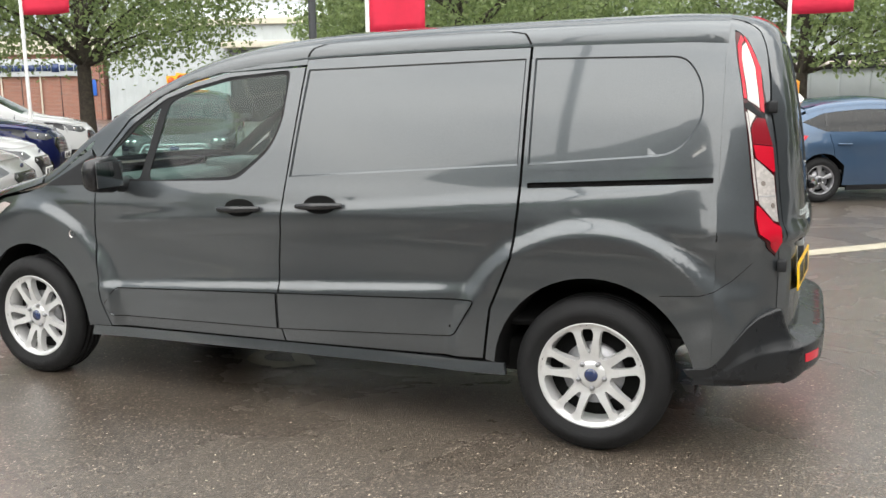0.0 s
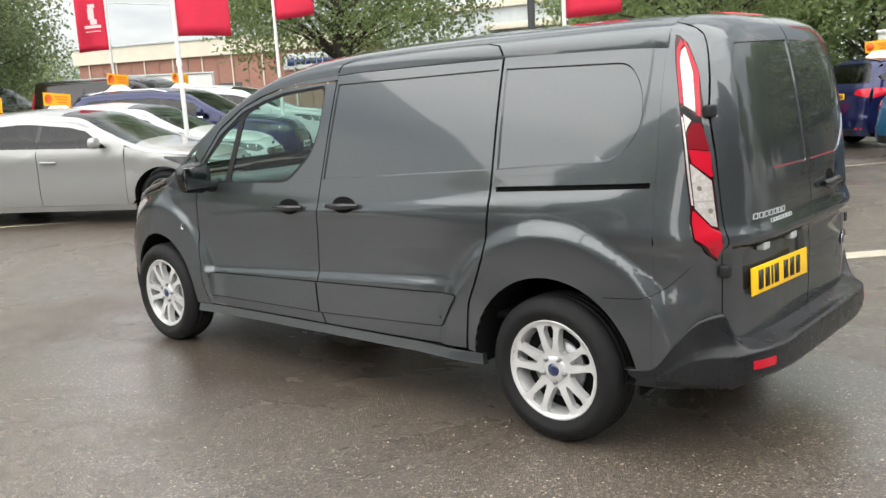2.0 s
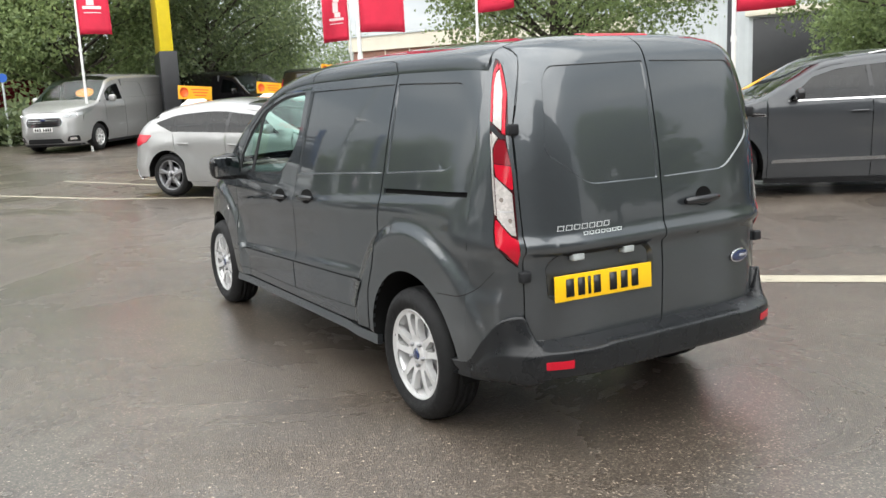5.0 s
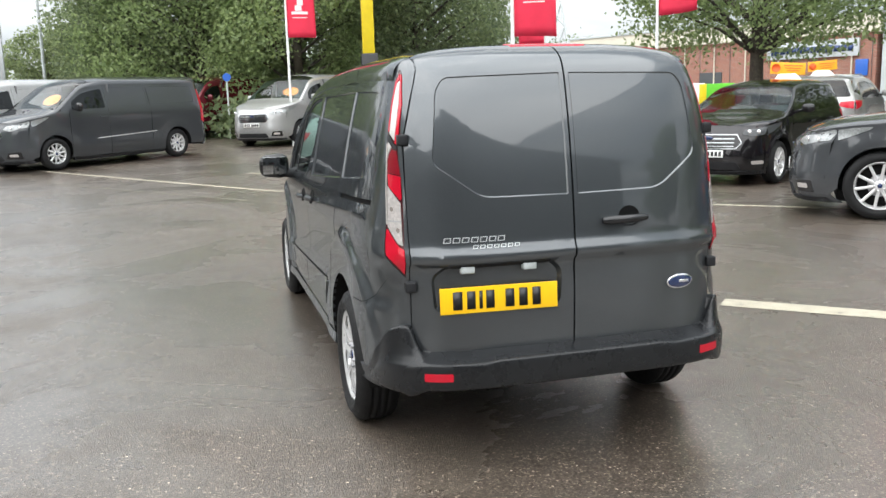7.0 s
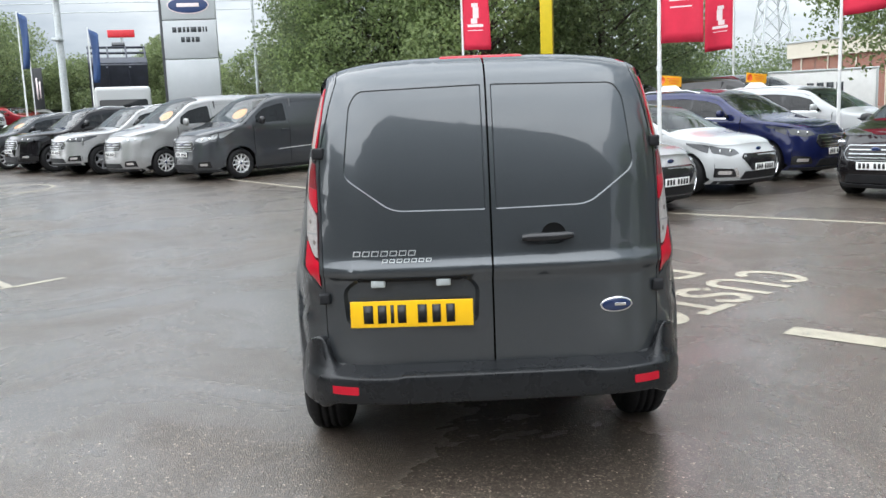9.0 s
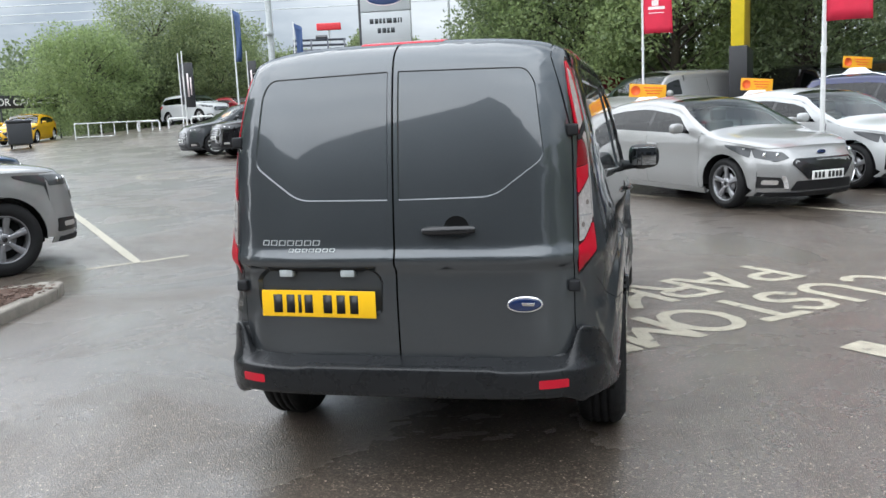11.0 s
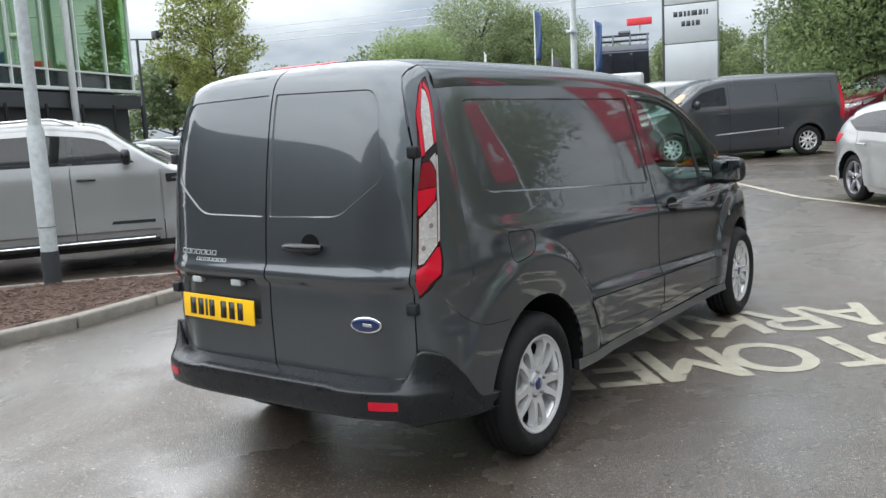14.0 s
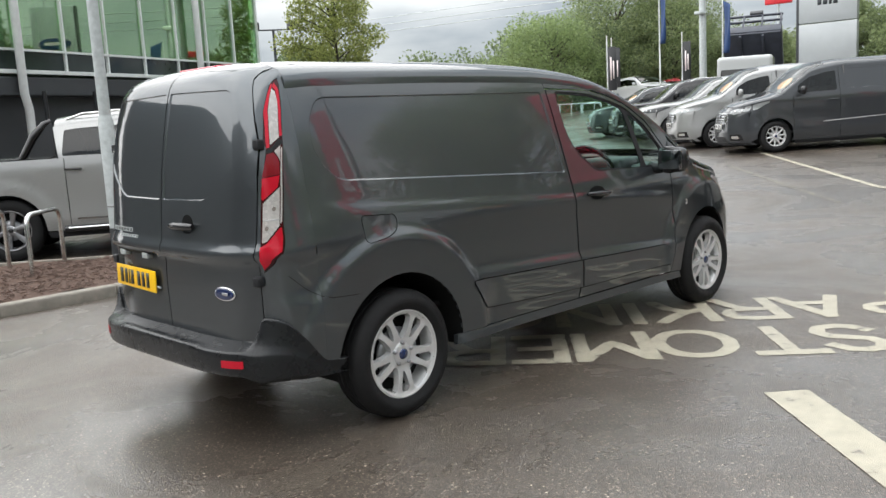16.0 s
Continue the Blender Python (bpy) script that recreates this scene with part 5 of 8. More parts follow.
BOWL = [(0, 1), (0.6, 1), (0.88, 0.94), (1, 0.76), (0.88, 0.58), (0.6, 0.52), (0, 0.52)]
STROKES = {
    "C": [oval(48, 312)],
    "U": [[(0, 1), (0, 0.32)] + [(0.5 - 0.5 * math.cos(radians(a)), 0.30 - 0.30 * math.sin(radians(a))) for a in range(20, 170, 20)] + [(1, 0.32), (1, 1)]],
    "S": [[(0.96, 0.80), (0.78, 0.95), (0.48, 1.0), (0.18, 0.93), (0.04, 0.75), (0.18, 0.58), (0.5, 0.5), (0.84, 0.42), (0.97, 0.25), (0.83, 0.07), (0.5, 0.0), (0.2, 0.05), (0.03, 0.20)]],
    "T": [[(0, 1), (1, 1)], [(0.5, 0.94), (0.5, 0)]],
    "O": [oval(0, 360, 26)],
    "M": [[(0, 0), (0, 1)], [(1, 0), (1, 1)], [(0.06, 0.96), (0.5, 0.38), (0.94, 0.96)]],
    "E": [[(1, 1), (0, 1)], [(0, 1), (0, 0)], [(0, 0), (1, 0)], [(0, 0.52), (0.85, 0.52)]],
    "R": [[(0, 0), (0, 1)], BOWL, [(0.5, 0.52), (0.75, 0.35), (1, 0)]],
    "P": [[(0, 0), (0, 1)], BOWL],
    "A": [[(0, 0), (0.5, 1)], [(0.5, 1), (1, 0)], [(0.2, 0.33), (0.8, 0.33)]],
    "K": [[(0, 0), (0, 1)], [(0.05, 0.44), (0.45, 0.58), (0.75, 0.80), (0.95, 1)], [(0.40, 0.56), (0.72, 0.34), (0.92, 0)]],
    "I": [[(0.5, 0), (0.5, 1)]],
    "N": [[(0, 0), (0, 1)], [(0, 1), (1, 0)], [(1, 0), (1, 1)]],
    "G": [oval(48, 330), [(0.55, 0.45), (1, 0.45)], [(1, 0.47), (1, 0.2)]],
}


def road_word(word, start, angle, height, cells):
    """Painted capitals on the ground from start along angle, with ragged edges; cells: the middle and the width of each letter."""
    turn = Matrix.Rotation(radians(angle), 2)
    ob = thing("road_lettering", "cream painted capitals " + word.lower() + " on asphalt", "road marking")
    tagged(ob, kind="structure")
    rnd = random.Random(len(word))
    wide = 0.098
    for ch, (mid, w) in zip(word, cells):
        bm = bmesh.new()
        for q, line in enumerate(STROKES[ch]):
            pts = [Vector((mid + (u - 0.5) * (w - wide), wide / 2 + v * (height - wide))) for u, v in line]
            ring = (pts[0] - pts[-1]).length < 1e-4
            if not ring:
                d0, d1 = (pts[1] - pts[0]).normalized(), (pts[-1] - pts[-2]).normalized()
                pts[0], pts[-1] = pts[0] - d0 * wide * 0.48, pts[-1] + d1 * wide * 0.48
            dense = []
            for a, b in zip(pts, pts[1:]):
                n = max(1, int((b - a).length / 0.03))
                dense += [a.lerp(b, k / n) for k in range(n)]
            dense.append(pts[-1])
            rows = []
            for k, p in enumerate(dense):
                ahead, behind = dense[min(k + 1, len(dense) - 1)], dense[max(k - 1, 0)]
                if ring and k in (0, len(dense) - 1):
                    ahead, behind = dense[1], dense[-2]
                d = (ahead - behind).normalized()
                side = Vector((-d.y, d.x)) * wide / 2
                row = []
                for sg in (-1, 1):
                    c = Vector(start) + turn @ (p + sg * side * (1 + rnd.uniform(-0.10, 0.05)))
                    row.append(bm.verts.new((c.x, c.y, ground_z(c.x, c.y) + 0.0032 + 0.0005 * q)))
                rows.append(row)
            for a, b in zip(rows, rows[1:]):
                bm.faces.new((a[0], b[0], b[1], a[1]))
        bmesh.ops.recalc_face_normals(bm, faces=bm.faces[:])
        if sum(f.normal.z for f in bm.faces) < 0:
            bmesh.ops.reverse_faces(bm, faces=bm.faces[:])
        part("letter", bm, M_LETTER, ob, smooth=False)
    return ob


def build_markings():
    stripe([(-1.40, 2.18), (0.04, 3.72), (1.4, 5.05), (2.6, 6.25)], 0.23)
    stripe([(-17.2, -5.6), (-13.4, -2.7), (-10.4, -0.4), (-8.7, 1.75), (-6.4, 4.75), (-3.4, 8.6), (-0.5, 12.4)], 0.10)
    stripe([(-13.5, -4.3), (-10.6, -1.9), (-8.7, -0.3)], 0.09, mat=M_LINE_FAINT)
    stripe([(-12.9, 0.55), (-11.2, 1.75), (-8.9, 3.4)], 0.09)
    stripe([(-9.98, 1.71), (-11.6, 0.65), (-13.6, -0.6)], 0.09)
    stripe([(-3.95, -4.80), (-4.35, -4.45), (-7.2, -7.0), (-9.4, -9.0)], 0.11)
    stripe([(-4.35, -4.40), (-4.75, -4.05)], 0.09)
    for k in range(11):
        c = Vector((-7.6 - 0.42 * k, -6.5 - 0.40 * k))
        stripe([(c.x, c.y), (c.x - 0.75, c.y + 0.62)], 0.13, mat=M_LINE_FAINT)
    for k in range(5):
        c = Vector((-15.6 - 1.5 * k, -8.1 - 1.9 * k))
        stripe([(c.x, c.y), (c.x + 0.9, c.y - 1.0)], 0.09)
    ring = [(-15.7 + 1.25 * math.cos(a * math.tau / 32), -10.0 + 1.25 * math.sin(a * math.tau / 32)) for a in range(33)]
    stripe(ring, 0.10, "road_roundel", "faded white painted ring on wet asphalt")
    stripe([(-15.95, -10.45), (-15.45, -9.55)], 0.30, "road_numeral", "worn white painted figure inside the ring", M_LINE_FAINT)
    stripe([(-33.8, -21.1), (-36.9, -19.6)], 0.10)
    road_word("CUSTOMER", (-3.17 - 0.755 * 0.64, 3.20 - 0.656 * 0.64), -49.0, 0.66, ((0.26, 0.44), (0.75, 0.43), (1.24, 0.42), (1.66, 0.44), (2.18, 0.53), (2.68, 0.50), (3.14, 0.36), (3.56, 0.42)))
    road_word("PARKING", (-3.28 - 0.755 * 0.64, 2.04 - 0.656 * 0.64), -49.0, 0.66, ((-0.13, 0.42), (0.35, 0.50), (0.82, 0.44), (1.29, 0.46), (1.62, 0.10), (1.97, 0.44), (2.50, 0.46)))


def build_island():
    """A planted wedge with concrete kerb stones, bark mulch and paving."""
    front = [(3.4, -4.05), (0.4, -3.87), (-0.63, -3.85), (-1.49, -3.98), (-2.55, -4.18)]
    dense = []
    for p, q in zip(front, front[1:]):
        p, q = Vector(p), Vector(q)
        n = max(1, round((q - p).length / 0.9))
        dense += [p.lerp(q, k / n) for k in range(n)]
    dense.append(Vector(front[-1]))
    kerb = thing("kerb", "weathered concrete kerb stones with rounded edge", "kerb")
    tagged(kerb, kind="structure")
    for p, q in zip(dense, dense[1:]):
        d = q - p
        mid = (p + q) / 2
        m = Matrix.Translation((mid.x, mid.y, 0.025)) @ Matrix.Rotation(math.atan2(d.y, d.x), 4, "Z")
        k = part("kerb_stone", box((d.length - 0.008, 0.13, 0.16), (0, 0, 0), 0.022), M_CONCRETE, kerb)
        k.matrix_basis = m
    tip = [Vector((-2.55, -4.18)), Vector((-2.74, -4.28)), Vector((-2.72, -4.44))]
    for p, q in zip(tip, tip[1:]):
        d = q - p
        mid = (p + q) / 2
        k = part("kerb_stone", box((d.length + 0.06, 0.14, 0.16), (0, 0, 0), 0.022), M_CONCRETE, kerb)
        k.matrix_basis = Matrix.Translation((mid.x, mid.y, 0.04)) @ Matrix.Rotation(math.atan2(d.y, d.x), 4, "Z")
    back = [(-2.70, -4.46), (-1.9, -5.25), (-1.35, -5.80), (-0.35, -6.6), (1.4, -7.9), (3.4, -9.0)]
    for p, q in zip(back, back[1:]):
        p, q = Vector(p), Vector(q)
        d = q - p
        mid = (p + q) / 2
        k = part("kerb_edging", box((d.length - 0.004, 0.06, 0.15), (0, 0, 0), 0.012), M_CONCRETE, kerb)
        k.matrix_basis = Matrix.Translation((mid.x, mid.y, 0.04)) @ Matrix.Rotation(math.atan2(d.y, d.x), 4, "Z")
    # mulch bed, lumpy
    bed = [(x, y - 0.06) for x, y in front] + back
    bm = sheet(lambda x, y: Vector((x, y, 0.095 + 0.03 * noise.noise((x * 3, y * 3, 0)) + 0.02 * noise.noise((x * 11, y * 11, 2)))), bed, (), 0.12, 0.12, (0, -5, -5), 0.0)
    solid("mulch_bed", bm, M_MULCH, "damp brown bark mulch inside the kerb", "planting bed", smooth=True, kind="structure")
    # loose bark chips
    rnd = random.Random(5)
    chips = bmesh.new()
    n = 0
    while n < 2600:
        x, y = rnd.uniform(-2.6, 1.8), rnd.uniform(-6.8, -3.95)
        if y > -3.98 - 0.14 * max(0, (-x - 0.6) / 1.9) or y < -4.5 - 0.86 * (x + 2.7) or y < -5.9:
            continue
        s = rnd.uniform(0.015, 0.05)
        t = Matrix.Rotation(rnd.uniform(0, 6.28), 4, "Z") @ Matrix.Rotation(rnd.uniform(-0.6, 0.6), 4, "X")
        add_box(chips, (s, s * rnd.uniform(0.3, 0.6), 0.008), (x, y, 0.115 + 0.03 * noise.noise((x * 3, y * 3, 0))), 0, t)
        n += 1
    solid("bark_chips", chips, M_CHIP, "loose reddish bark chips scattered over the bed", "mulch", kind="stuff")
    slab = bmesh.new()
    for i in range(4):
        for j in range(3):
            add_box(slab, (0.58, 0.58, 0.05), (0.45 + 0.6 * i, -5.35 - 0.6 * j, 0.10), 0.006, Matrix.Rotation(0.02 * ((i * 3 + j) % 3 - 1), 4, "Z"))
    solid("paving", slab, M_CONCRETE, "grey concrete paving slabs by the cycle stands", "paving", kind="structure")
    for i, (a, b) in enumerate((((-0.36, -5.12), (-0.90, -5.66)), ((0.10, -5.62), (-0.50, -6.20)))):
        a, b = Vector(a), Vector(b)
        d = (b - a).normalized()
        pts = [(*a, 0.05), (*a, 0.62)]
        pts += [(*(a + d * (0.11 - 0.11 * math.cos(t))), 0.62 + 0.11 * math.sin(t)) for t in (0.4, 0.8, 1.2, 1.57)]
        pts += [(*(b - d * (0.11 - 0.11 * math.cos(t))), 0.62 + 0.11 * math.sin(t)) for t in (1.57, 1.2, 0.8, 0.4)]
        pts += [(*b, 0.62), (*b, 0.05)]
        solid("cycle_stand", tube(pts, 0.024, 10), M_STEEL, "polished steel hoop cycle stand", "cycle stand", "cycle stands", smooth=True)
    # lamp column
    lp = thing("lamp_column", "grey galvanised lamp column with dark base", "lamp column", m=Matrix.Translation((-1.5, -5.58, 0.08)))
    part("base", tube([(0, 0, 0), (0, 0, 0.36)], 0.088, 20), M_DARK_WALL, lp)
    part("lower_shaft", tube([(0, 0, 0.36), (0, 0, 1.55), (0, 0, 1.62)], [0.084, 0.084, 0.066], 20), M_GALV, lp)
    part("upper_shaft", tube([(0, 0, 1.62), (0, 0, 6.5)], [0.064, 0.05], 20), M_GALV, lp)
    part("access_band", tube([(0, 0, 0.60), (0, 0, 0.612)], 0.0865, 20), M_STEEL, lp)
    part("lantern", box((0.55, 0.22, 0.12), (0.2, 0, 6.5), 0.04), M_GALV, lp)


M_CHIP = surface("bark_chip", (0.088, 0.052, 0.038), 0.8, vary=0.5, scale=40)
build_ground()
build_markings()
build_island()

# ---- parked vehicles ----
SPECS = {
    # wheelbase, front and rear overhang, half width, height, belt, cowl x and z, header x, roof end x, nose height, wheel radius
    "hatch": dict(wb=2.70, fo=0.86, ro=0.80, w=0.905, H=1.46, belt=0.93, cx=-2.18, cz=1.0, hx=-1.35, rx=0.20, drop=0.15, nz=0.72, r=0.325, doors=(-2.22, -1.08, -0.22), dlo=(-2.02, 0.24)),
    "small": dict(wb=2.49, fo=0.80, ro=0.72, w=0.865, H=1.47, belt=0.93, cx=-2.0, cz=1.0, hx=-1.25, rx=0.20, drop=0.12, nz=0.72, r=0.315, doors=(-2.02, -1.02, -0.20), dlo=(-1.85, 0.28)),
    "suv": dict(wb=2.69, fo=0.90, ro=0.93, w=0.92, H=1.66, belt=1.09, cx=-2.20, cz=1.14, hx=-1.35, rx=0.45, nz=0.86, r=0.36, doors=(-2.24, -1.10, -0.22), dlo=(-2.02, 0.62)),
    "mini_suv": dict(wb=2.52, fo=0.80, ro=0.72, w=0.88, H=1.62, belt=1.05, cx=-2.05, cz=1.12, hx=-1.25, rx=0.32, nz=0.86, r=0.335, doors=(-2.08, -1.05, -0.22), dlo=(-1.88, 0.42)),
    "van": dict(wb=3.30, fo=1.01, ro=1.03, w=0.985, H=1.97, belt=1.24, cx=-3.05, cz=1.28, hx=-2.20, rx=0.88, nz=0.96, r=0.345, doors=(-2.92, -1.92, -0.80), dlo=(-2.86, -1.98)),
    "pickup": dict(wb=3.22, fo=0.93, ro=1.20, w=0.93, H=1.80, belt=1.22, cx=-2.55, cz=1.20, hx=-1.80, rx=-0.62, nz=0.98, r=0.385, doors=(-2.62, -1.66, -0.72), dlo=(-2.36, -0.70)),
}

SPECS["large_suv"] = {k: tuple(1.1 * q for q in v) if isinstance(v, tuple) else 1.1 * v for k, v in SPECS["suv"].items()}


def car_body(s):
    xn, xt, H, w = -(s["wb"] + s["fo"]), s["ro"], s["H"], s["w"]
    cx, hx, rx = s["cx"], s["hx"], s["rx"]
    van = s["H"] > 1.9
    inn = 0.82 if van else 0.77
    up = 0.20 if van else 0.14
    drop = s.get("drop", 0.06)
    top = spl((xn, s["nz"] - 0.02), (xn + 0.12, s["nz"] + 0.06), (xn + 0.5, s["nz"] + (s["cz"] - s["nz"]) * 0.66), (cx - 0.35, s["cz"] - 0.015), (cx - 0.2, s["cz"] + 0.03),
              (cx + (hx - cx) * 0.3, s["cz"] + (H - s["cz"]) * 0.50), (cx + (hx - cx) * 0.72, s["cz"] + (H - s["cz"]) * 0.86), (hx + 0.05, H - 0.035), (hx + 0.45, H), (rx - 0.6, H - 0.012 - 0.2 * (drop - 0.06)), (rx - 0.3, H - 0.024 - 0.5 * (drop - 0.06)), (rx, H - (0.02 if van else drop)))
    dz = spl((xn, 0.07), (cx - 0.3, 0.10), (cx, 0.11), (hx, up), (rx, up * 0.9))
    return Body(
        wide=spl((0.12, w * 0.90), (0.30, w * 0.965), (0.50, w * 0.99), (0.65, w * 0.985), (s["belt"] - 0.12, w), (s["belt"], w * 0.975), (s["belt"] + 0.1, w * 0.945), (H - up, w * inn)),
        xf=spl((0.12, xn + 0.14), (0.28, xn + 0.03), (0.45, xn), (0.62, xn + 0.02), (s["nz"] - 0.04, xn + 0.08), (s["nz"] + 0.05, xn + 0.18)),
        xr=spl((0.15, xt - 0.10), (0.32, xt - 0.01), (0.5, xt), (0.65, xt - 0.02), (s["belt"] - 0.05, xt - 0.07), (s["belt"] + 0.08, xt - 0.14), (H - drop - 0.06, rx + 0.16), (H - drop + 0.01, rx + 0.04), (H - drop + 0.06, rx)) if not van else
        spl((0.2, xt - 0.04), (0.4, xt), (0.9, xt), (1.3, xt - 0.03), (1.75, xt - 0.07), (1.9, xt - 0.11), (H, rx)),
        gut=lambda x: top(x) - dz(x), top=top, ends=(xn + 0.16, rx), nf=3.4, nr=6.0 if not van else 8.0, arch=2.5, mf=-s["wb"] + 0.5, mr=-0.25, wheelbase=s["wb"], ridge=s["r"] + 0.16, flare=0.018)


def number_plate(parent, f, z, front, w=0.52):
    c = f(0, z)
    d = -1 if front else 1
    p = new("number_plate")
    p.parent = parent
    p.matrix_basis = Matrix.Translation((c.x + d * 0.012, 0, z))
    part("plate", box((0.008, w, 0.111), (0, 0, 0), 0.002), M_PLATE_W if front else M_PLATE_Y, p)
    for k in range(7):
        part("plate_bar", box((0.003, 0.042, 0.074), (d * 0.0045, -0.21 + 0.062 * k + (0.04 if k > 3 else 0), 0)), M_INK, p)


def sales_sign(at, angle, tilt=4.0):
    """An orange card on a white clip stand, on a car's roof."""
    s = thing("sales_sign", "orange sales card with a red disc on a white stand", "sign", "roof sales signs", Matrix.Translation(at) @ Matrix.Rotation(radians(angle), 4, "Z"))
    foot = bmesh.new()
    add_box(foot, (0.26, 0.50, 0.12), (0, 0, 0.06), 0.02, None, 2)
    for v in foot.verts:
        k = v.co.z / 0.12
        v.co.x *= 1 - 0.70 * k
        v.co.y *= 1 - 0.45 * k
    part("stand", foot, M_WHITE_PL, s)
    card = Matrix.Rotation(radians(tilt), 4, "X")
    part("card", box((0.012, 0.60, 0.21), (0, 0, 0.215), 0.003, card), M_ORANGE, s)
    for d in (-1, 1):
        disc = lathe([(0.0, 0.0), (0.078, 0.0), (0.078, 0.003)], 20)
        bmesh.ops.rotate(disc, verts=disc.verts[:], matrix=Matrix.Rotation(radians(90), 3, "Z"))
        bmesh.ops.translate(disc, verts=disc.verts[:], vec=(d * 0.0075, -0.20 * d, 0.215 - 0.20 * d * math.tan(radians(tilt))))
        part("disc", disc, M_ORANGE_RED, s)
        for k in range(3):
            part("print_bar", box((0.002, 0.32 - 0.05 * k, 0.016), (d * 0.0072, 0.09 * d, 0.26 - 0.045 * k), 0, card), M_ORANGE_RED, s)
    return s


def build_car(name, label, kind, paint, at, heading, category="car", group="parked cars", rim=None, style="5", look_front="hex", glass=None, sticker=False, bed=False, flip_plate=False, detail=1.0):
    """A parked vehicle: at is the ground point under the middle of its rear axle, heading the way its front looks."""
    s = SPECS[kind]
    B = car_body(s)
    B.zw = s["r"]
    zg = ground_z(at[0], at[1])
    hd = radians(heading)
    fx, fy = at[0] + math.cos(hd) * s["wb"], at[1] + math.sin(hd) * s["wb"]
    pitch = math.atan2(ground_z(fx, fy) - zg, s["wb"])
    m = Matrix.Translation((at[0], at[1], zg)) @ Matrix.Rotation(hd + math.pi, 4, "Z") @ Matrix.Rotation(pitch, 4, "Y")
    car = thing(name, label, category, group, m)
    ins = Vector((-s["wb"] / 2, 0, 0.7))
    van, pick = kind == "van", kind == "pickup"
    glass = glass or M_GLASS_DARK
    du = 0.09 / detail

    def sk(nm, f, outline, mat, parent=car, holes=(), lab="", lip=0.012, u=None, v=None):
        return part(nm, sheet(f, outline, holes, u or du, v or du, ins, lip), mat, parent, lab)

    zs0 = 0.24 if not pick else 0.34
    belt = lambda x: s["belt"] + 0.03 * (x + s["wb"] * 0.6) / s["wb"] - (0.02 if van else 0)
    dA, dB, dC = s["doors"]
    d0, d1 = s["dlo"]
    ra = s["r"] + 0.055
    z_e = 0.7
    for _ in range(40):
        z_e = 0.5 * z_e + 0.5 * B.gut(B.edge(z_e, False, 0.88)[0])
    n_edge = [(B.edge(z, False, 0.88)[0], z) for z in (zs0, 0.4, 0.55, 0.66, z_e) if z < z_e - 0.03 or z == z_e]
    lip_pts = []
    nose_f = B.end(False)
    ylast = 0.88 * B.wide(z_e)
    for k in range(13):
        y = ylast * (1 - (1 - k / 12) ** 1.6)
        lo, hi = 0.35, 1.4
        for _ in range(40):
            z = (lo + hi) / 2
            x = nose_f(y, z).x
            t = min(1.0, y / max(0.05, B.half(x, B.gut(x))))
            lo, hi = (z, hi) if B.crown(x, t) > z else (lo, z)
        lip_pts.append((x, min(0.998, 1 - math.sqrt(max(0.0, 1 - t))), y, z))
    lip_z = lambda y: float(np.interp(abs(y), [p[2] for p in lip_pts], [p[3] for p in lip_pts]))
    if pick:
        t_edge = [(s["ro"] - 0.06, z) for z in (0.55, 0.8, 1.0, belt(0.9) - 0.02)]
    else:
        t_edge = [(B.edge(z, True, 0.9)[0], z) for z in (zs0 + 0.05, 0.4, 0.6, 0.8, belt(0.6))]
    g = 0.005
    a_f = arc_points(-s["wb"], s["r"], ra, 184, -4, 16)
    a_r = arc_points(0.0, s["r"], ra, 184, -4, 16)
    for sg in (-1, 1):
        side = B.side(sg)
        up_front = [(x, B.gut(x)) for x in np.linspace(s["cx"] - 0.05, n_edge[-1][0] + 0.004, 8)]
        wing = n_edge[::-1] + a_f + [(dA - 0.05, zs0), (dA - g, zs0), (dA - g, 0.7), (dA - 0.02, belt(dA))] + [(s["cx"] - 0.05, min(belt(dA) + 0.04, B.gut(s["cx"] - 0.05)))] + up_front[1:]
        sk("front_wing", side, wing, paint)
        fd = [(dA + g, zs0), (dB - g, zs0), (dB - g, belt(dB)), (dA + 0.0, belt(dA))]
        door = sk("front_door", side, fd, paint)
        if van:
            q = [(dB + g, zs0), (-ra, zs0)] + a_r + [t_edge[0]] + t_edge[1:] + [(B.edge(1.5, True, 0.9)[0], 1.5), (B.edge(1.7, True, 0.9)[0] - 0.02, 1.75)] + [(x, B.gut(x)) for x in np.linspace(s["rx"] - 0.05, dB + g, 8)]
            lo, hi = 1.30, 1.72
            pr = rounded([(dB + 0.12, lo), (dB + 0.12, hi), (-0.80, hi), (-0.80, lo)], 0.06)
            pr2 = rounded([(-0.68, lo), (-0.68, hi), (0.62, hi - 0.02), (0.62, lo + 0.02)], 0.06)
            qp = sk("load_side", side, q, paint, holes=[pr, pr2])
            for p in (pr, pr2):
                part("pressed_panel", sheet(B.side(sg, -0.003), shrink(p, 0.003), (), 0.2, 0.2, ins, 0.0), paint, qp)
            seam = [(-0.76, zs0 + 0.1), (-0.745, zs0 + 0.1), (-0.735, 1.70), (-0.75, 1.70)]
            part("door_gap", sheet(B.side(sg, 0.002), seam, (), 0.2, 0.2, ins, 0.0), M_SEAM_SHADE, qp)
            mo = rounded([(-2.3, 0.60), (-0.62, 0.67), (-0.62, 0.685), (-2.22, 0.625)], 0.006)
            part("chrome_moulding", sheet(B.side(sg, 0.006), mo, (), 0.2, 0.1, ins, 0.006), M_ALLOY, qp)
        else:
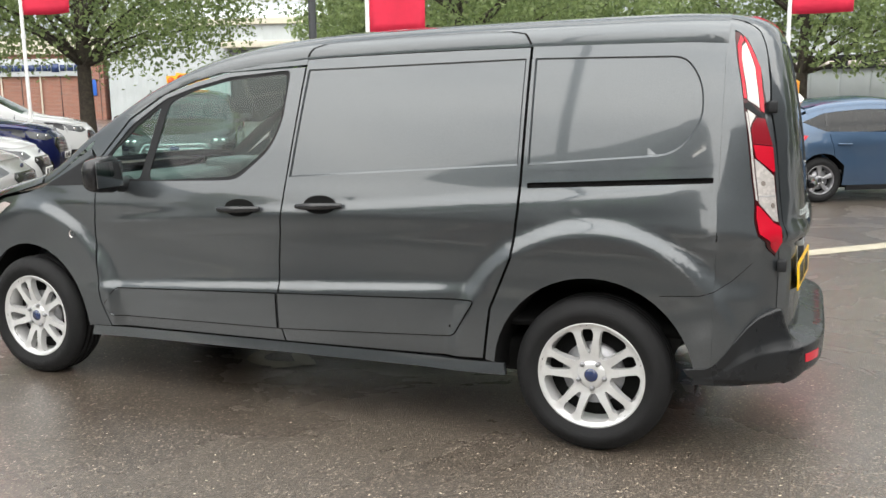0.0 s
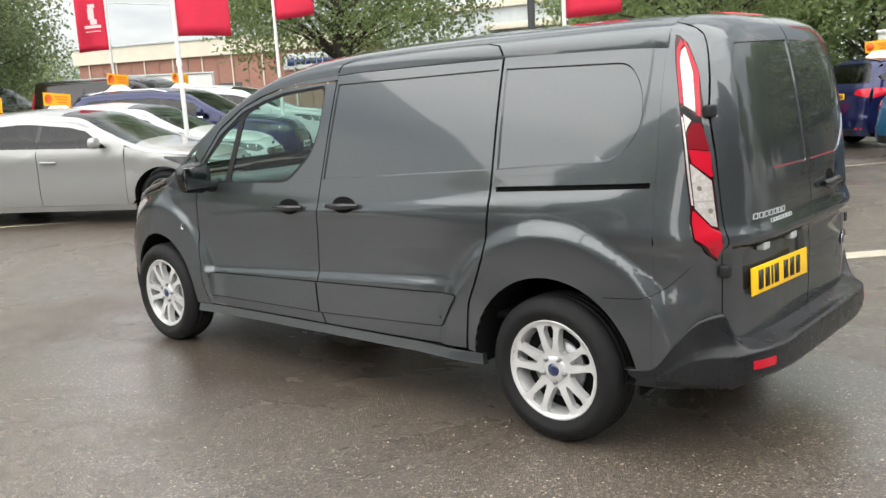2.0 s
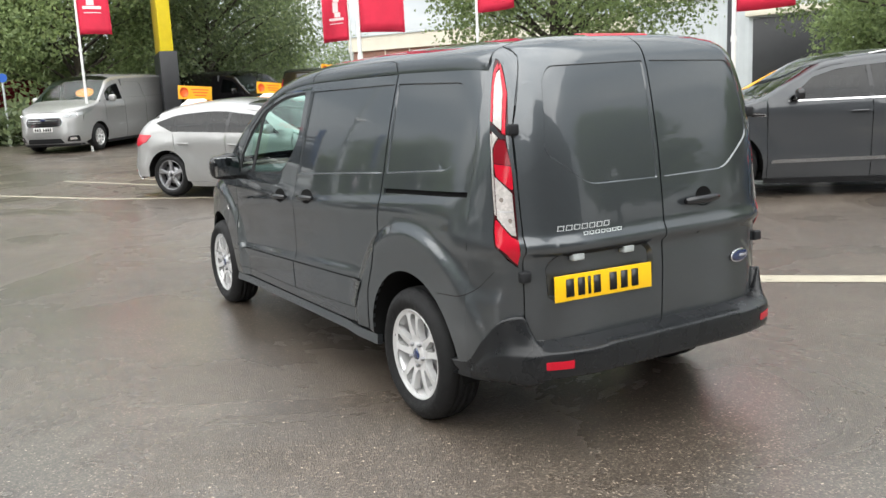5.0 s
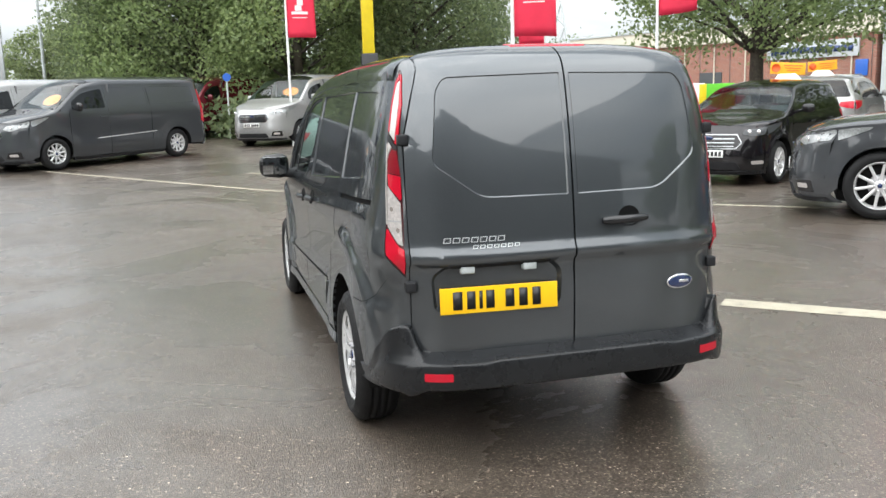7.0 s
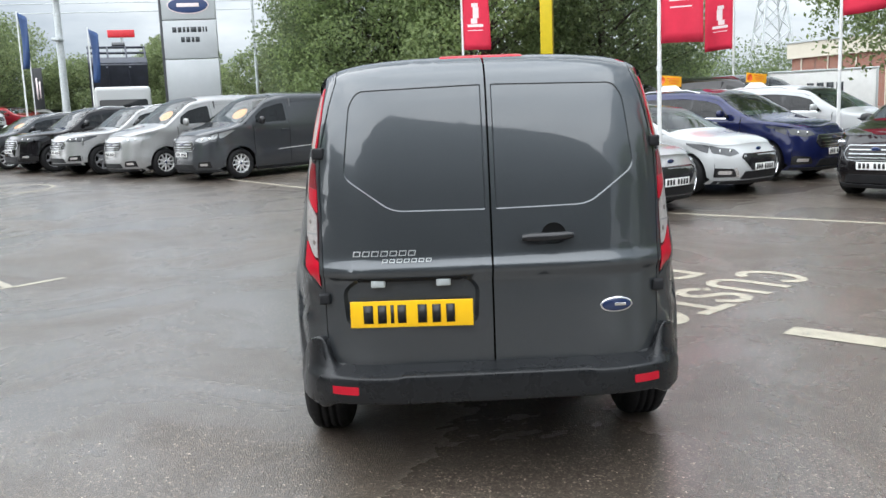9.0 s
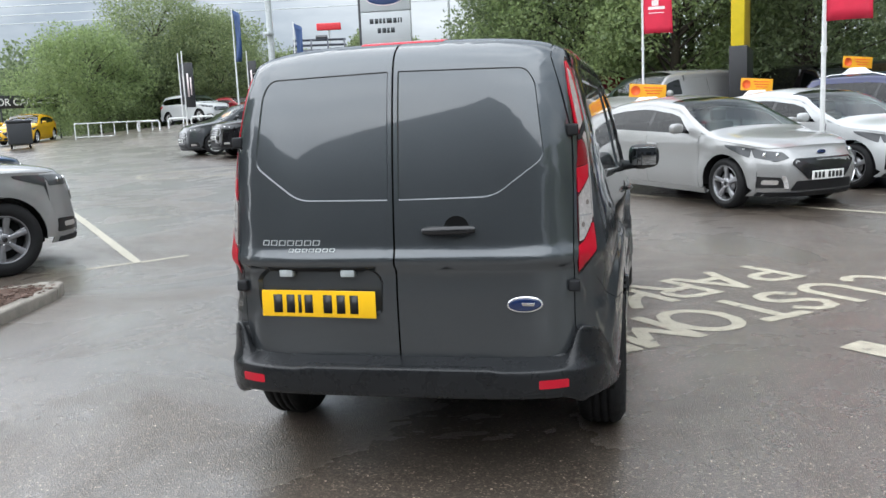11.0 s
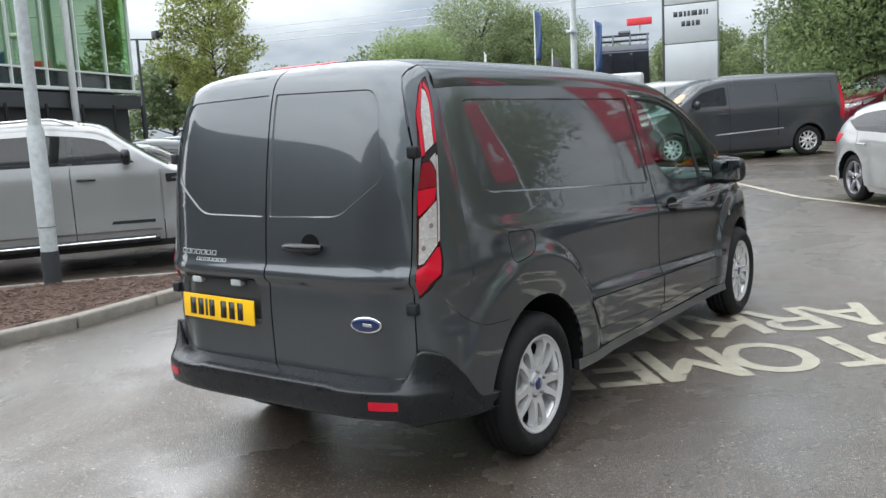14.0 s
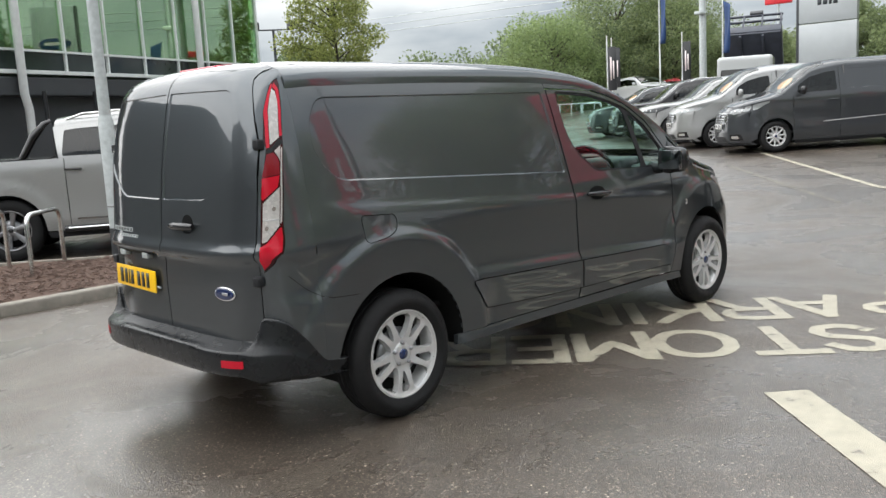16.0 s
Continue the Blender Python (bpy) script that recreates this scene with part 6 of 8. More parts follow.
            rdd = [(dB + g, zs0), (dC - 0.12, zs0)] + [p for p in a_r if p[0] < dC - 0.04 and p[1] > zs0 + 0.12][:6] + [(dC + 0.03, s["r"] + ra * 0.9), (dC + 0.10, belt(dC)), (dB + g, belt(dB))]
            if pick:
                rdd = [(dB + g, zs0), (dC - g, zs0), (dC - g, belt(dC)), (dB + g, belt(dB))]
            rd = sk("rear_door", side, rdd, paint)
            if pick:
                q = [(dC + g, zs0)] + a_r + t_edge + [(dC + g, belt(dC))]
            else:
                q = [(dC - 0.11, zs0)] + a_r + t_edge + [(dC + 0.11, belt(dC)), (dC + 0.04, s["r"] + ra * 0.92), (dC - 0.11, s["r"] + 0.2)]
            sk("rear_quarter", side, q, paint)
            part("door_handle", tube([(dC - 0.20, sg * (B.half(dC - 0.2, belt(dC) - 0.14) + 0.016), belt(dC) - 0.14), (dC, sg * (B.half(dC, belt(dC) - 0.14) + 0.016), belt(dC) - 0.135)], 0.013, 8), paint if not pick else M_TRIM, rd)
        hz = belt(dB) - 0.145
        part("door_handle", tube([(dB - 0.26, sg * (B.half(dB - 0.26, hz) + 0.016), hz), (dB - 0.06, sg * (B.half(dB - 0.06, hz) + 0.016), hz + 0.005)], 0.013, 8), paint if not pick else M_TRIM, door)
        sillp = [(-s["wb"] + ra + 0.01, zs0 - 0.005), (-ra - 0.01, zs0 - 0.005), (-ra - 0.02, zs0 - 0.075), (-s["wb"] + ra + 0.02, zs0 - 0.075)]
        part("sill", sheet(B.side(sg, 0.004), sillp, (), 0.3, 0.1, ins, 0.03), M_PLASTIC if kind != "hatch" else paint, car)
        if kind == "large_suv":
            zv = belt(dA) - 0.155
            fin = rounded([(dA - 0.24, zv + 0.012), (dA - 0.20, zv - 0.022), (dA - 0.03, zv - 0.018), (dA - 0.03, zv + 0.016), (dA - 0.20, zv + 0.030)], 0.008)
            wv = part("wing_vent", sheet(B.side(sg, 0.006), fin, [shrink(fin, 0.010)], 0.1, 0.1, ins, 0.008), M_CHROME, car, "chrome outline of the wing vent")
            part("vent_bar", sheet(B.side(sg, 0.004), shrink(fin, 0.008), (), 0.1, 0.1, ins, 0.004), M_TRIM, wv)
            part("door_trim", sheet(B.side(sg, 0.008), [(dA + 0.04, 0.43), (dC - 0.26, 0.46), (dC - 0.24, 0.505), (dA + 0.06, 0.475)], (), 0.2, 0.1, ins, 0.008), M_CHROME_DIM, car, "silvery strip low on the doors")
        if pick:
            part("side_step", tube([(-2.55, sg * 0.93, 0.36), (-0.65, sg * 0.93, 0.36)], 0.045, 10), M_TRIM, car)
            vent = [(dA - 0.34, belt(dA) - 0.20), (dA - 0.06, belt(dA) - 0.22), (dA - 0.05, belt(dA) - 0.12), (dA - 0.28, belt(dA) - 0.115)]
            wv = part("wing_vent", sheet(B.side(sg, 0.006), rounded(vent, 0.02), (), 0.1, 0.1, ins, 0.01), M_PLASTIC, car, "black wing vent with a bright bar")
            part("vent_bar", sheet(B.side(sg, 0.014), [(dA - 0.27, belt(dA) - 0.175), (dA - 0.12, belt(dA) - 0.182), (dA - 0.12, belt(dA) - 0.158), (dA - 0.26, belt(dA) - 0.15)], (), 0.1, 0.1, ins, 0.004), M_CHROME_DIM, wv)
            part("door_decal", sheet(B.side(sg, 0.003), [(dA + 0.10, 0.545), (dA + 0.58, 0.553), (dA + 0.56, 0.588), (dA + 0.10, 0.582)], (), 0.1, 0.1, ins, 0.0), M_PLASTIC, car, "dark decal bar low on the door")
            part("door_trim", sheet(B.side(sg, 0.006), [(-2.58, 0.455), (-0.80, 0.475), (-0.80, 0.492), (-2.58, 0.472)], (), 0.2, 0.1, ins, 0.006), M_CHROME_DIM, car)
            part("step_trim", tube([(-2.5, sg * 0.972, 0.375), (-0.7, sg * 0.972, 0.375)], 0.012, 6), M_CHROME, car)
        # glasshouse
        xa = s["cx"] - 0.05
        if van:
            dl = rounded([(d0 + 0.02, belt(d0) + 0.05), (d1, belt(d1) + 0.05), (d1, B.gut(d1) - 0.06), (d1 - 0.25, B.gut(d1 - 0.25) - 0.06), (-2.55, B.gut(-2.55) - 0.055), (-2.80, B.gut(-2.80) - 0.05)], 0.05)
            upper = [(xa, min(belt(xa), B.gut(xa) - 0.01)), (dB - g, belt(dB))] + [(x, B.gut(x)) for x in np.linspace(dB - g, xa, 14)]
        else:
            tops = [x for x in np.linspace(d1 - (0.10 if not pick else 0.03), d0 + 0.30, 9)]
            if pick:
                dl = [(d0, belt(d0) + 0.025), (d1, belt(d1) + 0.025)] + [(x, B.gut(x) - 0.06) for x in tops]
            else:
                dl = [(d0, belt(d0) + 0.025), (d1 - 0.32, belt(d1) + 0.03), (d1, belt(d1) + 0.16)] + [(x, B.gut(x) - 0.05) for x in tops[1:]]
            dl = rounded(dl, 0.025, 3)
            back = [(s["rx"] - 0.01, B.gut(s["rx"] - 0.01))]
            if pick:
                upper = [(xa, belt(xa)), (-0.66, belt(-0.66)), (-0.60, B.gut(-0.62))] + [(x, B.gut(x)) for x in np.linspace(-0.66, xa, 14)]
            else:
                ze = [belt(0.6), s["belt"] + 0.12, s["H"] - s.get("drop", 0.06) - 0.18]
                upper = [(xa, belt(xa))] + [(B.edge(z, True, 0.9)[0], z) for z in ze] + [(x, B.gut(x)) for x in np.linspace(s["rx"] - 0.01, xa, 16)]
        sk("cabin_side", side, upper, paint, holes=[dl])
        gp = sk("side_glass", B.side(sg, -0.006), dl, glass, lip=0.0)
        if not van:
            post = [(dB - 0.03, belt(dB)), (dB + 0.03, belt(dB)), (dB + 0.0, B.gut(dB) - 0.04), (dB - 0.06, B.gut(dB) - 0.04)]
            part("door_pillar", sheet(B.side(sg, -0.002), post, (), 0.2, 0.2, ins, 0.0), M_TRIM, gp)
            if not pick:
                post = [(dC + 0.14, belt(dC)), (dC + 0.165, belt(dC)), (dC + 0.13, B.gut(dC) - 0.04), (dC + 0.10, B.gut(dC) - 0.04)]
                part("door_pillar", sheet(B.side(sg, -0.002), post, (), 0.2, 0.2, ins, 0.0), M_TRIM, gp)
        if kind in ("suv", "large_suv"):
            part("window_trim", sheet(B.side(sg, 0.004), [(d0, belt(d0) + 0.004), (d1 - 0.3, belt(d1) + 0.004), (d1 - 0.3, belt(d1) + 0.022), (d0, belt(d0) + 0.022)], (), 0.2, 0.1, ins, 0.005), M_CHROME, car)
            part("roof_rail", tube([(x, sg * (B.half(x, B.gut(x)) * 0.90), B.crown(x, 0.9) + (0.035 if 0 < i < 5 else 0.0)) for i, x in enumerate(np.linspace(-1.2, 0.3, 6))], 0.014, 6), M_STEEL, car)
        if pick:
            part("roof_rail", tube([(x, sg * (B.half(x, B.gut(x)) * 0.92), B.crown(x, 0.92) + (0.045 if 0 < i < 5 else 0.0)) for i, x in enumerate(np.linspace(-1.75, -0.75, 6))], 0.018, 6), M_STEEL, car)
        # arch liners
        for xw in (0.0, -s["wb"]):
            bm = bmesh.new()
            rows = []
            for x, z in arc_points(xw, s["r"], ra, -6, 186, 14):
                yo = B.half(x, z)
                rows.append([bm.verts.new((x, sg * y, z)) for y in (yo - 0.002, yo - 0.30)])
            for a, b in zip(rows, rows[1:]):
                bm.faces.new((a[0], a[1], b[1], b[0]))
            part("wheel_arch_liner", bm, M_UNDER, car)
        # mirror
        mx, mz = s["dlo"][0] + 0.10, belt(d0) + 0.10
        sh = bmesh.new()
        bmesh.ops.create_uvsphere(sh, u_segments=12, v_segments=8, radius=1.0)
        big = 1.35 if van or pick else 1.0
        for v in sh.verts:
            for ax in range(3):
                v.co[ax] = math.copysign(abs(v.co[ax]) ** 0.7, v.co[ax])
            v.co = Vector((v.co.x * 0.055, v.co.y * 0.105, v.co.z * 0.07 * big))
        bmesh.ops.translate(sh, verts=sh.verts[:], vec=(mx, sg * (s["w"] + 0.12), mz))
        mr = part("wing_mirror", sh, M_TRIM if paint in (M_PAINT_DKGREY, M_PAINT_BLACK) or pick else paint, car)
        part("mirror_arm", tube([(mx, sg * (s["w"] - 0.06), mz - 0.05), (mx, sg * (s["w"] + 0.06), mz - 0.03)], 0.025, 8), M_TRIM, mr)
        # lamps on the flanks
        xe = B.edge(z_e - 0.08, False, 0.88)[0]
        hl = rounded([(xe + 0.0, z_e - 0.15), (xe + 0.12, z_e - 0.11), (xe + 0.34, B.gut(xe + 0.34) - 0.055), (xe + 0.36, B.gut(xe + 0.36) - 0.03), (xe + 0.16, B.gut(xe + 0.16) - 0.025), (xe, z_e - 0.03)], 0.015)
        part("headlamp", sheet(B.side(sg, 0.006), hl, (), 0.08, 0.06, ins, 0.01), M_LAMP_GLASS if kind in ("large_suv", "van") else M_HEADLAMP, car)
        if not pick:
            zt = s["belt"] - 0.06 if not van else 1.15
            xq = B.edge(zt, True, 0.9)[0]
            tl = [(xq, zt - 0.12), (xq - 0.03, zt + 0.07), (xq - 0.34, zt + 0.06), (xq - 0.22, zt - 0.05)] if not van else [(xq, 0.80), (xq - 0.13, 0.86), (xq - 0.10, 1.62), (xq - 0.02, 1.62)]
            part("tail_lamp", sheet(B.side(sg, 0.006), rounded(tl, 0.02), (), 0.08, 0.06, ins, 0.01), M_LENS_RED, car)
        for xw in (0.0, -s["wb"]):
            wd = 0.225 if pick else 0.205
            build_wheel(s["r"], wd, s["r"] * (0.70 if kind in ("hatch", "suv", "large_suv", "mini_suv") else 0.64), style, car, (xw, sg * (s["w"] - wd / 2 - 0.035), s["r"]), sg > 0, rim or M_ALLOY, WHEELS, (kind, style, (rim or M_ALLOY).name))
    # top skins
    roof = B.roof()
    cx, hx = s["cx"], s["hx"]
    sk("bonnet", roof, [(p[0] + 0.004, -p[1]) for p in lip_pts[:0:-1]] + [(p[0] + 0.004, p[1]) for p in lip_pts] + [(cx - 0.18, 0.998), (cx - 0.18, -0.998)], paint, u=0.08, v=0.12)
    ws = sk("windscreen", roof, [(cx - 0.17, -0.74), (hx, -0.68), (hx, 0.68), (cx - 0.17, 0.74)], M_GLASS, u=0.1, v=0.15, lip=0.006)
    for sg in (-1, 1):
        sk("windscreen_pillar", roof, [(cx - 0.18, sg * 0.74), (hx + 0.01, sg * 0.68), (hx + 0.01, sg), (cx - 0.18, sg)], paint, u=0.1, v=0.1, lip=0.0)
    sk("roof", roof, [(hx + 0.01, -1), (s["rx"], -1), (s["rx"], 1), (hx + 0.01, 1)], paint, u=0.15, v=0.12, lip=0.0)
    if sticker:
        el = [(hx - 0.74 + 0.15 * math.cos(k * math.tau / 18), -0.30 + 0.20 * math.sin(k * math.tau / 18)) for k in range(18)]
        part("price_sticker", sheet(B.roof(-0.02), el, (), 0.2, 0.2, ins, 0.0), M_STICKER, ws, "orange oval windscreen sticker")
    if kind == "large_suv":
        part("price_card", sheet(B.roof(0.006), [(cx - 0.02, 0.18), (cx + 0.40, 0.34), (cx + 0.34, 0.62), (cx - 0.06, 0.60)], (), 0.1, 0.1, ins, 0.004), M_ORANGE, ws, "orange price card on the windscreen")
    # nose
    ye = 0.88 * s["w"] * 0.98
    front = B.end(False)
    zt = s["nz"] - 0.02
    sk("front_bumper", front, [(-ye, zs0 - 0.06), (ye, zs0 - 0.06), (0.88 * B.wide(0.5), 0.5)] + [(p[2], p[3] - 0.004) for p in lip_pts[::-1]] + [(-p[2], p[3] - 0.004) for p in lip_pts[1:]] + [(-0.88 * B.wide(0.5), 0.5)], paint, u=0.09, v=0.06)
    fo = B.end(False, 0.008)
    if look_front == "hex":
        gr = rounded([(-0.46, zt - 0.10), (-0.36, zt - 0.20), (0.36, zt - 0.20), (0.46, zt - 0.10), (0.42, zt - 0.02), (-0.42, zt - 0.02)], 0.02)
        bars = [zt - 0.165, zt - 0.115, zt - 0.065]
    elif look_front == "wide":
        gr = rounded([(-0.52, zt - 0.16), (-0.44, zt - 0.26), (0.44, zt - 0.26), (0.52, zt - 0.16), (0.44, zt - 0.03), (-0.44, zt - 0.03)], 0.025)
        bars = [zt - 0.215, zt - 0.16, zt - 0.10]
    else:
        gr = rounded([(-0.50, zt - 0.10), (-0.30, zt - 0.30), (0.30, zt - 0.30), (0.50, zt - 0.10), (0.44, zt - 0.04), (-0.44, zt - 0.04)], 0.02)
        bars = []
    gb = sk("grille", fo, gr, M_TRIM, u=0.12, v=0.08)
    part("grille_frame", sheet(B.end(False, 0.012), gr, [shrink(gr, 0.014)], 0.12, 0.08, ins, 0.008), M_CHROME_DIM if bars else M_TRIM, gb)
    for z in bars:
        part("grille_bar", sheet(B.end(False, 0.02), [(-0.41, z - 0.008), (0.41, z - 0.008), (0.41, z + 0.008), (-0.41, z + 0.008)], (), 0.12, 0.1, ins, 0.012), M_CHROME_DIM, gb)
    bc = fo(0, zt - (0.09 if look_front != "sport" else -0.02))
    em = bmesh.new()
    bmesh.ops.create_uvsphere(em, u_segments=16, v_segments=8, radius=1.0)
    bmesh.ops.scale(em, vec=(0.01, 0.075, 0.03), verts=em.verts[:])
    bmesh.ops.translate(em, verts=em.verts[:], vec=(bc.x - 0.02, 0, bc.z))
    part("badge", em, M_BADGE_BLUE, gb)
    low = rounded([(-0.50, zs0 + 0.02), (0.50, zs0 + 0.02), (0.44, zs0 + 0.14), (-0.44, zs0 + 0.14)], 0.02)
    sk("lower_intake", fo, low, M_PLASTIC, u=0.12, v=0.08)
    sk("front_splitter", B.end(False, 0.022), [(-ye * 0.97, zs0 - 0.06), (ye * 0.97, zs0 - 0.06), (ye * 0.97, zs0 - 0.005), (-ye * 0.97, zs0 - 0.005)], M_PLASTIC, u=0.12, v=0.1)
    number_plate(car, B.end(False, 0.01), zt - 0.255 if look_front != "wide" else zt - 0.33, True)
    for sg in (-1, 1):
        yh = lip_pts[-1][2] * 0.99
        hl = rounded([(sg * 0.50, lip_z(0.50) - 0.125), (sg * 0.66, lip_z(0.66) - 0.15), (sg * yh, z_e - 0.15), (sg * yh, z_e - 0.025), (sg * 0.70, lip_z(0.70) - 0.03), (sg * 0.53, lip_z(0.53) - 0.055)], 0.015)
        h = sk("headlamp", fo, hl, M_LAMP_GLASS if kind in ("large_suv", "van") else M_HEADLAMP, u=0.06, v=0.05)
        for yl in (0.60, 0.71):
            lp = B.end(False, 0.006)(sg * yl * s["w"] / 0.9, lip_z(yl) - 0.088)
            bulb = bmesh.new()
            bmesh.ops.create_uvsphere(bulb, u_segments=12, v_segments=8, radius=0.036)
            bmesh.ops.scale(bulb, vec=(0.35, 1, 0.9), verts=bulb.verts[:])
            bmesh.ops.translate(bulb, verts=bulb.verts[:], vec=lp)
            part("lamp_reflector", bulb, M_CHROME, h)
        fg = rounded([(sg * 0.56, zs0 + 0.06), (sg * 0.80, zs0 + 0.05), (sg * 0.80, zs0 + 0.20), (sg * 0.62, zs0 + 0.19)], 0.02)
        f = sk("fog_lamp_recess", fo, fg, M_TRIM, u=0.08, v=0.08)
        fl = rounded([(sg * 0.64, zs0 + 0.10), (sg * 0.76, zs0 + 0.10), (sg * 0.76, zs0 + 0.155), (sg * 0.64, zs0 + 0.155)], 0.015)
        part("fog_lamp", sheet(B.end(False, 0.014), fl, (), 0.08, 0.08, ins, 0.006), M_LENS_CLEAR, f)
        if look_front == "sport":
            part("intake_blade", sheet(B.end(False, 0.014), [(sg * 0.52, zs0 + 0.05), (sg * 0.57, zs0 + 0.05), (sg * 0.62, zs0 + 0.21), (sg * 0.58, zs0 + 0.21)], (), 0.1, 0.1, ins, 0.008), M_CHROME, f)
    # tail
    rear = B.end(True)
    yr = 0.90 * s["w"] * 0.985
    H = s["H"]
    if pick:
        part("load_bed_floor", box((1.75, 1.5, 0.05), (0.30, 0, 0.78)), M_UNDER, car)
        part("tailgate", box((0.05, 1.66, 0.52), (s["ro"] - 0.06, 0, 0.98), 0.015), paint, car)
        part("rear_bumper", box((0.14, 1.70, 0.16), (s["ro"] - 0.02, 0, 0.60), 0.03), M_PLASTIC, car)
        part("load_cover", box((1.62, 1.62, 0.03), (0.30, 0, belt(0) - 0.0), 0.01), M_TRIM, car)
        part("cab_back", sheet(lambda y, z: Vector((-0.61, y, z)), [(-0.84, 0.7), (0.84, 0.7), (0.80, belt(0)), (0.66, s["H"] - 0.2), (0.5, s["H"] - 0.07), (-0.5, s["H"] - 0.07), (-0.66, s["H"] - 0.2), (-0.80, belt(0))], (), 0.4, 0.4, ins, 0.0), paint, car)
        for sg in (-1, 1):
            hoop = [(-0.58, sg * 0.70, s["H"] - 0.12), (-0.50, sg * 0.72, s["H"] - 0.15), (-0.36, sg * 0.77, belt(0) + 0.26), (-0.22, sg * 0.80, belt(0) + 0.01)]
            sb = part("sports_bar", tube(hoop, [0.035, 0.045, 0.05, 0.045], 10), M_PAINT_BLACK, car)
            sail = [(-0.60, belt(0) + 0.02), (-0.24, belt(0) + 0.02), (-0.36, belt(0) + 0.25), (-0.48, s["H"] - 0.17), (-0.60, s["H"] - 0.12)]
            part("sail_panel", sheet(lambda x, z, s2=sg: Vector((x, s2 * (0.80 - 0.14 * (z - belt(0))), z)), sail, (), 0.2, 0.2, ins, 0.03), M_TRIM, sb)
            part("tail_lamp", box((0.09, 0.10, 0.42), (s["ro"] - 0.07, sg * 0.865, 1.0), 0.02), M_LENS_RED, car)
    else:
        wg = B.half(s["rx"], B.gut(s["rx"]))
        pts = []
        for z in (zs0, 0.4, 0.6, 0.8, s["belt"], s["belt"] + 0.12, H - s.get("drop", 0.06) - 0.18):
            pts.append((0.9 * B.wide(z), z))
        topc = [(wg * t, B.crown(s["rx"], t) - 0.002) for t in (0.96, 0.85, 0.6, 0.3, 0.0)]
        poly = pts + topc + [(-y, z) for y, z in topc[-2::-1]] + [(-y, z) for y, z in pts[::-1]]
        zl, zh = (s["belt"] + 0.09, H - s.get("drop", 0.06) - 0.07) if not van else (1.25, 1.72)
        win = rounded([(-0.84 * B.wide(zl), zl), (0.84 * B.wide(zl), zl), (0.80 * B.wide(zh), zh), (-0.80 * B.wide(zh), zh)], 0.06)
        tg = sk("tailgate", rear, poly, paint, holes=[win] if not van else (), v=0.06)
        if not van:
            part("rear_glass", sheet(B.end(True, -0.006), win, (), 0.15, 0.1, ins, 0.0), glass, tg)
            part("roof_spoiler", sheet(B.roof(0.012), [(s["rx"] - 0.16, -0.72), (s["rx"] + 0.0, -0.70), (s["rx"] + 0.0, 0.70), (s["rx"] - 0.16, 0.72)], (), 0.1, 0.2, ins, 0.03), paint, tg)
        part("rear_bumper", sheet(B.end(True, 0.02), [(-yr, zs0), (yr, zs0), (yr, 0.50), (0.3, 0.53), (-0.3, 0.53), (-yr, 0.50)], (), 0.1, 0.08, ins, 0.03), paint, car)
        part("rear_valance", sheet(B.end(True, 0.028), [(-yr * 0.8, zs0), (yr * 0.8, zs0), (yr * 0.7, zs0 + 0.13), (-yr * 0.7, zs0 + 0.13)], (), 0.15, 0.1, ins, 0.02), M_PLASTIC, car)
        number_plate(car, B.end(True, 0.012), s["belt"] - 0.14 if not van else 0.75, False)
        for sg in (-1, 1):
            zt2 = s["belt"] - 0.06
            tl = [(sg * 0.50, zt2 - 0.04), (sg * yr * 0.985, zt2 - 0.10), (sg * yr * 0.985, zt2 + 0.06), (sg * 0.56, zt2 + 0.05)] if not van else [(sg * yr * 0.9, 0.82), (sg * yr * 0.985, 0.80), (sg * yr * 0.93, 1.62), (sg * yr * 0.87, 1.62)]
            if kind == "small":
                tl = [(sg * 0.60, zt2 - 0.03), (sg * yr * 0.985, zt2 - 0.16), (sg * yr * 0.985, zt2 + 0.07), (sg * 0.68, zt2 + 0.05)]
            part("tail_lamp", sheet(B.end(True, 0.008), rounded(tl, 0.02), (), 0.1, 0.06, ins, 0.01), M_LENS_RED, car)
            part("reflector", sheet(B.end(True, 0.026), [(sg * 0.62, 0.36), (sg * 0.76, 0.36), (sg * 0.76, 0.39), (sg * 0.62, 0.39)], (), 0.1, 0.1, ins, 0.006), M_LENS_RED, car)
    # inside
    x0, x1 = s["cx"] + 0.25, min(s["rx"], 0.3)
    part("underbody", box((s["wb"] + 0.9, s["w"] * 1.55, 0.14), (-s["wb"] / 2, 0, zs0 + 0.02), 0.02), M_UNDER, car)
    part("cabin_floor", box((x1 - x0 + 0.5, s["w"] * 1.7, 0.05), ((x0 + x1) / 2, 0, 0.42)), M_CABIN, car)
    part("dashboard", box((0.40, s["w"] * 1.62, 0.26), (s["cx"] + 0.12, 0, s["cz"] - 0.17), 0.06, None, 3), M_CABIN, car)
    for sx in ((dB - 0.12,) if van or pick else (dB - 0.12, dC + 0.15)):
        for sy in (-0.37, 0.37):
            seat = bmesh.new()
            add_box(seat, (0.13, 0.46, 0.60), (sx, sy, s["belt"] - 0.18), 0.04, Matrix.Rotation(radians(10), 4, "Y"))
            add_box(seat, (0.09, 0.25, 0.16), (sx + 0.07, sy, s["belt"] + 0.22), 0.035, Matrix.Rotation(radians(10), 4, "Y"))
            add_box(seat, (0.48, 0.48, 0.14), (sx - 0.28, sy, s["belt"] - 0.48), 0.04)
            part("seat", seat, M_SEAT, car)
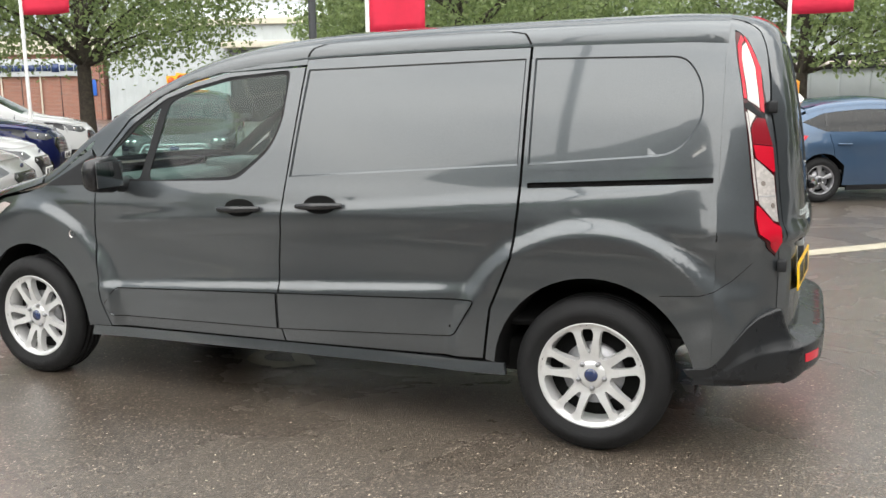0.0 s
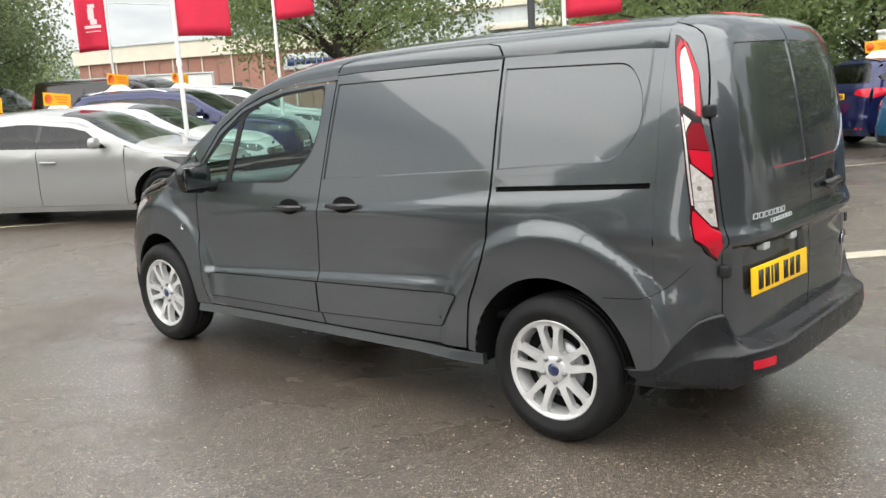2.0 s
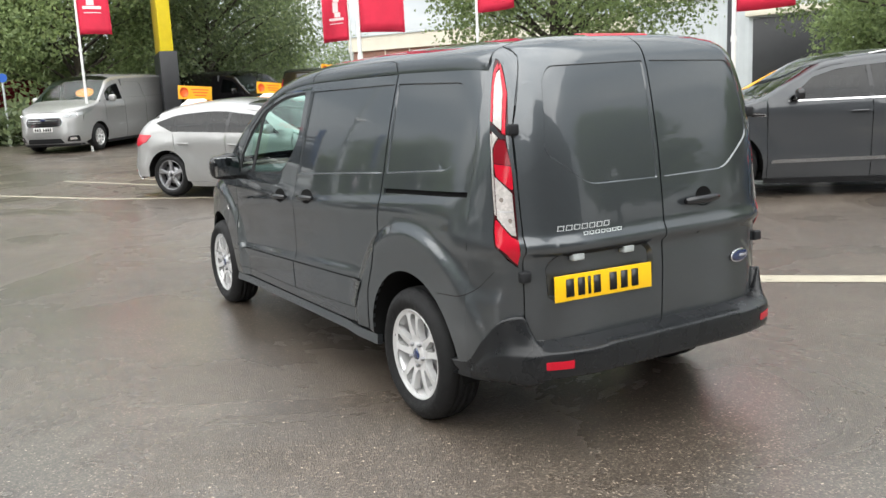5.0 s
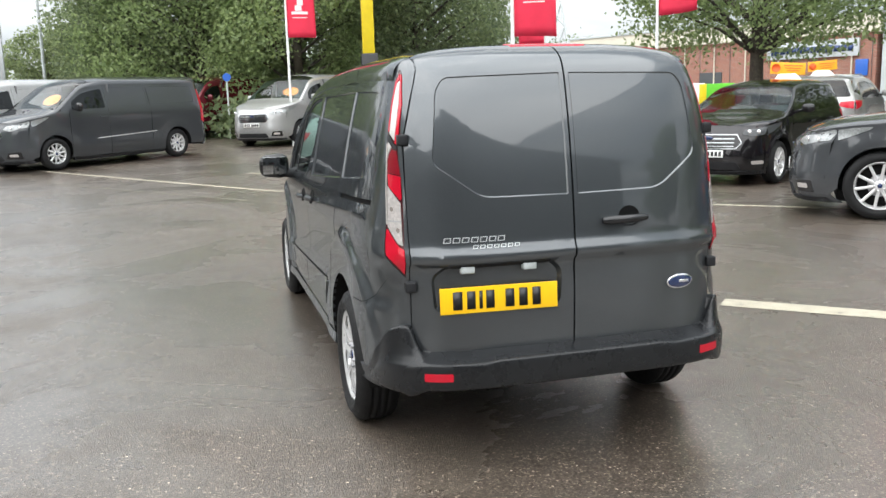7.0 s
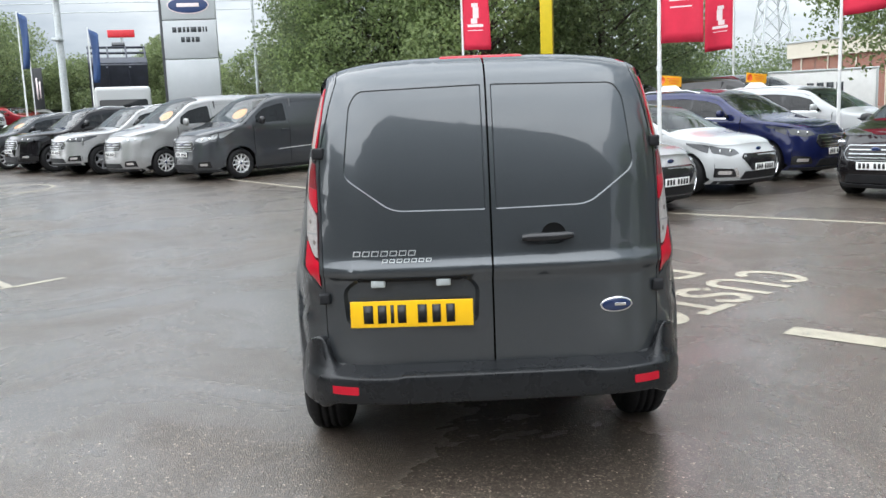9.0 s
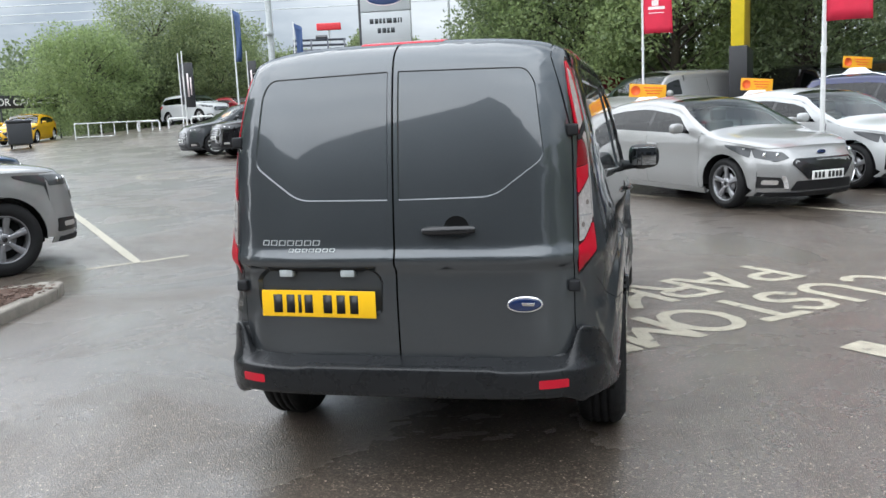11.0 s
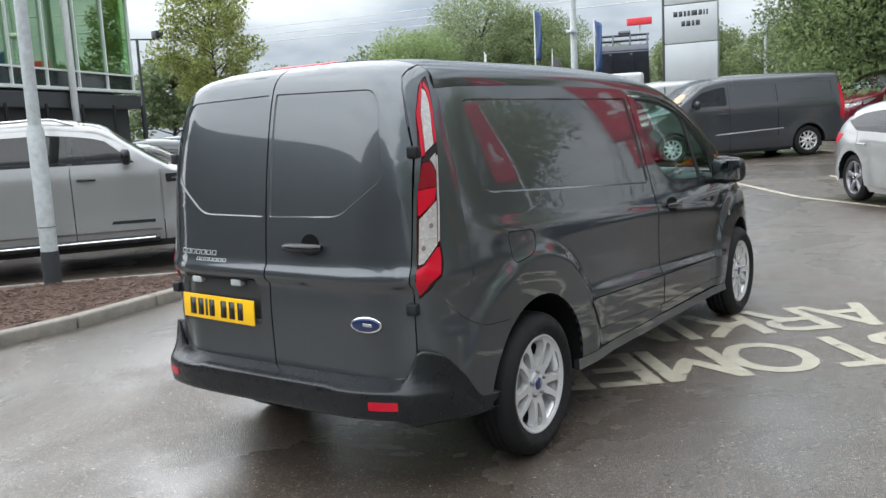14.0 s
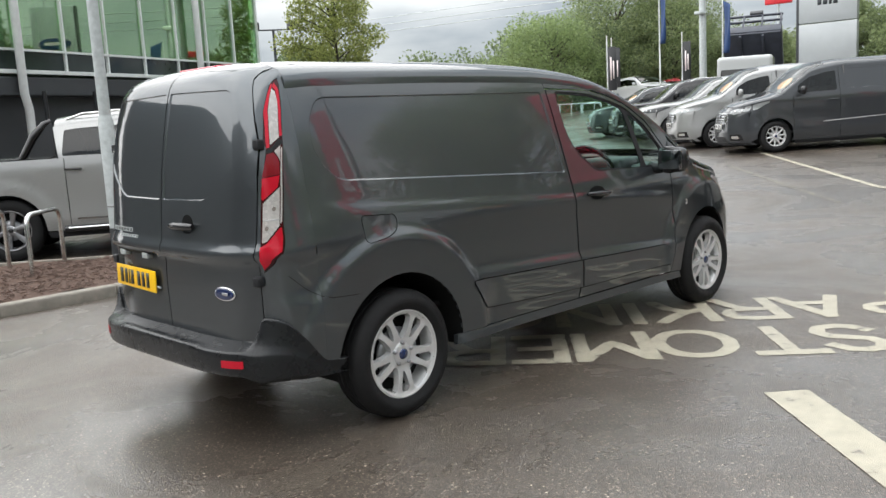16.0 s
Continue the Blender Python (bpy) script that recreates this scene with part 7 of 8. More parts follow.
    if van:
        part("bulkhead", box((0.03, 1.7, 1.3), (dB + 0.12, 0, 1.15)), M_CABIN, car)
    return car, m, s


def on_roof(m, s, x=-0.5):
    """A sales sign on the roof of a car placed by m."""
    p = m @ Vector((x, 0, car_body(s).top(x) - 0.012))
    ang = math.degrees(math.atan2((m.to_3x3() @ Vector((1, 0, 0))).y, (m.to_3x3() @ Vector((1, 0, 0))).x))
    return p, ang


def place_cars():
    def put(name, label, kind, paint, hub, heading, wheel="fr", sign=None, sign_turn=0, **kw):
        """hub: the ground point of one wheel's outside: f or r for front or rear, l or r for the car's own left or right."""
        s = SPECS[kind]
        h = radians(heading)
        f = Vector((math.cos(h), math.sin(h)))
        left = Vector((-f.y, f.x))
        p = Vector(hub)
        p -= left * (s["w"] if wheel[1] == "l" else -s["w"]) * 0.95
        if wheel[0] == "f":
            p -= f * s["wb"]
        car, m, sp = build_car(name, label, kind, paint, (p.x, p.y), heading, **kw)
        if sign is not None:
            q, ang = on_roof(m, sp, sign)
            sales_sign(q, ang + sign_turn)
        return car

    # row ahead of the van
    put("hatchback", "silver five-door hatchback with dark twin-spoke wheels", "hatch", M_PAINT_SILVER, (-7.75, 2.02), 36, "fr", 0.1, -20, rim=M_DARK_ALLOY, look_front="sport", detail=1.2)
    put("hatchback", "white five-door hatchback with black grille", "hatch", M_PAINT_WHITE, (-9.55, 3.95), 37, "fr", 0.1, -15, rim=M_DARK_ALLOY, look_front="sport")
    put("suv", "deep blue family sport utility car with chrome grille", "suv", M_PAINT_BLUE, (-11.2, 5.85), 37, "fr", 0.0, -15, look_front="wide", style="10")
    put("suv", "white sport utility car in the display row", "suv", M_PAINT_WHITE, (-13.0, 8.4), 38, "fr", 0.0, -15, look_front="wide", style="10")
    # row facing it
    put("suv", "dark grey sport utility car with ten-spoke silver wheels", "large_suv", M_PAINT_DKGREY, (-4.15, 6.05), -128.0, "fl", 0.3, 105, look_front="wide", style="10", detail=1.2)
    put("small_suv", "black compact sport utility car with chrome grille bars", "mini_suv", M_PAINT_BLACK, (-7.65, 7.3), -57, "fl", 0.0, 20, look_front="wide", style="10", detail=1.2)
    put("suv", "silver sport utility car seen from behind", "suv", M_PAINT_SILVER, (-11.7, 12.4), 130, "rr", 0.0, 20, look_front="wide", style="10")
    put("saloon", "dark saloon parked among the display cars", "hatch", M_PAINT_DKGREY, (-6.0, 10.6), -118, "fl", None, look_front="hex", style="10")
    put("suv", "white sport utility car behind the dark saloon", "suv", M_PAINT_WHITE, (-7.5, 14.6), -118, "fl", 0.0, 60, look_front="wide", style="10")
    # row with its tails to the aisle
    put("small_hatchback", "slate blue small hatchback seen from behind", "small", M_PAINT_NAVY, (0.95, 8.85), 28, "rr", 0.0, -35, rim=M_DARK_ALLOY, look_front="sport")
    put("small_hatchback", "bright blue small hatchback seen from behind", "small", M_PAINT_TEAL, (-0.6, 11.2), 42, "rr", None, style="10")
    put("suv", "deep blue sport utility car seen from behind", "suv", M_PAINT_BLUE, (-2.0, 13.6), 50, "rr", 0.0, 30, style="10")
    # van row
    put("panel_van", "dark grey long panel van with chrome side strip", "van", M_PAINT_DKGREY, (-16.15, -4.45), -48, "fl", None, category="van", group="vans in a row", style="10", look_front="wide", sticker=True, detail=1.1)
    put("panel_van", "silver panel van with an orange windscreen sticker", "van", M_PAINT_SILVER, (-17.6, -6.6), -48, "fl", None, category="van", group="vans in a row", style="10", look_front="wide", sticker=True)
    put("pickup_truck", "silver grey pickup truck with black grille", "pickup", M_PAINT_SILVER, (-19.2, -8.7), -47, "fl", None, category="pickup", group="vans in a row", style="6", rim=M_DARK_ALLOY, look_front="wide")
    put("pickup_truck", "dark pickup truck with clear headlamps", "pickup", M_PAINT_BLACK, (-20.9, -10.7), -46, "fl", None, category="pickup", group="vans in a row", style="6", rim=M_DARK_ALLOY, look_front="wide")
    put("suv", "dark grey sport utility car at the row's end", "suv", M_PAINT_DKGREY, (-22.6, -12.8), -45, "fl", None, group="vans in a row", style="10", look_front="wide", sticker=True)
    put("panel_van", "silver panel van under the red banner", "van", M_PAINT_SILVER, (-20.7, 1.3), -40, "fl", None, category="van", group="vans by the trees", style="10", look_front="wide", sticker=True)
    put("panel_van", "maroon van half hidden behind a silver one", "van", M_PAINT_MAROON, (-25.0, -1.5), -40, "fl", None, category="van", group="vans by the trees", style="10", look_front="wide")
    put("panel_van", "black van parked behind the display cars", "van", M_PAINT_BLACK, (-17.8, 8.4), 25, "fr", None, category="van", group="vans by the trees", style="10", look_front="wide", glass=M_GLASS_DARK)
    put("panel_van", "black van parked end to end with another", "van", M_PAINT_BLACK, (-23.0, 6.2), 25, "fr", None, category="van", group="vans by the trees", style="10", look_front="wide")
    put("suv", "black sport utility car half hidden behind the vans", "suv", M_PAINT_BLACK, (-26.6, -3.5), -40, "fl", None, group="vans by the trees", style="10", look_front="wide")
    # the near pickup and the row beyond it
    put("pickup_truck", "silver double-cab pickup truck with black sports bar", "pickup", M_PAINT_SILVER, (-3.57, -5.44), 146, "fr", None, category="pickup", style="6", rim=M_DARK_ALLOY, look_front="wide", detail=1.4, glass=M_GLASS_DARK)
    put("saloon", "black hatchback beyond the silver pickup", "hatch", M_PAINT_BLACK, (-5.75, -7.6), 142, "fr", None, group="cars along the lane", look_front="hex")
    put("saloon", "dark grey hatchback along the lane", "hatch", M_PAINT_DKGREY, (-7.9, -9.3), 141, "fr", None, group="cars along the lane", look_front="hex")
    put("saloon", "dark blue hatchback along the lane", "hatch", M_PAINT_NAVY, (-10.2, -11.2), 140, "fr", None, group="cars along the lane", look_front="hex")
    put("saloon", "pale silver hatchback along the lane", "hatch", M_PAINT_SILVER, (-14.0, -15.0), 140, "fr", None, group="cars along the lane", look_front="hex")
    # far cars
    put("saloon", "yellow car beside the black sign", "hatch", M_PAINT_YELLOW, (-33.5, -30.0), 20, "fr", None, group="far cars", look_front="sport")
    put("panel_van", "grey van under the black sign", "van", M_PAINT_DKGREY, (-31.5, -34.0), 20, "fr", None, category="van", group="far cars", look_front="wide")
    put("suv", "white sport utility car parked far behind the hoop rail", "suv", M_PAINT_WHITE, (-40.2, -22.7), 67, "fr", None, group="far cars", look_front="wide")
    put("saloon", "red car parked far behind the hoop rail", "hatch", M_PAINT_RED, (-42.0, -21.0), 67, "fr", None, group="far cars", look_front="sport")
    put("saloon", "silver car parked far behind the hoop rail", "hatch", M_PAINT_SILVER, (-45.0, -20.0), 67, "fr", None, group="far cars", look_front="sport")


place_cars()

# ---- flags, signs and masts ----
def banner(at, way, bottom, width=0.72, height=2.6, seed=0, print_low=True):
    """A red banner that hangs from a white pole, with a pale emblem and plain bars for its writing."""
    z0 = ground_z(*at)
    f = thing("banner_flag", "red cloth banner on a white pole", "flag", "red banners", Matrix.Translation((*at, z0)) @ Matrix.Rotation(math.atan2(way[1], way[0]), 4, "Z"))
    part("pole", tube([(0, 0, 0), (0, 0, 2.9), (0, 0, bottom + height + 0.15)], [0.036, 0.032, 0.022], 12), M_POLE, f)
    part("pole_collar", tube([(0, 0, bottom - 0.42), (0, 0, bottom - 0.34)], 0.045, 12), M_POLE, f)
    part("arm", tube([(0, 0, bottom + height + 0.06), (width + 0.04, 0, bottom + height + 0.02)], 0.012, 8), M_POLE, f)
    rnd = random.Random(seed)
    ph = rnd.uniform(0, 6)

    def cloth(x, z, off=0.0):
        k = x / width
        d = (0.05 + 0.09 * k) * math.sin(ph + 3.2 * k + 1.1 * (z - bottom)) * k + off
        sag = 0.07 * k * k * math.sin(ph * 1.7 + 1.0)
        return Vector((0.03 + x * (1 - 0.02 * math.sin(ph + z)), d, z - sag))

    bm = bmesh.new()
    nx, nz = 8, 18
    v = [[bm.verts.new(cloth(width * i / nx, bottom + height * j / nz)) for j in range(nz + 1)] for i in range(nx + 1)]
    for i in range(nx):
        for j in range(nz):
            bm.faces.new((v[i][j], v[i + 1][j], v[i + 1][j + 1], v[i][j + 1]))
    c = part("cloth", bm, M_FLAG, f)
    md = c.modifiers.new("thick", "SOLIDIFY")
    md.thickness = 0.006
    md.offset = 0
    for side in (-1, 1):
        for nm, z, x0, x1, h in (("name_bar", bottom + 0.62, 0.14, 0.58, 0.075), ("print_bar", bottom + 0.52, 0.16, 0.56, 0.02), ("emblem_body", bottom + 0.86, 0.30, 0.46, 0.30), ("emblem_head", bottom + 1.165, 0.26, 0.44, 0.10), ("emblem_base", bottom + 0.715, 0.24, 0.42, 0.14)):
            bm = bmesh.new()
            n = 6
            rows = [[bm.verts.new(cloth(x0 + (x1 - x0) * i / n, zz, side * 0.006)) for zz in (z, z + h)] for i in range(n + 1)]
            for p, q in zip(rows, rows[1:]):
                bm.faces.new((p[0], q[0], q[1], p[1]))
            part(nm, bm, M_FLAG_WHITE, f)
    return f


def blue_flag(at, way, top=5.3):
    z0 = ground_z(*at)
    f = thing("feather_flag", "dark blue feather flag on a pale pole", "flag", "blue flags", Matrix.Translation((*at, z0)) @ Matrix.Rotation(math.atan2(way[1], way[0]), 4, "Z"))
    part("pole", tube([(0, 0, 0), (0, 0, top)], [0.04, 0.02], 10), M_POLE, f)
    bm = bmesh.new()
    rows = []
    for j in range(11):
        k = j / 10
        z = top - 0.05 - 2.0 * k
        w = 0.62 - 0.30 * k
        rows.append([bm.verts.new((0.03 + w * i / 4 + 0.5 * k * (1 - k), 0.10 * math.sin(i + 3 * k) * i / 4, z - 0.25 * i / 4 * (1 - k))) for i in range(5)])
    for a, b in zip(rows, rows[1:]):
        for i in range(4):
            bm.faces.new((a[i], a[i + 1], b[i + 1], b[i]))
    c = part("cloth", bm, M_FLAG_BLUE, f)
    md = c.modifiers.new("thick", "SOLIDIFY")
    md.thickness = 0.006
    return f


def place_flags():
    banner((-9.45, 3.52), (0.75, 0.66), 2.40, 0.80, 2.8, 1)
    banner((-12.7, 7.95), (0.75, 0.66), 2.95, 0.80, 2.8, 2)
    banner((-5.35, 7.55), (0.85, 0.52), 2.44, 0.80, 2.8, 3)
    banner((0.39, 11.0), (0.90, 0.43), 2.76, 0.92, 2.9, 4)
    banner((-21.4, 9.0), (-0.55, -0.83), 2.75, 0.78, 3.0, 5)
    banner((-20.6, 1.05), (0.45, 0.9), 2.95, 0.78, 3.0, 6)
    for at, way, top in (((-28.3, -14.6), (0.5, 0.86), 5.25), ((-29.6, -12.6), (0.5, 0.86), 4.7)):
        blue_flag(at, way, top)


def place_signs():
    # tall grey marque sign: panels, oval and bars in place of the names
    zg = ground_z(-31, -9)
    t = thing("totem_sign", "tall grey panelled dealer sign with a blue oval", "sign", m=Matrix.Translation((-31.0, -9.1, zg)) @ Matrix.Rotation(radians(6), 4, "Z"))
    for a, b in ((0.0, 1.75), (1.78, 3.48), (3.51, 4.98), (5.01, 7.4)):
        part("panel", box((0.30, 2.05, b - a), (0, 0, (a + b) / 2), 0.02), M_SIGN, t)
    part("edge_strip", box((0.26, 0.10, 7.4), (0, -1.08, 3.7), 0.02), M_DARK_WALL, t)
    for nm, sy, sz, dx, mat in (("oval_rim", 0.80, 0.34, 0.155, M_FLAG_WHITE), ("oval_face", 0.76, 0.30, 0.165, M_SIGN_BLUE)):
        bm = bmesh.new()
        bmesh.ops.create_uvsphere(bm, u_segments=32, v_segments=12, radius=1)
        bmesh.ops.scale(bm, vec=(0.02, sy, sz), verts=bm.verts[:])
        bmesh.ops.translate(bm, verts=bm.verts[:], vec=(dx, 0, 5.55))
        part(nm, bm, mat, t)
    part("oval_bar", box((0.01, 0.85, 0.14), (0.188, 0, 5.55), 0.004), M_FLAG_WHITE, t)
    for z, wds in ((4.62, (0.16, 0.14, 0.10, 0.10, 0.22, 0.14, 0.06, 0.06)), (4.24, (0.14, 0.16, 0.10, 0.16))):
        y = -(sum(wds) + 0.05 * (len(wds) - 1)) / 2
        for wd in wds:
            part("name_bar", box((0.006, wd, 0.20), (0.154, y + wd / 2, z)), M_SIGN_TXT, t)
            y += wd + 0.05
    # yellow and black tower
    zg = ground_z(-22.8, 4.4)
    t = thing("tower_sign", "yellow tower sign, its side coloured as shaded, on a black base", "sign", m=Matrix.Translation((-22.8, 4.45, zg)) @ Matrix.Rotation(radians(-10), 4, "Z"))
    part("base", box((2.9, 0.50, 2.55), (-0.95, -0.68, 1.275), 0.02), M_BLACK_PANEL, t)
    part("yellow_face", box((0.30, 0.36, 6.0), (0.30, -0.70, 5.55), 0.01), M_YELLOW, t)
    # shade on the tower's side is put into its colour
    part("shaded_face", box((2.5, 0.34, 6.0), (-1.105, -0.70, 5.55), 0.01), M_YELLOW_SHADE, t)
    # blue round road sign and other posts
    for x, y, h in ((-24.8, -0.5, 1.95),):
        p = thing("road_sign", "blue round road sign on a post", "sign", m=Matrix.Translation((x, y, ground_z(x, y))))
        part("post", tube([(0, 0, 0), (0, 0, h)], 0.03, 8), M_GALV, p)
        d = bmesh.new()
        bmesh.ops.create_cone(d, cap_ends=True, segments=24, radius1=0.13, radius2=0.13, depth=0.02)
        bmesh.ops.rotate(d, verts=d.verts[:], matrix=Matrix.Rotation(radians(90), 3, "Y"))
        bmesh.ops.translate(d, verts=d.verts[:], vec=(0.05, 0, h))
        part("disc", d, M_BLUE_SIGN, p, smooth=False)
    # camera mast
    m = thing("camera_mast", "pale steel camera mast with a dome", "mast", m=Matrix.Translation((-31.2, -14.3, ground_z(-31.2, -14.3))))
    part("shaft", tube([(0, 0, 0), (0, 0, 9)], [0.16, 0.11], 12), M_GALV, m)
    part("bracket", box((0.5, 0.3, 0.12), (0.2, 0, 4.35), 0.03), M_GALV, m)
    part("dome", box((0.28, 0.5, 0.22), (0.2, 0, 6.0), 0.08), M_WHITE_PL, m)
    m = thing("light_mast", "thin grey mast behind the sign", "mast", m=Matrix.Translation((-35.3, -7.4, ground_z(-35, -7))))
    part("shaft", tube([(0, 0, 0), (0, 0, 11)], [0.07, 0.05], 10), M_GALV, m)
    m = thing("light_mast", "dark steel mast between the trees", "mast", m=Matrix.Translation((-8.3, 10.9, ground_z(-8, 11))))
    part("shaft", tube([(0, 0, 0), (0, 0, 9)], [0.085, 0.06], 10), M_DARK_WALL, m)
    m = thing("floodlight_mast", "dark mast with two floodlights", "mast", m=Matrix.Translation((-20.2, -29.2, 0.3)))
    part("shaft", tube([(0, 0, 0), (0, 0, 5.4)], [0.09, 0.06], 10), M_DARK_WALL, m)
    part("crossbar", tube([(-0.75, 0.5, 5.4), (0.75, -0.5, 5.4)], 0.035, 8), M_DARK_WALL, m)
    for sg in (-1, 1):
        part("floodlight", box((0.40, 0.34, 0.34), (sg * 0.7, -sg * 0.47, 5.58), 0.05), M_BLACK_PANEL, m)
    # red box sign and white back panels over the tipper
    m = thing("box_sign", "red box sign behind the tipper", "sign", m=Matrix.Translation((-38.0, -14.1, ground_z(-38, -14))) @ Matrix.Rotation(radians(12), 4, "Z"))
    part("post", tube([(0, 0, 0), (0, 0, 4.75)], 0.05, 10), M_GALV, m)
    part("box", box((0.2, 1.2, 0.34), (0, 0, 4.86), 0.03), M_RED_SIGN, m)
    # long black sign with white capitals
    a, b = Vector((-36.1, -36.5)), Vector((-40.6, -31.1))
    d = (b - a)
    sg = thing("long_sign", "long black board with white capitals demonstrator cars", "sign", m=Matrix.Translation(((a.x + b.x) / 2, (a.y + b.y) / 2, 3.17)) @ Matrix.Rotation(math.atan2(-d.y, -d.x), 4, "Z"))
    L = d.length
    part("board", box((L, 0.10, 0.72), (0, 0, 0), 0.01), M_BLACK_PANEL, sg)
    for k in (-0.42, 0.0, 0.42):
        part("post", tube([(L * k, -0.1, -3.2), (L * k, -0.1, 0.2)], 0.05, 8), M_DARK_WALL, sg)
    cu = bpy.data.curves.new("sign_lettering", "FONT")
    cu.body = "DEMONSTRATOR CARS"
    cu.size, cu.extrude, cu.offset = 0.56, 0.004, 0.006
    ob = new("sign_lettering", cu)
    cu.materials.append(M_WHITE_PL)
    ob.parent = sg
    ob.matrix_basis = Matrix.Translation((L / 2 - 0.12, 0.058, -0.20)) @ Matrix.Rotation(math.pi, 4, "Z") @ Matrix.Rotation(radians(90), 4, "X")
    bpy.context.view_layer.update()
    ob.scale.x = (L * 0.74) / max(0.1, ob.dimensions.x)
    for k, (w, z) in enumerate(((0.9, 0.14), (1.5, -0.1))):
        part("small_print_bar", box((w, 0.006, 0.10), (-L / 2 + 1.0, 0.054, z)), M_WHITE_PL, sg)
    # waste bin and rail below it
    m = thing("wheeled_bin", "dark grey four-wheeled waste bin", "bin", m=Matrix.Translation((-30.2, -26.3, ground_z(-30, -26))) @ Matrix.Rotation(radians(40), 4, "Z"))
    part("tub", box((1.2, 1.0, 0.95), (0, 0, 0.68), 0.05), M_DARK_WALL, m)
    part("lid", box((1.28, 1.06, 0.12), (0, 0, 1.22), 0.05), M_DARK_WALL, m)
    for x in (-0.45, 0.45):
        for y in (-0.38, 0.38):
            w = lathe([(0, -0.03), (0.09, -0.03), (0.09, 0.03), (0, 0.03)], 12)
            bmesh.ops.translate(w, verts=w.verts[:], vec=(x, y, 0.09))
            part("castor", w, M_RUBBER, m)
    bm = bmesh.new()
    p, q = Vector((-33.2, -25.6)), Vector((-35.6, -22.9))
    for k in range(7):
        c = p.lerp(q, k / 6)
        add_tube(bm, [(c.x, c.y, 0.3), (c.x, c.y, 1.75)], 0.03, 6)
    for z in (1.1, 1.75):
        add_tube(bm, [(p.x, p.y, z), (q.x, q.y, z)], 0.03, 6)
    solid("guard_rail", bm, M_POLE, "white tubular guard rail by the trees", "rail", smooth=True)
    # white hoop rail before the far cars
    for x, y, half in ((-35.45, -23.0, 0.52), (-36.1, -21.75, 0.45), (-36.7, -20.70, 0.55), (-37.45, -19.20, 0.55), (-38.1, -17.8, 0.55)):
        d = Vector((-0.45, 0.89)) * half
        z = ground_z(x, y) - 0.01
        hoop = [(x - d.x, y - d.y, z), (x - d.x, y - d.y, z + 0.40), (x - d.x * 0.88, y - d.y * 0.88, z + 0.50), (x + d.x * 0.88, y + d.y * 0.88, z + 0.50), (x + d.x, y + d.y, z + 0.40), (x + d.x, y + d.y, z)]
        solid("hoop_barrier", tube(hoop, 0.045, 8), M_POLE, "white painted steel hoop barrier", "barrier", "hoop barriers", smooth=True)
    # dark slim banners with pale bars
    for x, y in ((-30.3, -18.2), (-33.2, -16.4), (-27.0, -16.2)):
        m = thing("slim_banner", "slim black banner with pale bars", "flag", "slim banners", Matrix.Translation((x, y, ground_z(x, y))))
        part("pole", tube([(0, 0, 0), (0, 0, 3.7)], 0.025, 8), M_POLE, m)
        part("cloth", box((0.02, 0.40, 1.7), (0, 0.23, 2.4), 0.004), M_BLACK_PANEL, m)
        part("print_bar", box((0.004, 0.07, 0.9), (0.013, 0.18, 2.4)), M_FLAG_WHITE, m)
        part("print_bar", box((0.004, 0.06, 0.7), (0.013, 0.30, 2.35)), M_FLAG_WHITE, m)


def build_tipper():
    x, y = -29.5, -11.5
    m = thing("tipper_truck", "white tipper truck with its dark body raised", "truck", m=Matrix.Translation((x, y, ground_z(x, y))) @ Matrix.Rotation(radians(20), 4, "Z"))
    part("cab", box((1.5, 1.95, 1.62), (0.75, 0, 1.62), 0.16, None, 4), M_PAINT_WHITE, m)
    part("cab_window", box((0.05, 1.66, 0.62), (1.47, 0, 1.98), 0.05, Matrix.Rotation(radians(-14), 4, "Y")), M_GLASS_DARK, m)
    part("bonnet", box((0.7, 1.9, 0.62), (1.65, 0, 0.86), 0.12, None, 3), M_PAINT_WHITE, m)
    tb = new("tipper_body")
    tb.parent = m
    tb.matrix_basis = Matrix.Translation((-2.9, 0, 1.0)) @ Matrix.Rotation(radians(-53), 4, "Y")
    part("floor", box((3.0, 2.15, 0.10), (1.5, 0, 0), 0.01), M_TIPPER, tb)
    for sg in (-1, 1):
        part("side_board", box((3.0, 0.07, 0.50), (1.5, sg * 1.06, 0.28), 0.01), M_TIPPER, tb)
        part("floor_beam", box((2.9, 0.10, 0.12), (1.5, sg * 0.42, -0.10), 0.01), M_TIPPER, tb)
    part("headboard", box((0.06, 2.15, 0.40), (3.0, 0, 0.25), 0.01), M_TIPPER, tb)
    for k in range(4):
        part("headboard_post", box((0.07, 0.07, 0.85), (3.0, -1.04 + 0.693 * k, 0.80), 0.01), M_TIPPER, tb)
    for z in (0.80, 1.20):
        part("headboard_rail", box((0.08, 2.2, 0.07), (3.0, 0, z), 0.01), M_TIPPER, tb)
    part("beacon", box((0.2, 0.5, 0.2), (3.0, 0.1, 1.34), 0.04), M_DARK_WALL, tb)
    for xx in (-1.6, 1.4):
        for sg in (-1, 1):
            build_wheel(0.36, 0.22, 0.22, "8", m, (xx, sg * 0.85, 0.36), sg > 0, M_GALV, WHEELS, "truck")
    part("chassis", box((4.6, 0.8, 0.25), (-0.5, 0, 0.7), 0.02), M_UNDER, m)


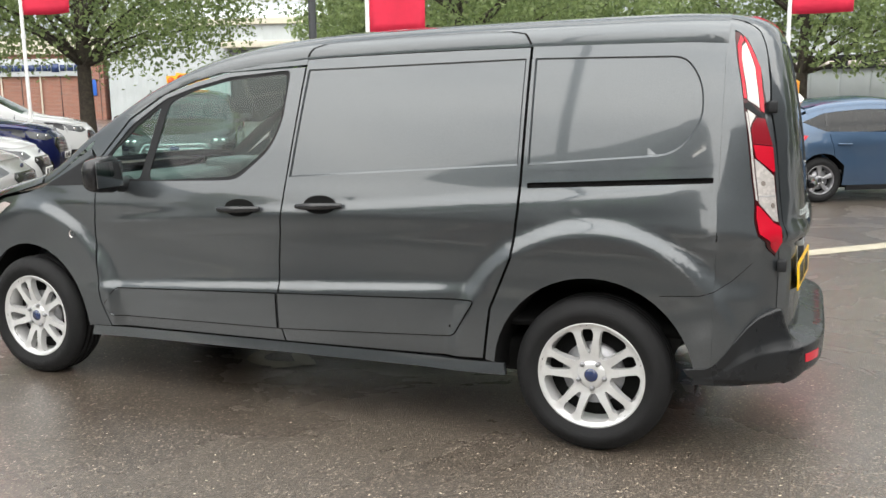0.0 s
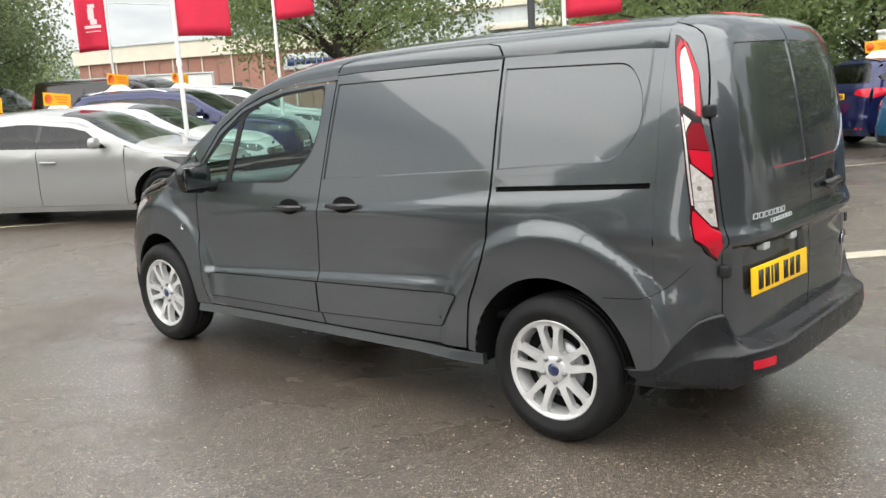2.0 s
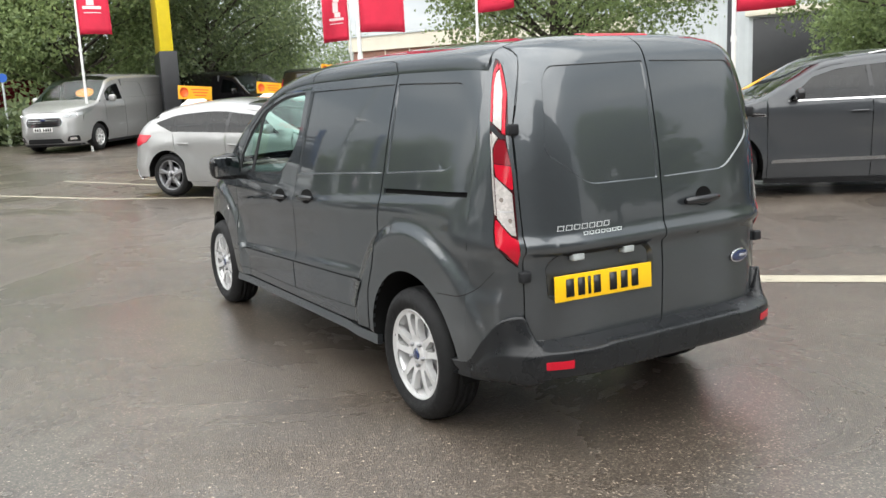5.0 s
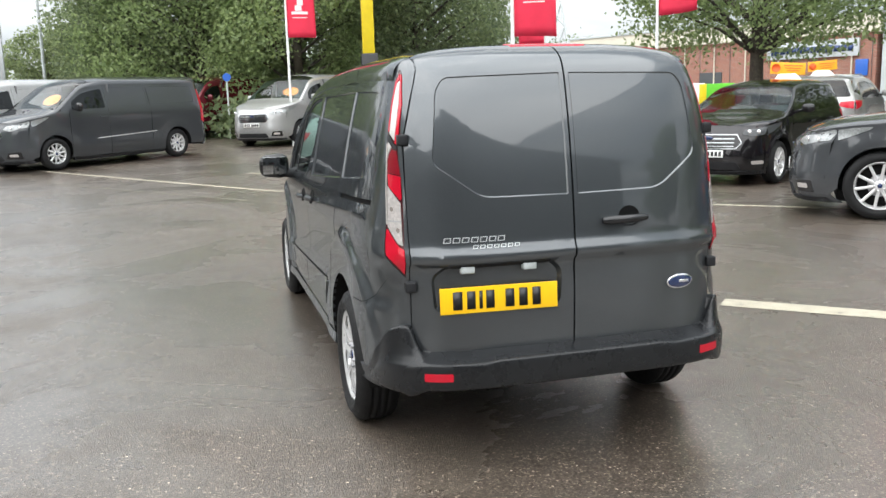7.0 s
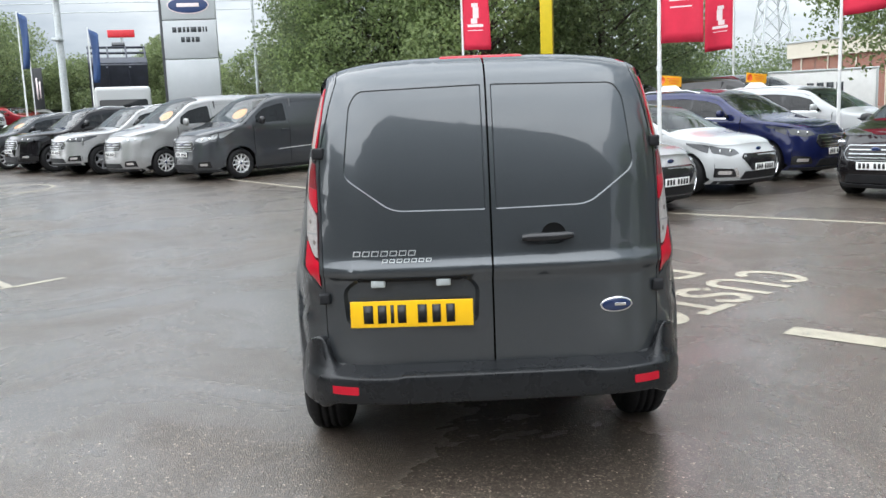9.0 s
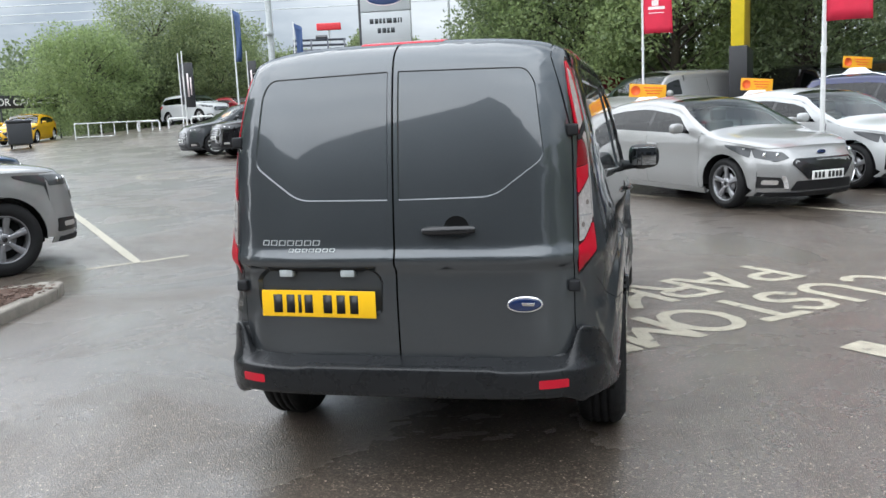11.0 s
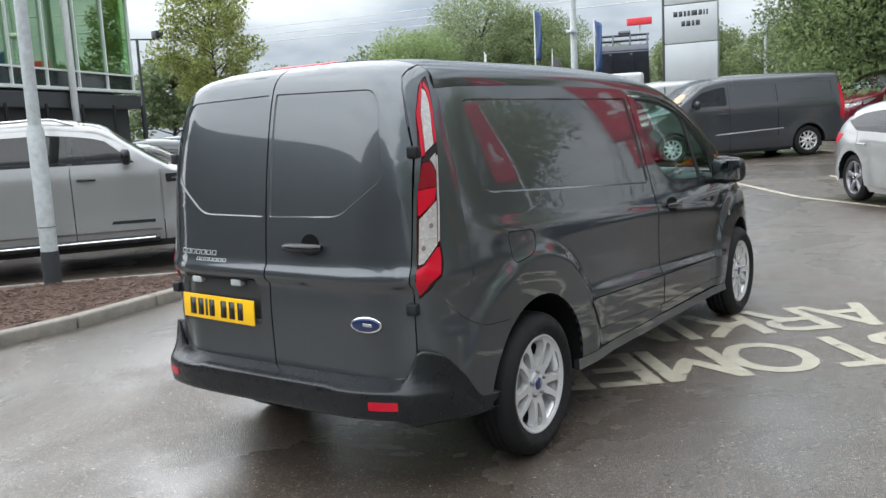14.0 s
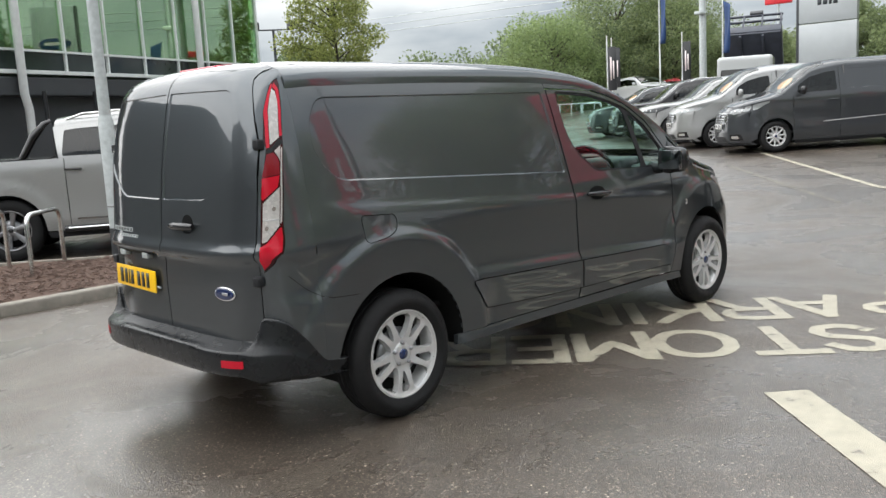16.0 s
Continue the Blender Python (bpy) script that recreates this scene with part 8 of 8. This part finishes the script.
# ---- buildings ----
def build_brick_building():
    """Red brick showroom with a cream fascia and a pale name board."""
    a, b = Vector((-57.0, 26.0)), Vector((-36.6, 34.9))
    d = (b - a)
    L = d.length
    h = thing("brick_building", "long red brick building with a cream fascia", "building", m=Matrix.Translation((a.x, a.y, 0.4)) @ Matrix.Rotation(math.atan2(d.y, d.x), 4, "Z"))
    part("wall", box((L, 12.0, 4.1), (L / 2, 6.0, 2.05)), M_BRICK, h, "red brick wall", smooth=False)
    part("fascia", box((L + 0.5, 12.5, 1.05), (L / 2, 6.0, 4.62), 0.03), M_FASCIA, h, "cream metal fascia", smooth=False)
    part("coping", box((L + 0.7, 12.7, 0.14), (L / 2, 6.0, 5.2), 0.02), M_CLADDING, h, smooth=False)
    for k in range(10):
        part("downpipe", tube([(L * (k + 0.4) / 10, -0.08, 0.0), (L * (k + 0.4) / 10, -0.08, 4.1)], 0.05, 6), M_FASCIA, h)
        part("wall_joint", box((0.03, 0.02, 4.0), (L * (k + 0.9) / 10, -0.012, 2.0)), M_DARK_WALL, h)
    nb = part("name_board", box((5.6, 0.16, 0.98), (L - 3.7, -0.12, 3.35), 0.02), M_CLADDING, h, "pale name board with dark bars")
    x = L - 6.2
    for wd in (0.62, 0.42, 0.32, 0.40, 0.42, 0.42, 0.40, 0.36, 0.16, 0.52, 0.42, 0.42, 0.40):
        part("name_bar", box((wd * 0.8, 0.04, 0.46 if wd > 0.5 else 0.34), (x + wd / 2 - 0.05, -0.22, 3.32)), M_SIGN_BLUE, nb)
        x += wd * 0.96
    part("notice", box((0.7, 0.06, 0.9), (L - 0.75, -0.08, 2.2), 0.01), M_BLUE_SIGN, h)
    part("door_recess", box((1.6, 0.1, 2.3), (L - 10.5, -0.02, 1.15), 0.01), M_DARK_WALL, h)
    # grey shed that adjoins it
    a, b = Vector((-36.4, 35.1)), Vector((-13.5, 41.0))
    d = b - a
    L = d.length
    s = thing("steel_shed", "pale grey profiled steel shed with a dark doorway", "building", m=Matrix.Translation((a.x, a.y, 0.3)) @ Matrix.Rotation(math.atan2(d.y, d.x), 4, "Z"))
    prof = bmesh.new()
    n = int(L / 0.25)
    rows = []
    for k in range(n + 1):
        rows.append([prof.verts.new((L * k / n, 0.04 if k % 2 else 0.0, z)) for z in (0, 5.8)])
    for p, q in zip(rows, rows[1:]):
        prof.faces.new((p[0], q[0], q[1], p[1]))
    part("cladding", prof, M_CLADDING, s, smooth=False)
    part("core", box((L - 0.1, 14, 5.75), (L / 2, 7.1, 2.875)), M_CLADDING, s, smooth=False)
    part("eaves_board", box((L + 0.3, 0.4, 0.35), (L / 2, 0.0, 5.75), 0.03), M_FASCIA, s, smooth=False)
    roof = bmesh.new()
    v = [roof.verts.new(p) for p in ((-0.3, -0.2, 5.9), (L + 0.3, -0.2, 5.9), (L + 0.3, 7, 7.4), (-0.3, 7, 7.4), (-0.3, 14.2, 5.9), (L + 0.3, 14.2, 5.9))]
    roof.faces.new((v[0], v[1], v[2], v[3]))
    roof.faces.new((v[3], v[2], v[5], v[4]))
    part("roof", roof, M_CLADDING, s, smooth=False)
    # flat black panel stands for the darkness inside the open doorway
    part("doorway", box((5.0, 0.12, 4.2), (9.8, -0.02, 2.1), 0.02), M_BLACK_PANEL, s)
    part("door_hood", box((5.6, 0.5, 0.35), (9.8, -0.2, 4.5), 0.03), M_FASCIA, s)
    part("sign_bar", box((2.6, 0.06, 0.5), (15.0, -0.06, 2.4), 0.01), M_SIGN_BLUE, s)
    # green and white hoarding before it
    g = thing("hoarding", "green and white hoarding before the brick wall", "hoarding", m=Matrix.Translation((-35.6, 23.8, 0.45)) @ Matrix.Rotation(radians(30), 4, "Z"))
    part("white_panel", box((1.8, 0.3, 1.5), (-1.2, 0, 0.75), 0.03), M_WHITE_PL, g)
    part("green_panel", box((1.4, 0.32, 1.45), (0.65, 0, 0.73), 0.03), M_GREEN, g)
    part("lime_panel", box((0.4, 0.34, 1.45), (-0.25, 0, 0.73), 0.03), M_YELLOW, g)


def build_service_building():
    """A long pale workshop behind the blue cars, with a dark sign band, and a white box at its end."""
    b = thing("workshop_building", "long pale grey workshop with a dark sign band", "building", m=Matrix.Translation((5.2, 31.0, 0.0)))
    part("wall", box((16.0, 5.0, 4.1), (0, 2.5, 2.05)), M_CLADDING, b)
    part("roof", box((16.3, 5.3, 0.14), (0, 2.5, 4.17), 0.03), M_DARK_WALL, b)
    for k in range(16):
        part("cladding_rib", box((0.04, 0.03, 4.0), (-7.5 + k, -0.015, 2.02)), M_CLADDING, b)
    band = part("sign_band", box((14.0, 0.08, 0.50), (0.6, -0.06, 2.72), 0.01), M_BLACK_PANEL, b)
    for k in range(9):
        w = (0.42, 0.30, 0.55)[k % 3]
        part("sign_bar", box((w, 0.02, 0.20), (-5.9 + k * 0.95, -0.11, 2.66)), M_FLAG_WHITE, band)
    part("roller_door", box((3.0, 0.06, 2.3), (4.0, -0.04, 1.15), 0.01), M_FASCIA, b)
    # plain box built in place of a white camper or van
    c = thing("white_box_body", "white boxy body with a grey window strip", "cabin", m=Matrix.Translation((-5.1, 29.5, 0.0)))
    part("wall", box((3.4, 2.2, 2.5), (0, 1.1, 1.28), 0.05), M_WHITE_PL, c)
    part("roof", box((3.5, 2.3, 0.12), (0, 1.1, 2.58), 0.03), M_WHITE_PL, c)
    win = part("window_strip", box((2.3, 0.04, 0.34), (0.4, -0.01, 2.08), 0.01), M_DARK_WALL, c)
    part("window_post", box((0.05, 0.02, 0.34), (0.4, -0.035, 2.08)), M_WHITE_PL, win)


def build_lorry():
    x, y = -29.5, 15.4
    m = thing("box_trailer", "white box trailer parked before the brick building", "trailer", m=Matrix.Translation((x, y, ground_z(x, y))) @ Matrix.Rotation(radians(-25), 4, "Z"))
    part("box_body", box((2.2, 3.8, 1.5), (0, 0, 1.30), 0.03), M_WHITE_PL, m)
    part("roof_cap", box((2.26, 3.86, 0.08), (0, 0, 2.08), 0.03), M_GALV, m)
    for sg in (-1, 1):
        part("corner_post", box((0.08, 0.08, 1.5), (1.09, sg * 1.87, 1.30), 0.02), M_GALV, m)
    for k in range(4):
        part("name_bar", box((0.01, 0.24, 0.34), (1.106, -0.4 + 0.34 * k, 1.45)), M_SIGN_TXT, m)
    part("chassis", box((1.0, 3.6, 0.2), (0, 0, 0.50), 0.02), M_UNDER, m)
    for yy in (-0.5, 0.4):
        for sg in (-1, 1):
            w = lathe([(0, -0.12), (0.36, -0.12), (0.40, -0.09), (0.40, 0.09), (0.36, 0.12), (0, 0.12)], 20)
            bmesh.ops.rotate(w, verts=w.verts[:], matrix=Matrix.Rotation(radians(90), 3, "Z"))
            bmesh.ops.translate(w, verts=w.verts[:], vec=(sg * 0.9, yy, 0.40))
            part("wheel", w, M_RUBBER, m)


def build_glass_building():
    """Showroom with a glazed upper floor over a dark ground floor."""
    a, c = Vector((0.5, -14.33)), Vector((-13.9, -21.0))
    d = c - a
    L = d.length
    b = thing("glass_building", "showroom with green-tinted glazing over dark cladding", "building", m=Matrix.Translation((a.x, a.y, 0.05)) @ Matrix.Rotation(math.atan2(d.y, d.x), 4, "Z"))
    # local: x along the front, away from it is +y
    part("ground_floor", box((L, 14, 2.55), (L / 2, 7.3, 1.275)), M_DARK_WALL, b, smooth=False)
    # unseen block, added only to darken what the van's rear doors mirror
    part("reflection_block", box((14.0, 14, 5.2), (-11.0, 7.3, 2.6)), M_REFLECT_BLOCK, b, smooth=False)
    part("canopy", box((L + 0.3, 0.5, 0.42), (L / 2, 0.15, 2.62), 0.03), M_DARK_WALL, b, smooth=False)
    part("sill_band", box((L + 0.2, 0.20, 0.09), (L / 2, -0.04, 2.94), 0.01), M_FACADE_FRAME, b, smooth=False)
    part("room_floor", box((L - 0.2, 12, 0.2), (L / 2, 6.6, 2.9)), M_CABIN, b, smooth=False)
    part("room_back", box((L - 0.4, 0.2, 3.4), (L / 2, 9.0, 4.6)), M_ROOM, b, smooth=False)
    part("room_ceiling", box((L - 0.2, 12, 0.2), (L / 2, 6.6, 6.35)), M_FASCIA, b, smooth=False)
    part("room_end", box((0.2, 9, 3.4), (L - 0.2, 4.7, 4.6)), M_ROOM, b, smooth=False)
    bay = 1.45
    n = int(L / bay)
    levels = [(2.98, 3.42, True), (3.46, 5.75, False), (5.80, 6.35, True)]
    first = {}
    for i in range(n):
        x = L - bay * (i + 0.5) - 0.05
        for j, (z0, z1, dark) in enumerate(levels):
            ob = first.get(j)
            if ob is None:
                p = part("glass_pane", box((bay - 0.06, 0.02, z1 - z0)), M_SPANDREL if dark else M_GLASS_FACADE, b, smooth=False)
                first[j] = p
            else:
                p = shared("glass_pane", ob, Matrix.Identity(4), b)
            p.matrix_basis = Matrix.Translation((x, 0.05, (z0 + z1) / 2)) @ Matrix.Rotation(radians(0.35 * math.sin(7 * i + 3 * j)), 4, "Z")
    mull = None
    for i in range(n + 1):
        x = L - bay * i - 0.05
        if mull is None:
            mull = part("mullion", box((0.05, 0.12, 3.45)), M_FACADE_FRAME, b, smooth=False)
            o = mull
        else:
            o = shared("mullion", mull, Matrix.Identity(4), b)
        o.matrix_basis = Matrix.Translation((x, 0.03, 4.67))
    for z in (3.44, 5.775, 6.38):
        part("transom", box((L, 0.11, 0.05), (L / 2, 0.035, z)), M_FACADE_FRAME, b, smooth=False)
    for x, br in ((L - 3.65, 2.1), (L - 10.35, 2.1)):
        part("downpipe", tube([(x, -0.22, 6.4), (x, -0.22, br + 0.35), (x + 0.18, -0.12, br), (x + 0.18, -0.12, 0.0)], 0.095, 10), M_POLE, b)
    for k in range(10):
        part("fence_post", tube([(L - 1.6 * k - 0.3, -0.35, 0), (L - 1.6 * k - 0.3, -0.35, 2.5)], 0.05, 6), M_BLACK_PANEL, b)
    part("parapet", box((L + 0.2, 14.2, 0.35), (L / 2, 7.15, 6.6), 0.02), M_FACADE_FRAME, b, smooth=False)
    for k in range(5):
        part("strip_light", box((1.2, 0.12, 0.06), (L - 2.5 - 3.2 * k, 3.0, 6.2)), M_TUBE, b)


def build_behind():
    """The showroom behind the camera, plain, which the van's doors mirror."""
    h = thing("showroom_building", "dark gabled showroom across the forecourt", "building", m=Matrix.Translation((27.0, -1.0, 0)))
    part("wall", box((10, 30, 6.5), (5, 0, 3.25)), M_DARK_WALL, h, smooth=False)
    bm = bmesh.new()
    vs = [bm.verts.new(p) for p in ((-0.5, -15.5, 6.5), (-0.5, 15.5, 6.5), (-0.5, -2.0, 14.5), (10.5, -15.5, 6.5), (10.5, 15.5, 6.5), (10.5, -2.0, 14.5))]
    for f in ((0, 1, 2), (5, 4, 3), (0, 2, 5, 3), (2, 1, 4, 5), (1, 0, 3, 4)):
        bm.faces.new([vs[i] for i in f])
    part("gable_roof", bm, M_DARK_WALL, h, smooth=False)
    for k in range(5):
        part("window", box((0.1, 3.6, 2.6), (-0.03, -11 + 5.5 * k, 1.9), 0.02), M_TRIM, h)


# grey of the added block that shapes the van's reflections
M_REFLECT_BLOCK = surface("reflection_block_grey", (0.15, 0.155, 0.155), 0.6, vary=0.35, scale=0.35)
M_ROOM = surface("showroom_wall", (0.46, 0.48, 0.38), 0.8, vary=0.2, scale=0.6)
M_GLASS_FACADE = glass_pane("green_facade_glass", (0.50, 0.70, 0.46), 3.4, (0.78, 0.98, 0.74))
M_SPANDREL = surface("dark_spandrel_glass", (0.02, 0.028, 0.026), 0.08, vary=0.2, scale=1.5)
M_TUBE, _nt, _p = material("strip_light_tube")
_p.inputs["Emission Color"].default_value = (1.0, 0.98, 0.92, 1)
_p.inputs["Emission Strength"].default_value = 3.0

place_flags()
place_signs()
build_tipper()
build_brick_building()
build_glass_building()
build_service_building()
build_lorry()
build_behind()

# ---- trees and hedges ----
def leaf_cloud(name, centres, n, size, mat, parent, seed, flat=0.75):
    """Many small leaves on the shells of clumps (x, y, z, radius)."""
    rs = np.random.RandomState(seed)
    w = np.array([c[3] ** 2 for c in centres])
    idx = rs.choice(len(centres), n, p=w / w.sum())
    C = np.array([c[:3] for c in centres])[idx]
    R = np.array([c[3] for c in centres])[idx]
    d = rs.normal(size=(n, 3))
    d /= np.linalg.norm(d, axis=1, keepdims=True)
    rad = R * (1 - 0.65 * rs.rand(n) ** 2.2) * (1 + 0.12 * rs.normal(size=n))
    P = C + d * rad[:, None] * np.array([1, 1, flat])
    a = rs.normal(size=(n, 3)) + d * 0.4
    a /= np.linalg.norm(a, axis=1, keepdims=True)
    b = np.cross(a, rs.normal(size=(n, 3)))
    b /= np.linalg.norm(b, axis=1, keepdims=True)
    s = size * (0.6 + 0.8 * rs.rand(n))[:, None]
    nrm = np.cross(a, b)
    V = np.stack([P - a * s, P - b * s * 0.55 + nrm * s * 0.12, P + a * s, P + b * s * 0.55 + nrm * s * 0.12], 1).reshape(-1, 3)
    me = bpy.data.meshes.new(name)
    me.vertices.add(len(V))
    me.vertices.foreach_set("co", V.ravel())
    me.loops.add(4 * n)
    me.loops.foreach_set("vertex_index", np.arange(4 * n, dtype=np.int32))
    me.polygons.add(n)
    me.polygons.foreach_set("loop_start", np.arange(0, 4 * n, 4, dtype=np.int32))
    me.update(calc_edges=True)
    me.materials.append(mat)
    ob = new(name, me)
    if parent is not None:
        ob.parent = parent
    return ob


def build_tree(at, trunk_h, crown_r, crown_h, mat, seed, label, leaves=9000, size=0.11, trunk_r=0.17, clumps=26, name="tree", low=0.0):
    z0 = ground_z(*at)
    t = thing(name, label, "tree", "", Matrix.Translation((*at, z0)))
    rnd = random.Random(seed)
    bm = bmesh.new()
    lean = (rnd.uniform(-0.2, 0.2), rnd.uniform(-0.2, 0.2))
    top = trunk_h + crown_h * 0.7
    stem = [(lean[0] * k * k, lean[1] * k * k, top * k) for k in (0, 0.04, 0.15, 0.35, 0.6, 0.85, 1.0)]
    add_tube(bm, stem, [trunk_r * q for q in (1.5, 1.15, 1.0, 0.85, 0.6, 0.3, 0.12)], 12)
    cs = []
    for k in range(clumps):
        a = k * 2.399 + rnd.uniform(-0.4, 0.4)
        v = (k + 0.5) / clumps
        rr = crown_r * math.sqrt(max(0.03, 1 - (2 * v - 0.85) ** 2 * 0.72)) * rnd.uniform(0.45, 0.95)
        z = trunk_h + low + (crown_h - low) * v * 0.95
        c = (rr * math.cos(a) + lean[0], rr * math.sin(a) + lean[1], z)
        cr = crown_r * rnd.uniform(0.22, 0.36)
        cs.append((*c, cr))
        h0 = min(top * 0.92, max(trunk_h * 0.75, z - rr * 0.55))
        q = h0 / top
        mid = ((c[0] + lean[0] * q) * 0.5, (c[1] + lean[1] * q) * 0.5, h0 + (z - h0) * 0.65)
        add_tube(bm, [(lean[0] * q * q, lean[1] * q * q, h0), mid, c], [trunk_r * 0.34, trunk_r * 0.2, 0.012], 6)
    part("trunk", bm, M_BARK, t)
    leaf_cloud("crown", cs, leaves, size, mat, t, seed)
    return t


def place_trees():
    # broad trees over the display rows
    build_tree((-16.1, 12.8), 2.9, 4.6, 5.6, M_LEAF_A, 3, "broad green tree with a dark trunk", 52000, 0.060, 0.19, 44)
    build_tree((-8.2, 18.6), 2.9, 4.4, 5.2, M_LEAF_A, 4, "broad green tree by the parked cars", 40000, 0.064, 0.17, 40)
    build_tree((0.5, 22.5), 2.8, 4.6, 5.4, M_LEAF_A, 5, "broad green tree behind the blue cars", 30000, 0.078, 0.17, 38)
    build_tree((9.5, 25.0), 2.6, 4.8, 5.4, M_LEAF_A, 6, "broad green tree at the edge of the forecourt", 11000, 0.14, 0.17, 36)
    # dense belt behind the vans
    spots = ((-28.5, 6.6, 4.0, 8.5), (-28.5, 2.2, 4.0, 8.8), (-30.5, -1.2, 4.0, 8.6), (-33.0, -3.4, 3.4, 7.0), (-33.5, 8.5, 4.0, 8.6), (-34.0, 3.0, 4.4, 9.5))
    for i, (x, y, r, h) in enumerate(spots):
        build_tree((x, y), 1.3, r, h, M_LEAF_A if i % 3 else M_LEAF_B, 20 + i, "tall dense green tree in the belt", 42000, 0.072, 0.2, 54)
    for i, (x, y, r, h) in enumerate(((-36.5, -5.2, 2.6, 5.2), (-38.0, -7.6, 2.0, 3.4), (-40.0, -5.0, 2.4, 4.6))):
        build_tree((x, y), 0.8, r, h, M_LEAF_D, 40 + i, "thin pale green birch beside the sign", 9000, 0.075, 0.09, 34)
    # trees left of the sign
    for i, (x, y, r, h, mt) in enumerate(((-48.0, -25.4, 4.2, 6.4, M_LEAF_D), (-47.0, -29.0, 4.8, 8.0, M_LEAF_D), (-41.0, -29.5, 3.8, 5.2, M_LEAF_A), (-49.5, -20.5, 3.0, 3.6, M_LEAF_D), (-53.0, -28.5, 5.2, 7.0, M_LEAF_B), (-44.0, -13.5, 2.8, 4.2, M_LEAF_D), (-46.5, -30.0, 4.2, 5.0, M_LEAF_B))):
        build_tree((x, y), 0.7, r, h, mt, 50 + i, "leafy green tree behind the far cars", 30000, 0.075, 0.14, 42)
    # green bank before the steel shed
    for i, (x, y, r, h) in enumerate(((-18.6, 33.5, 3.8, 6.0), (-13.5, 32.0, 4.2, 7.0), (-8.0, 33.5, 4.2, 7.5))):
        build_tree((x, y), 0.6, r, h, M_LEAF_A, 130 + i, "dense green tree on the bank before the shed", 26000, 0.11, 0.16, 46)
    # yellowing tree by the glass building
    build_tree((-17.2, -20.9), 2.6, 1.75, 3.8, M_LEAF_C, 70, "slim tree with yellowing leaves", 15000, 0.055, 0.08, 34)
    build_tree((-23.5, -31.5), 1.6, 2.6, 3.0, M_LEAF_B, 71, "dark green tree beyond the lane", 6000, 0.14, 0.12, 26)
    # far woods and hedges
    rnd = random.Random(9)
    cs = []
    for k in range(60):
        f = k / 59
        x, y = -48 - 26 * f + rnd.uniform(-2, 2), -30 - 52 * f + rnd.uniform(-2, 2)
        cs.append((x, y, rnd.uniform(1.0, 3.4), rnd.uniform(1.8, 3.2)))
    for k in range(40):
        f = k / 39
        cs.append((-52 + rnd.uniform(-3, 3), -32 + 40 * f, rnd.uniform(1.0, 3.6), rnd.uniform(2.0, 3.4)))
    for k in range(44):
        f = k / 43
        cs.append((-64 + rnd.uniform(-3, 3), -2 + 32 * f, rnd.uniform(1.0, 4.0), rnd.uniform(2.4, 3.6)))
    for k in range(40):
        cs.append((-14 + 52 * k / 39, (36 if k < 5 else 44) + rnd.uniform(-2, 2), rnd.uniform(1.0, 4.5), rnd.uniform(2.2, 3.4)))
    ob = leaf_cloud("far_hedge", cs, 130000, 0.13, M_LEAF_B, None, 90, 0.9)
    tagged(ob, "dark green hedges and woods at the forecourt's edge", "hedge", kind="stuff")
    cs = [(-58 - 14 * rnd.random(), -62 + 30 * rnd.random(), rnd.uniform(2, 6.5), rnd.uniform(2, 3)) for k in range(46)]
    ob = leaf_cloud("far_trees", cs, 36000, 0.2, M_LEAF_B, None, 91, 1.0)
    tagged(ob, "grey-green far trees beyond the lane", "trees", kind="stuff")
    # low shrubs under the belt
    cs = [(-25.2 + rnd.uniform(-1.4, 1.2) - 0.45 * abs(y), y, rnd.uniform(0.5, 1.3), rnd.uniform(0.7, 1.3)) for y in np.linspace(-6, 11, 40)]
    ob = leaf_cloud("shrubs", cs, 16000, 0.12, M_LEAF_B, None, 92, 0.8)
    tagged(ob, "low dark shrubs under the tree belt", "shrubs", kind="stuff")
    # unseen trees, added beyond the camera for the wet paint to mirror
    for i, (x, y) in enumerate(((24, -24), (22, 18), (14, 27))):
        build_tree((x, y), 1.5, 4.2, 7.0, M_LEAF_A, 110 + i, "green tree added out of view for reflections", 5000, 0.26, 0.2, 30)


def build_far():
    # overhead lines and a lattice tower
    for i, (z, dy) in enumerate(((15.2, 0.0), (17.4, 2.0), (16.2, 4.5))):
        pts = [(-95 - 2.2 * k, -130 + 26 * k + dy, z + 0.0012 * (26 * k - 130) ** 2 * 0.06) for k in range(11)]
        solid("power_line", tube(pts, 0.06, 5), M_GALV, "thin grey overhead power line", "power line", "power lines", smooth=True)
    t = thing("pylon", "grey lattice electricity pylon far off", "pylon", m=Matrix.Translation((-120, 50, 0)))
    bm = bmesh.new()
    legs = lambda z: 3.2 - 2.5 * min(1, z / 22)
    for sx in (-1, 1):
        for sy in (-1, 1):
            add_tube(bm, [(sx * legs(z), sy * legs(z), z) for z in (0, 8, 16, 22, 34)], 0.16, 5)
    zs = (0, 4, 8, 11.5, 15, 18, 21, 24, 28, 32)
    for z0, z1 in zip(zs, zs[1:]):
        a, b = legs(z0), legs(z1)
        for s in (-1, 1):
            for p, q in (((-a, s * a, z0), (b, s * b, z1)), ((a, s * a, z0), (-b, s * b, z1)), ((s * a, -a, z0), (s * b, b, z1)), ((s * a, a, z0), (s * b, -b, z1))):
                add_tube(bm, [p, q], 0.09, 4)
    part("lattice", bm, M_GALV, t)


place_trees()
build_far()
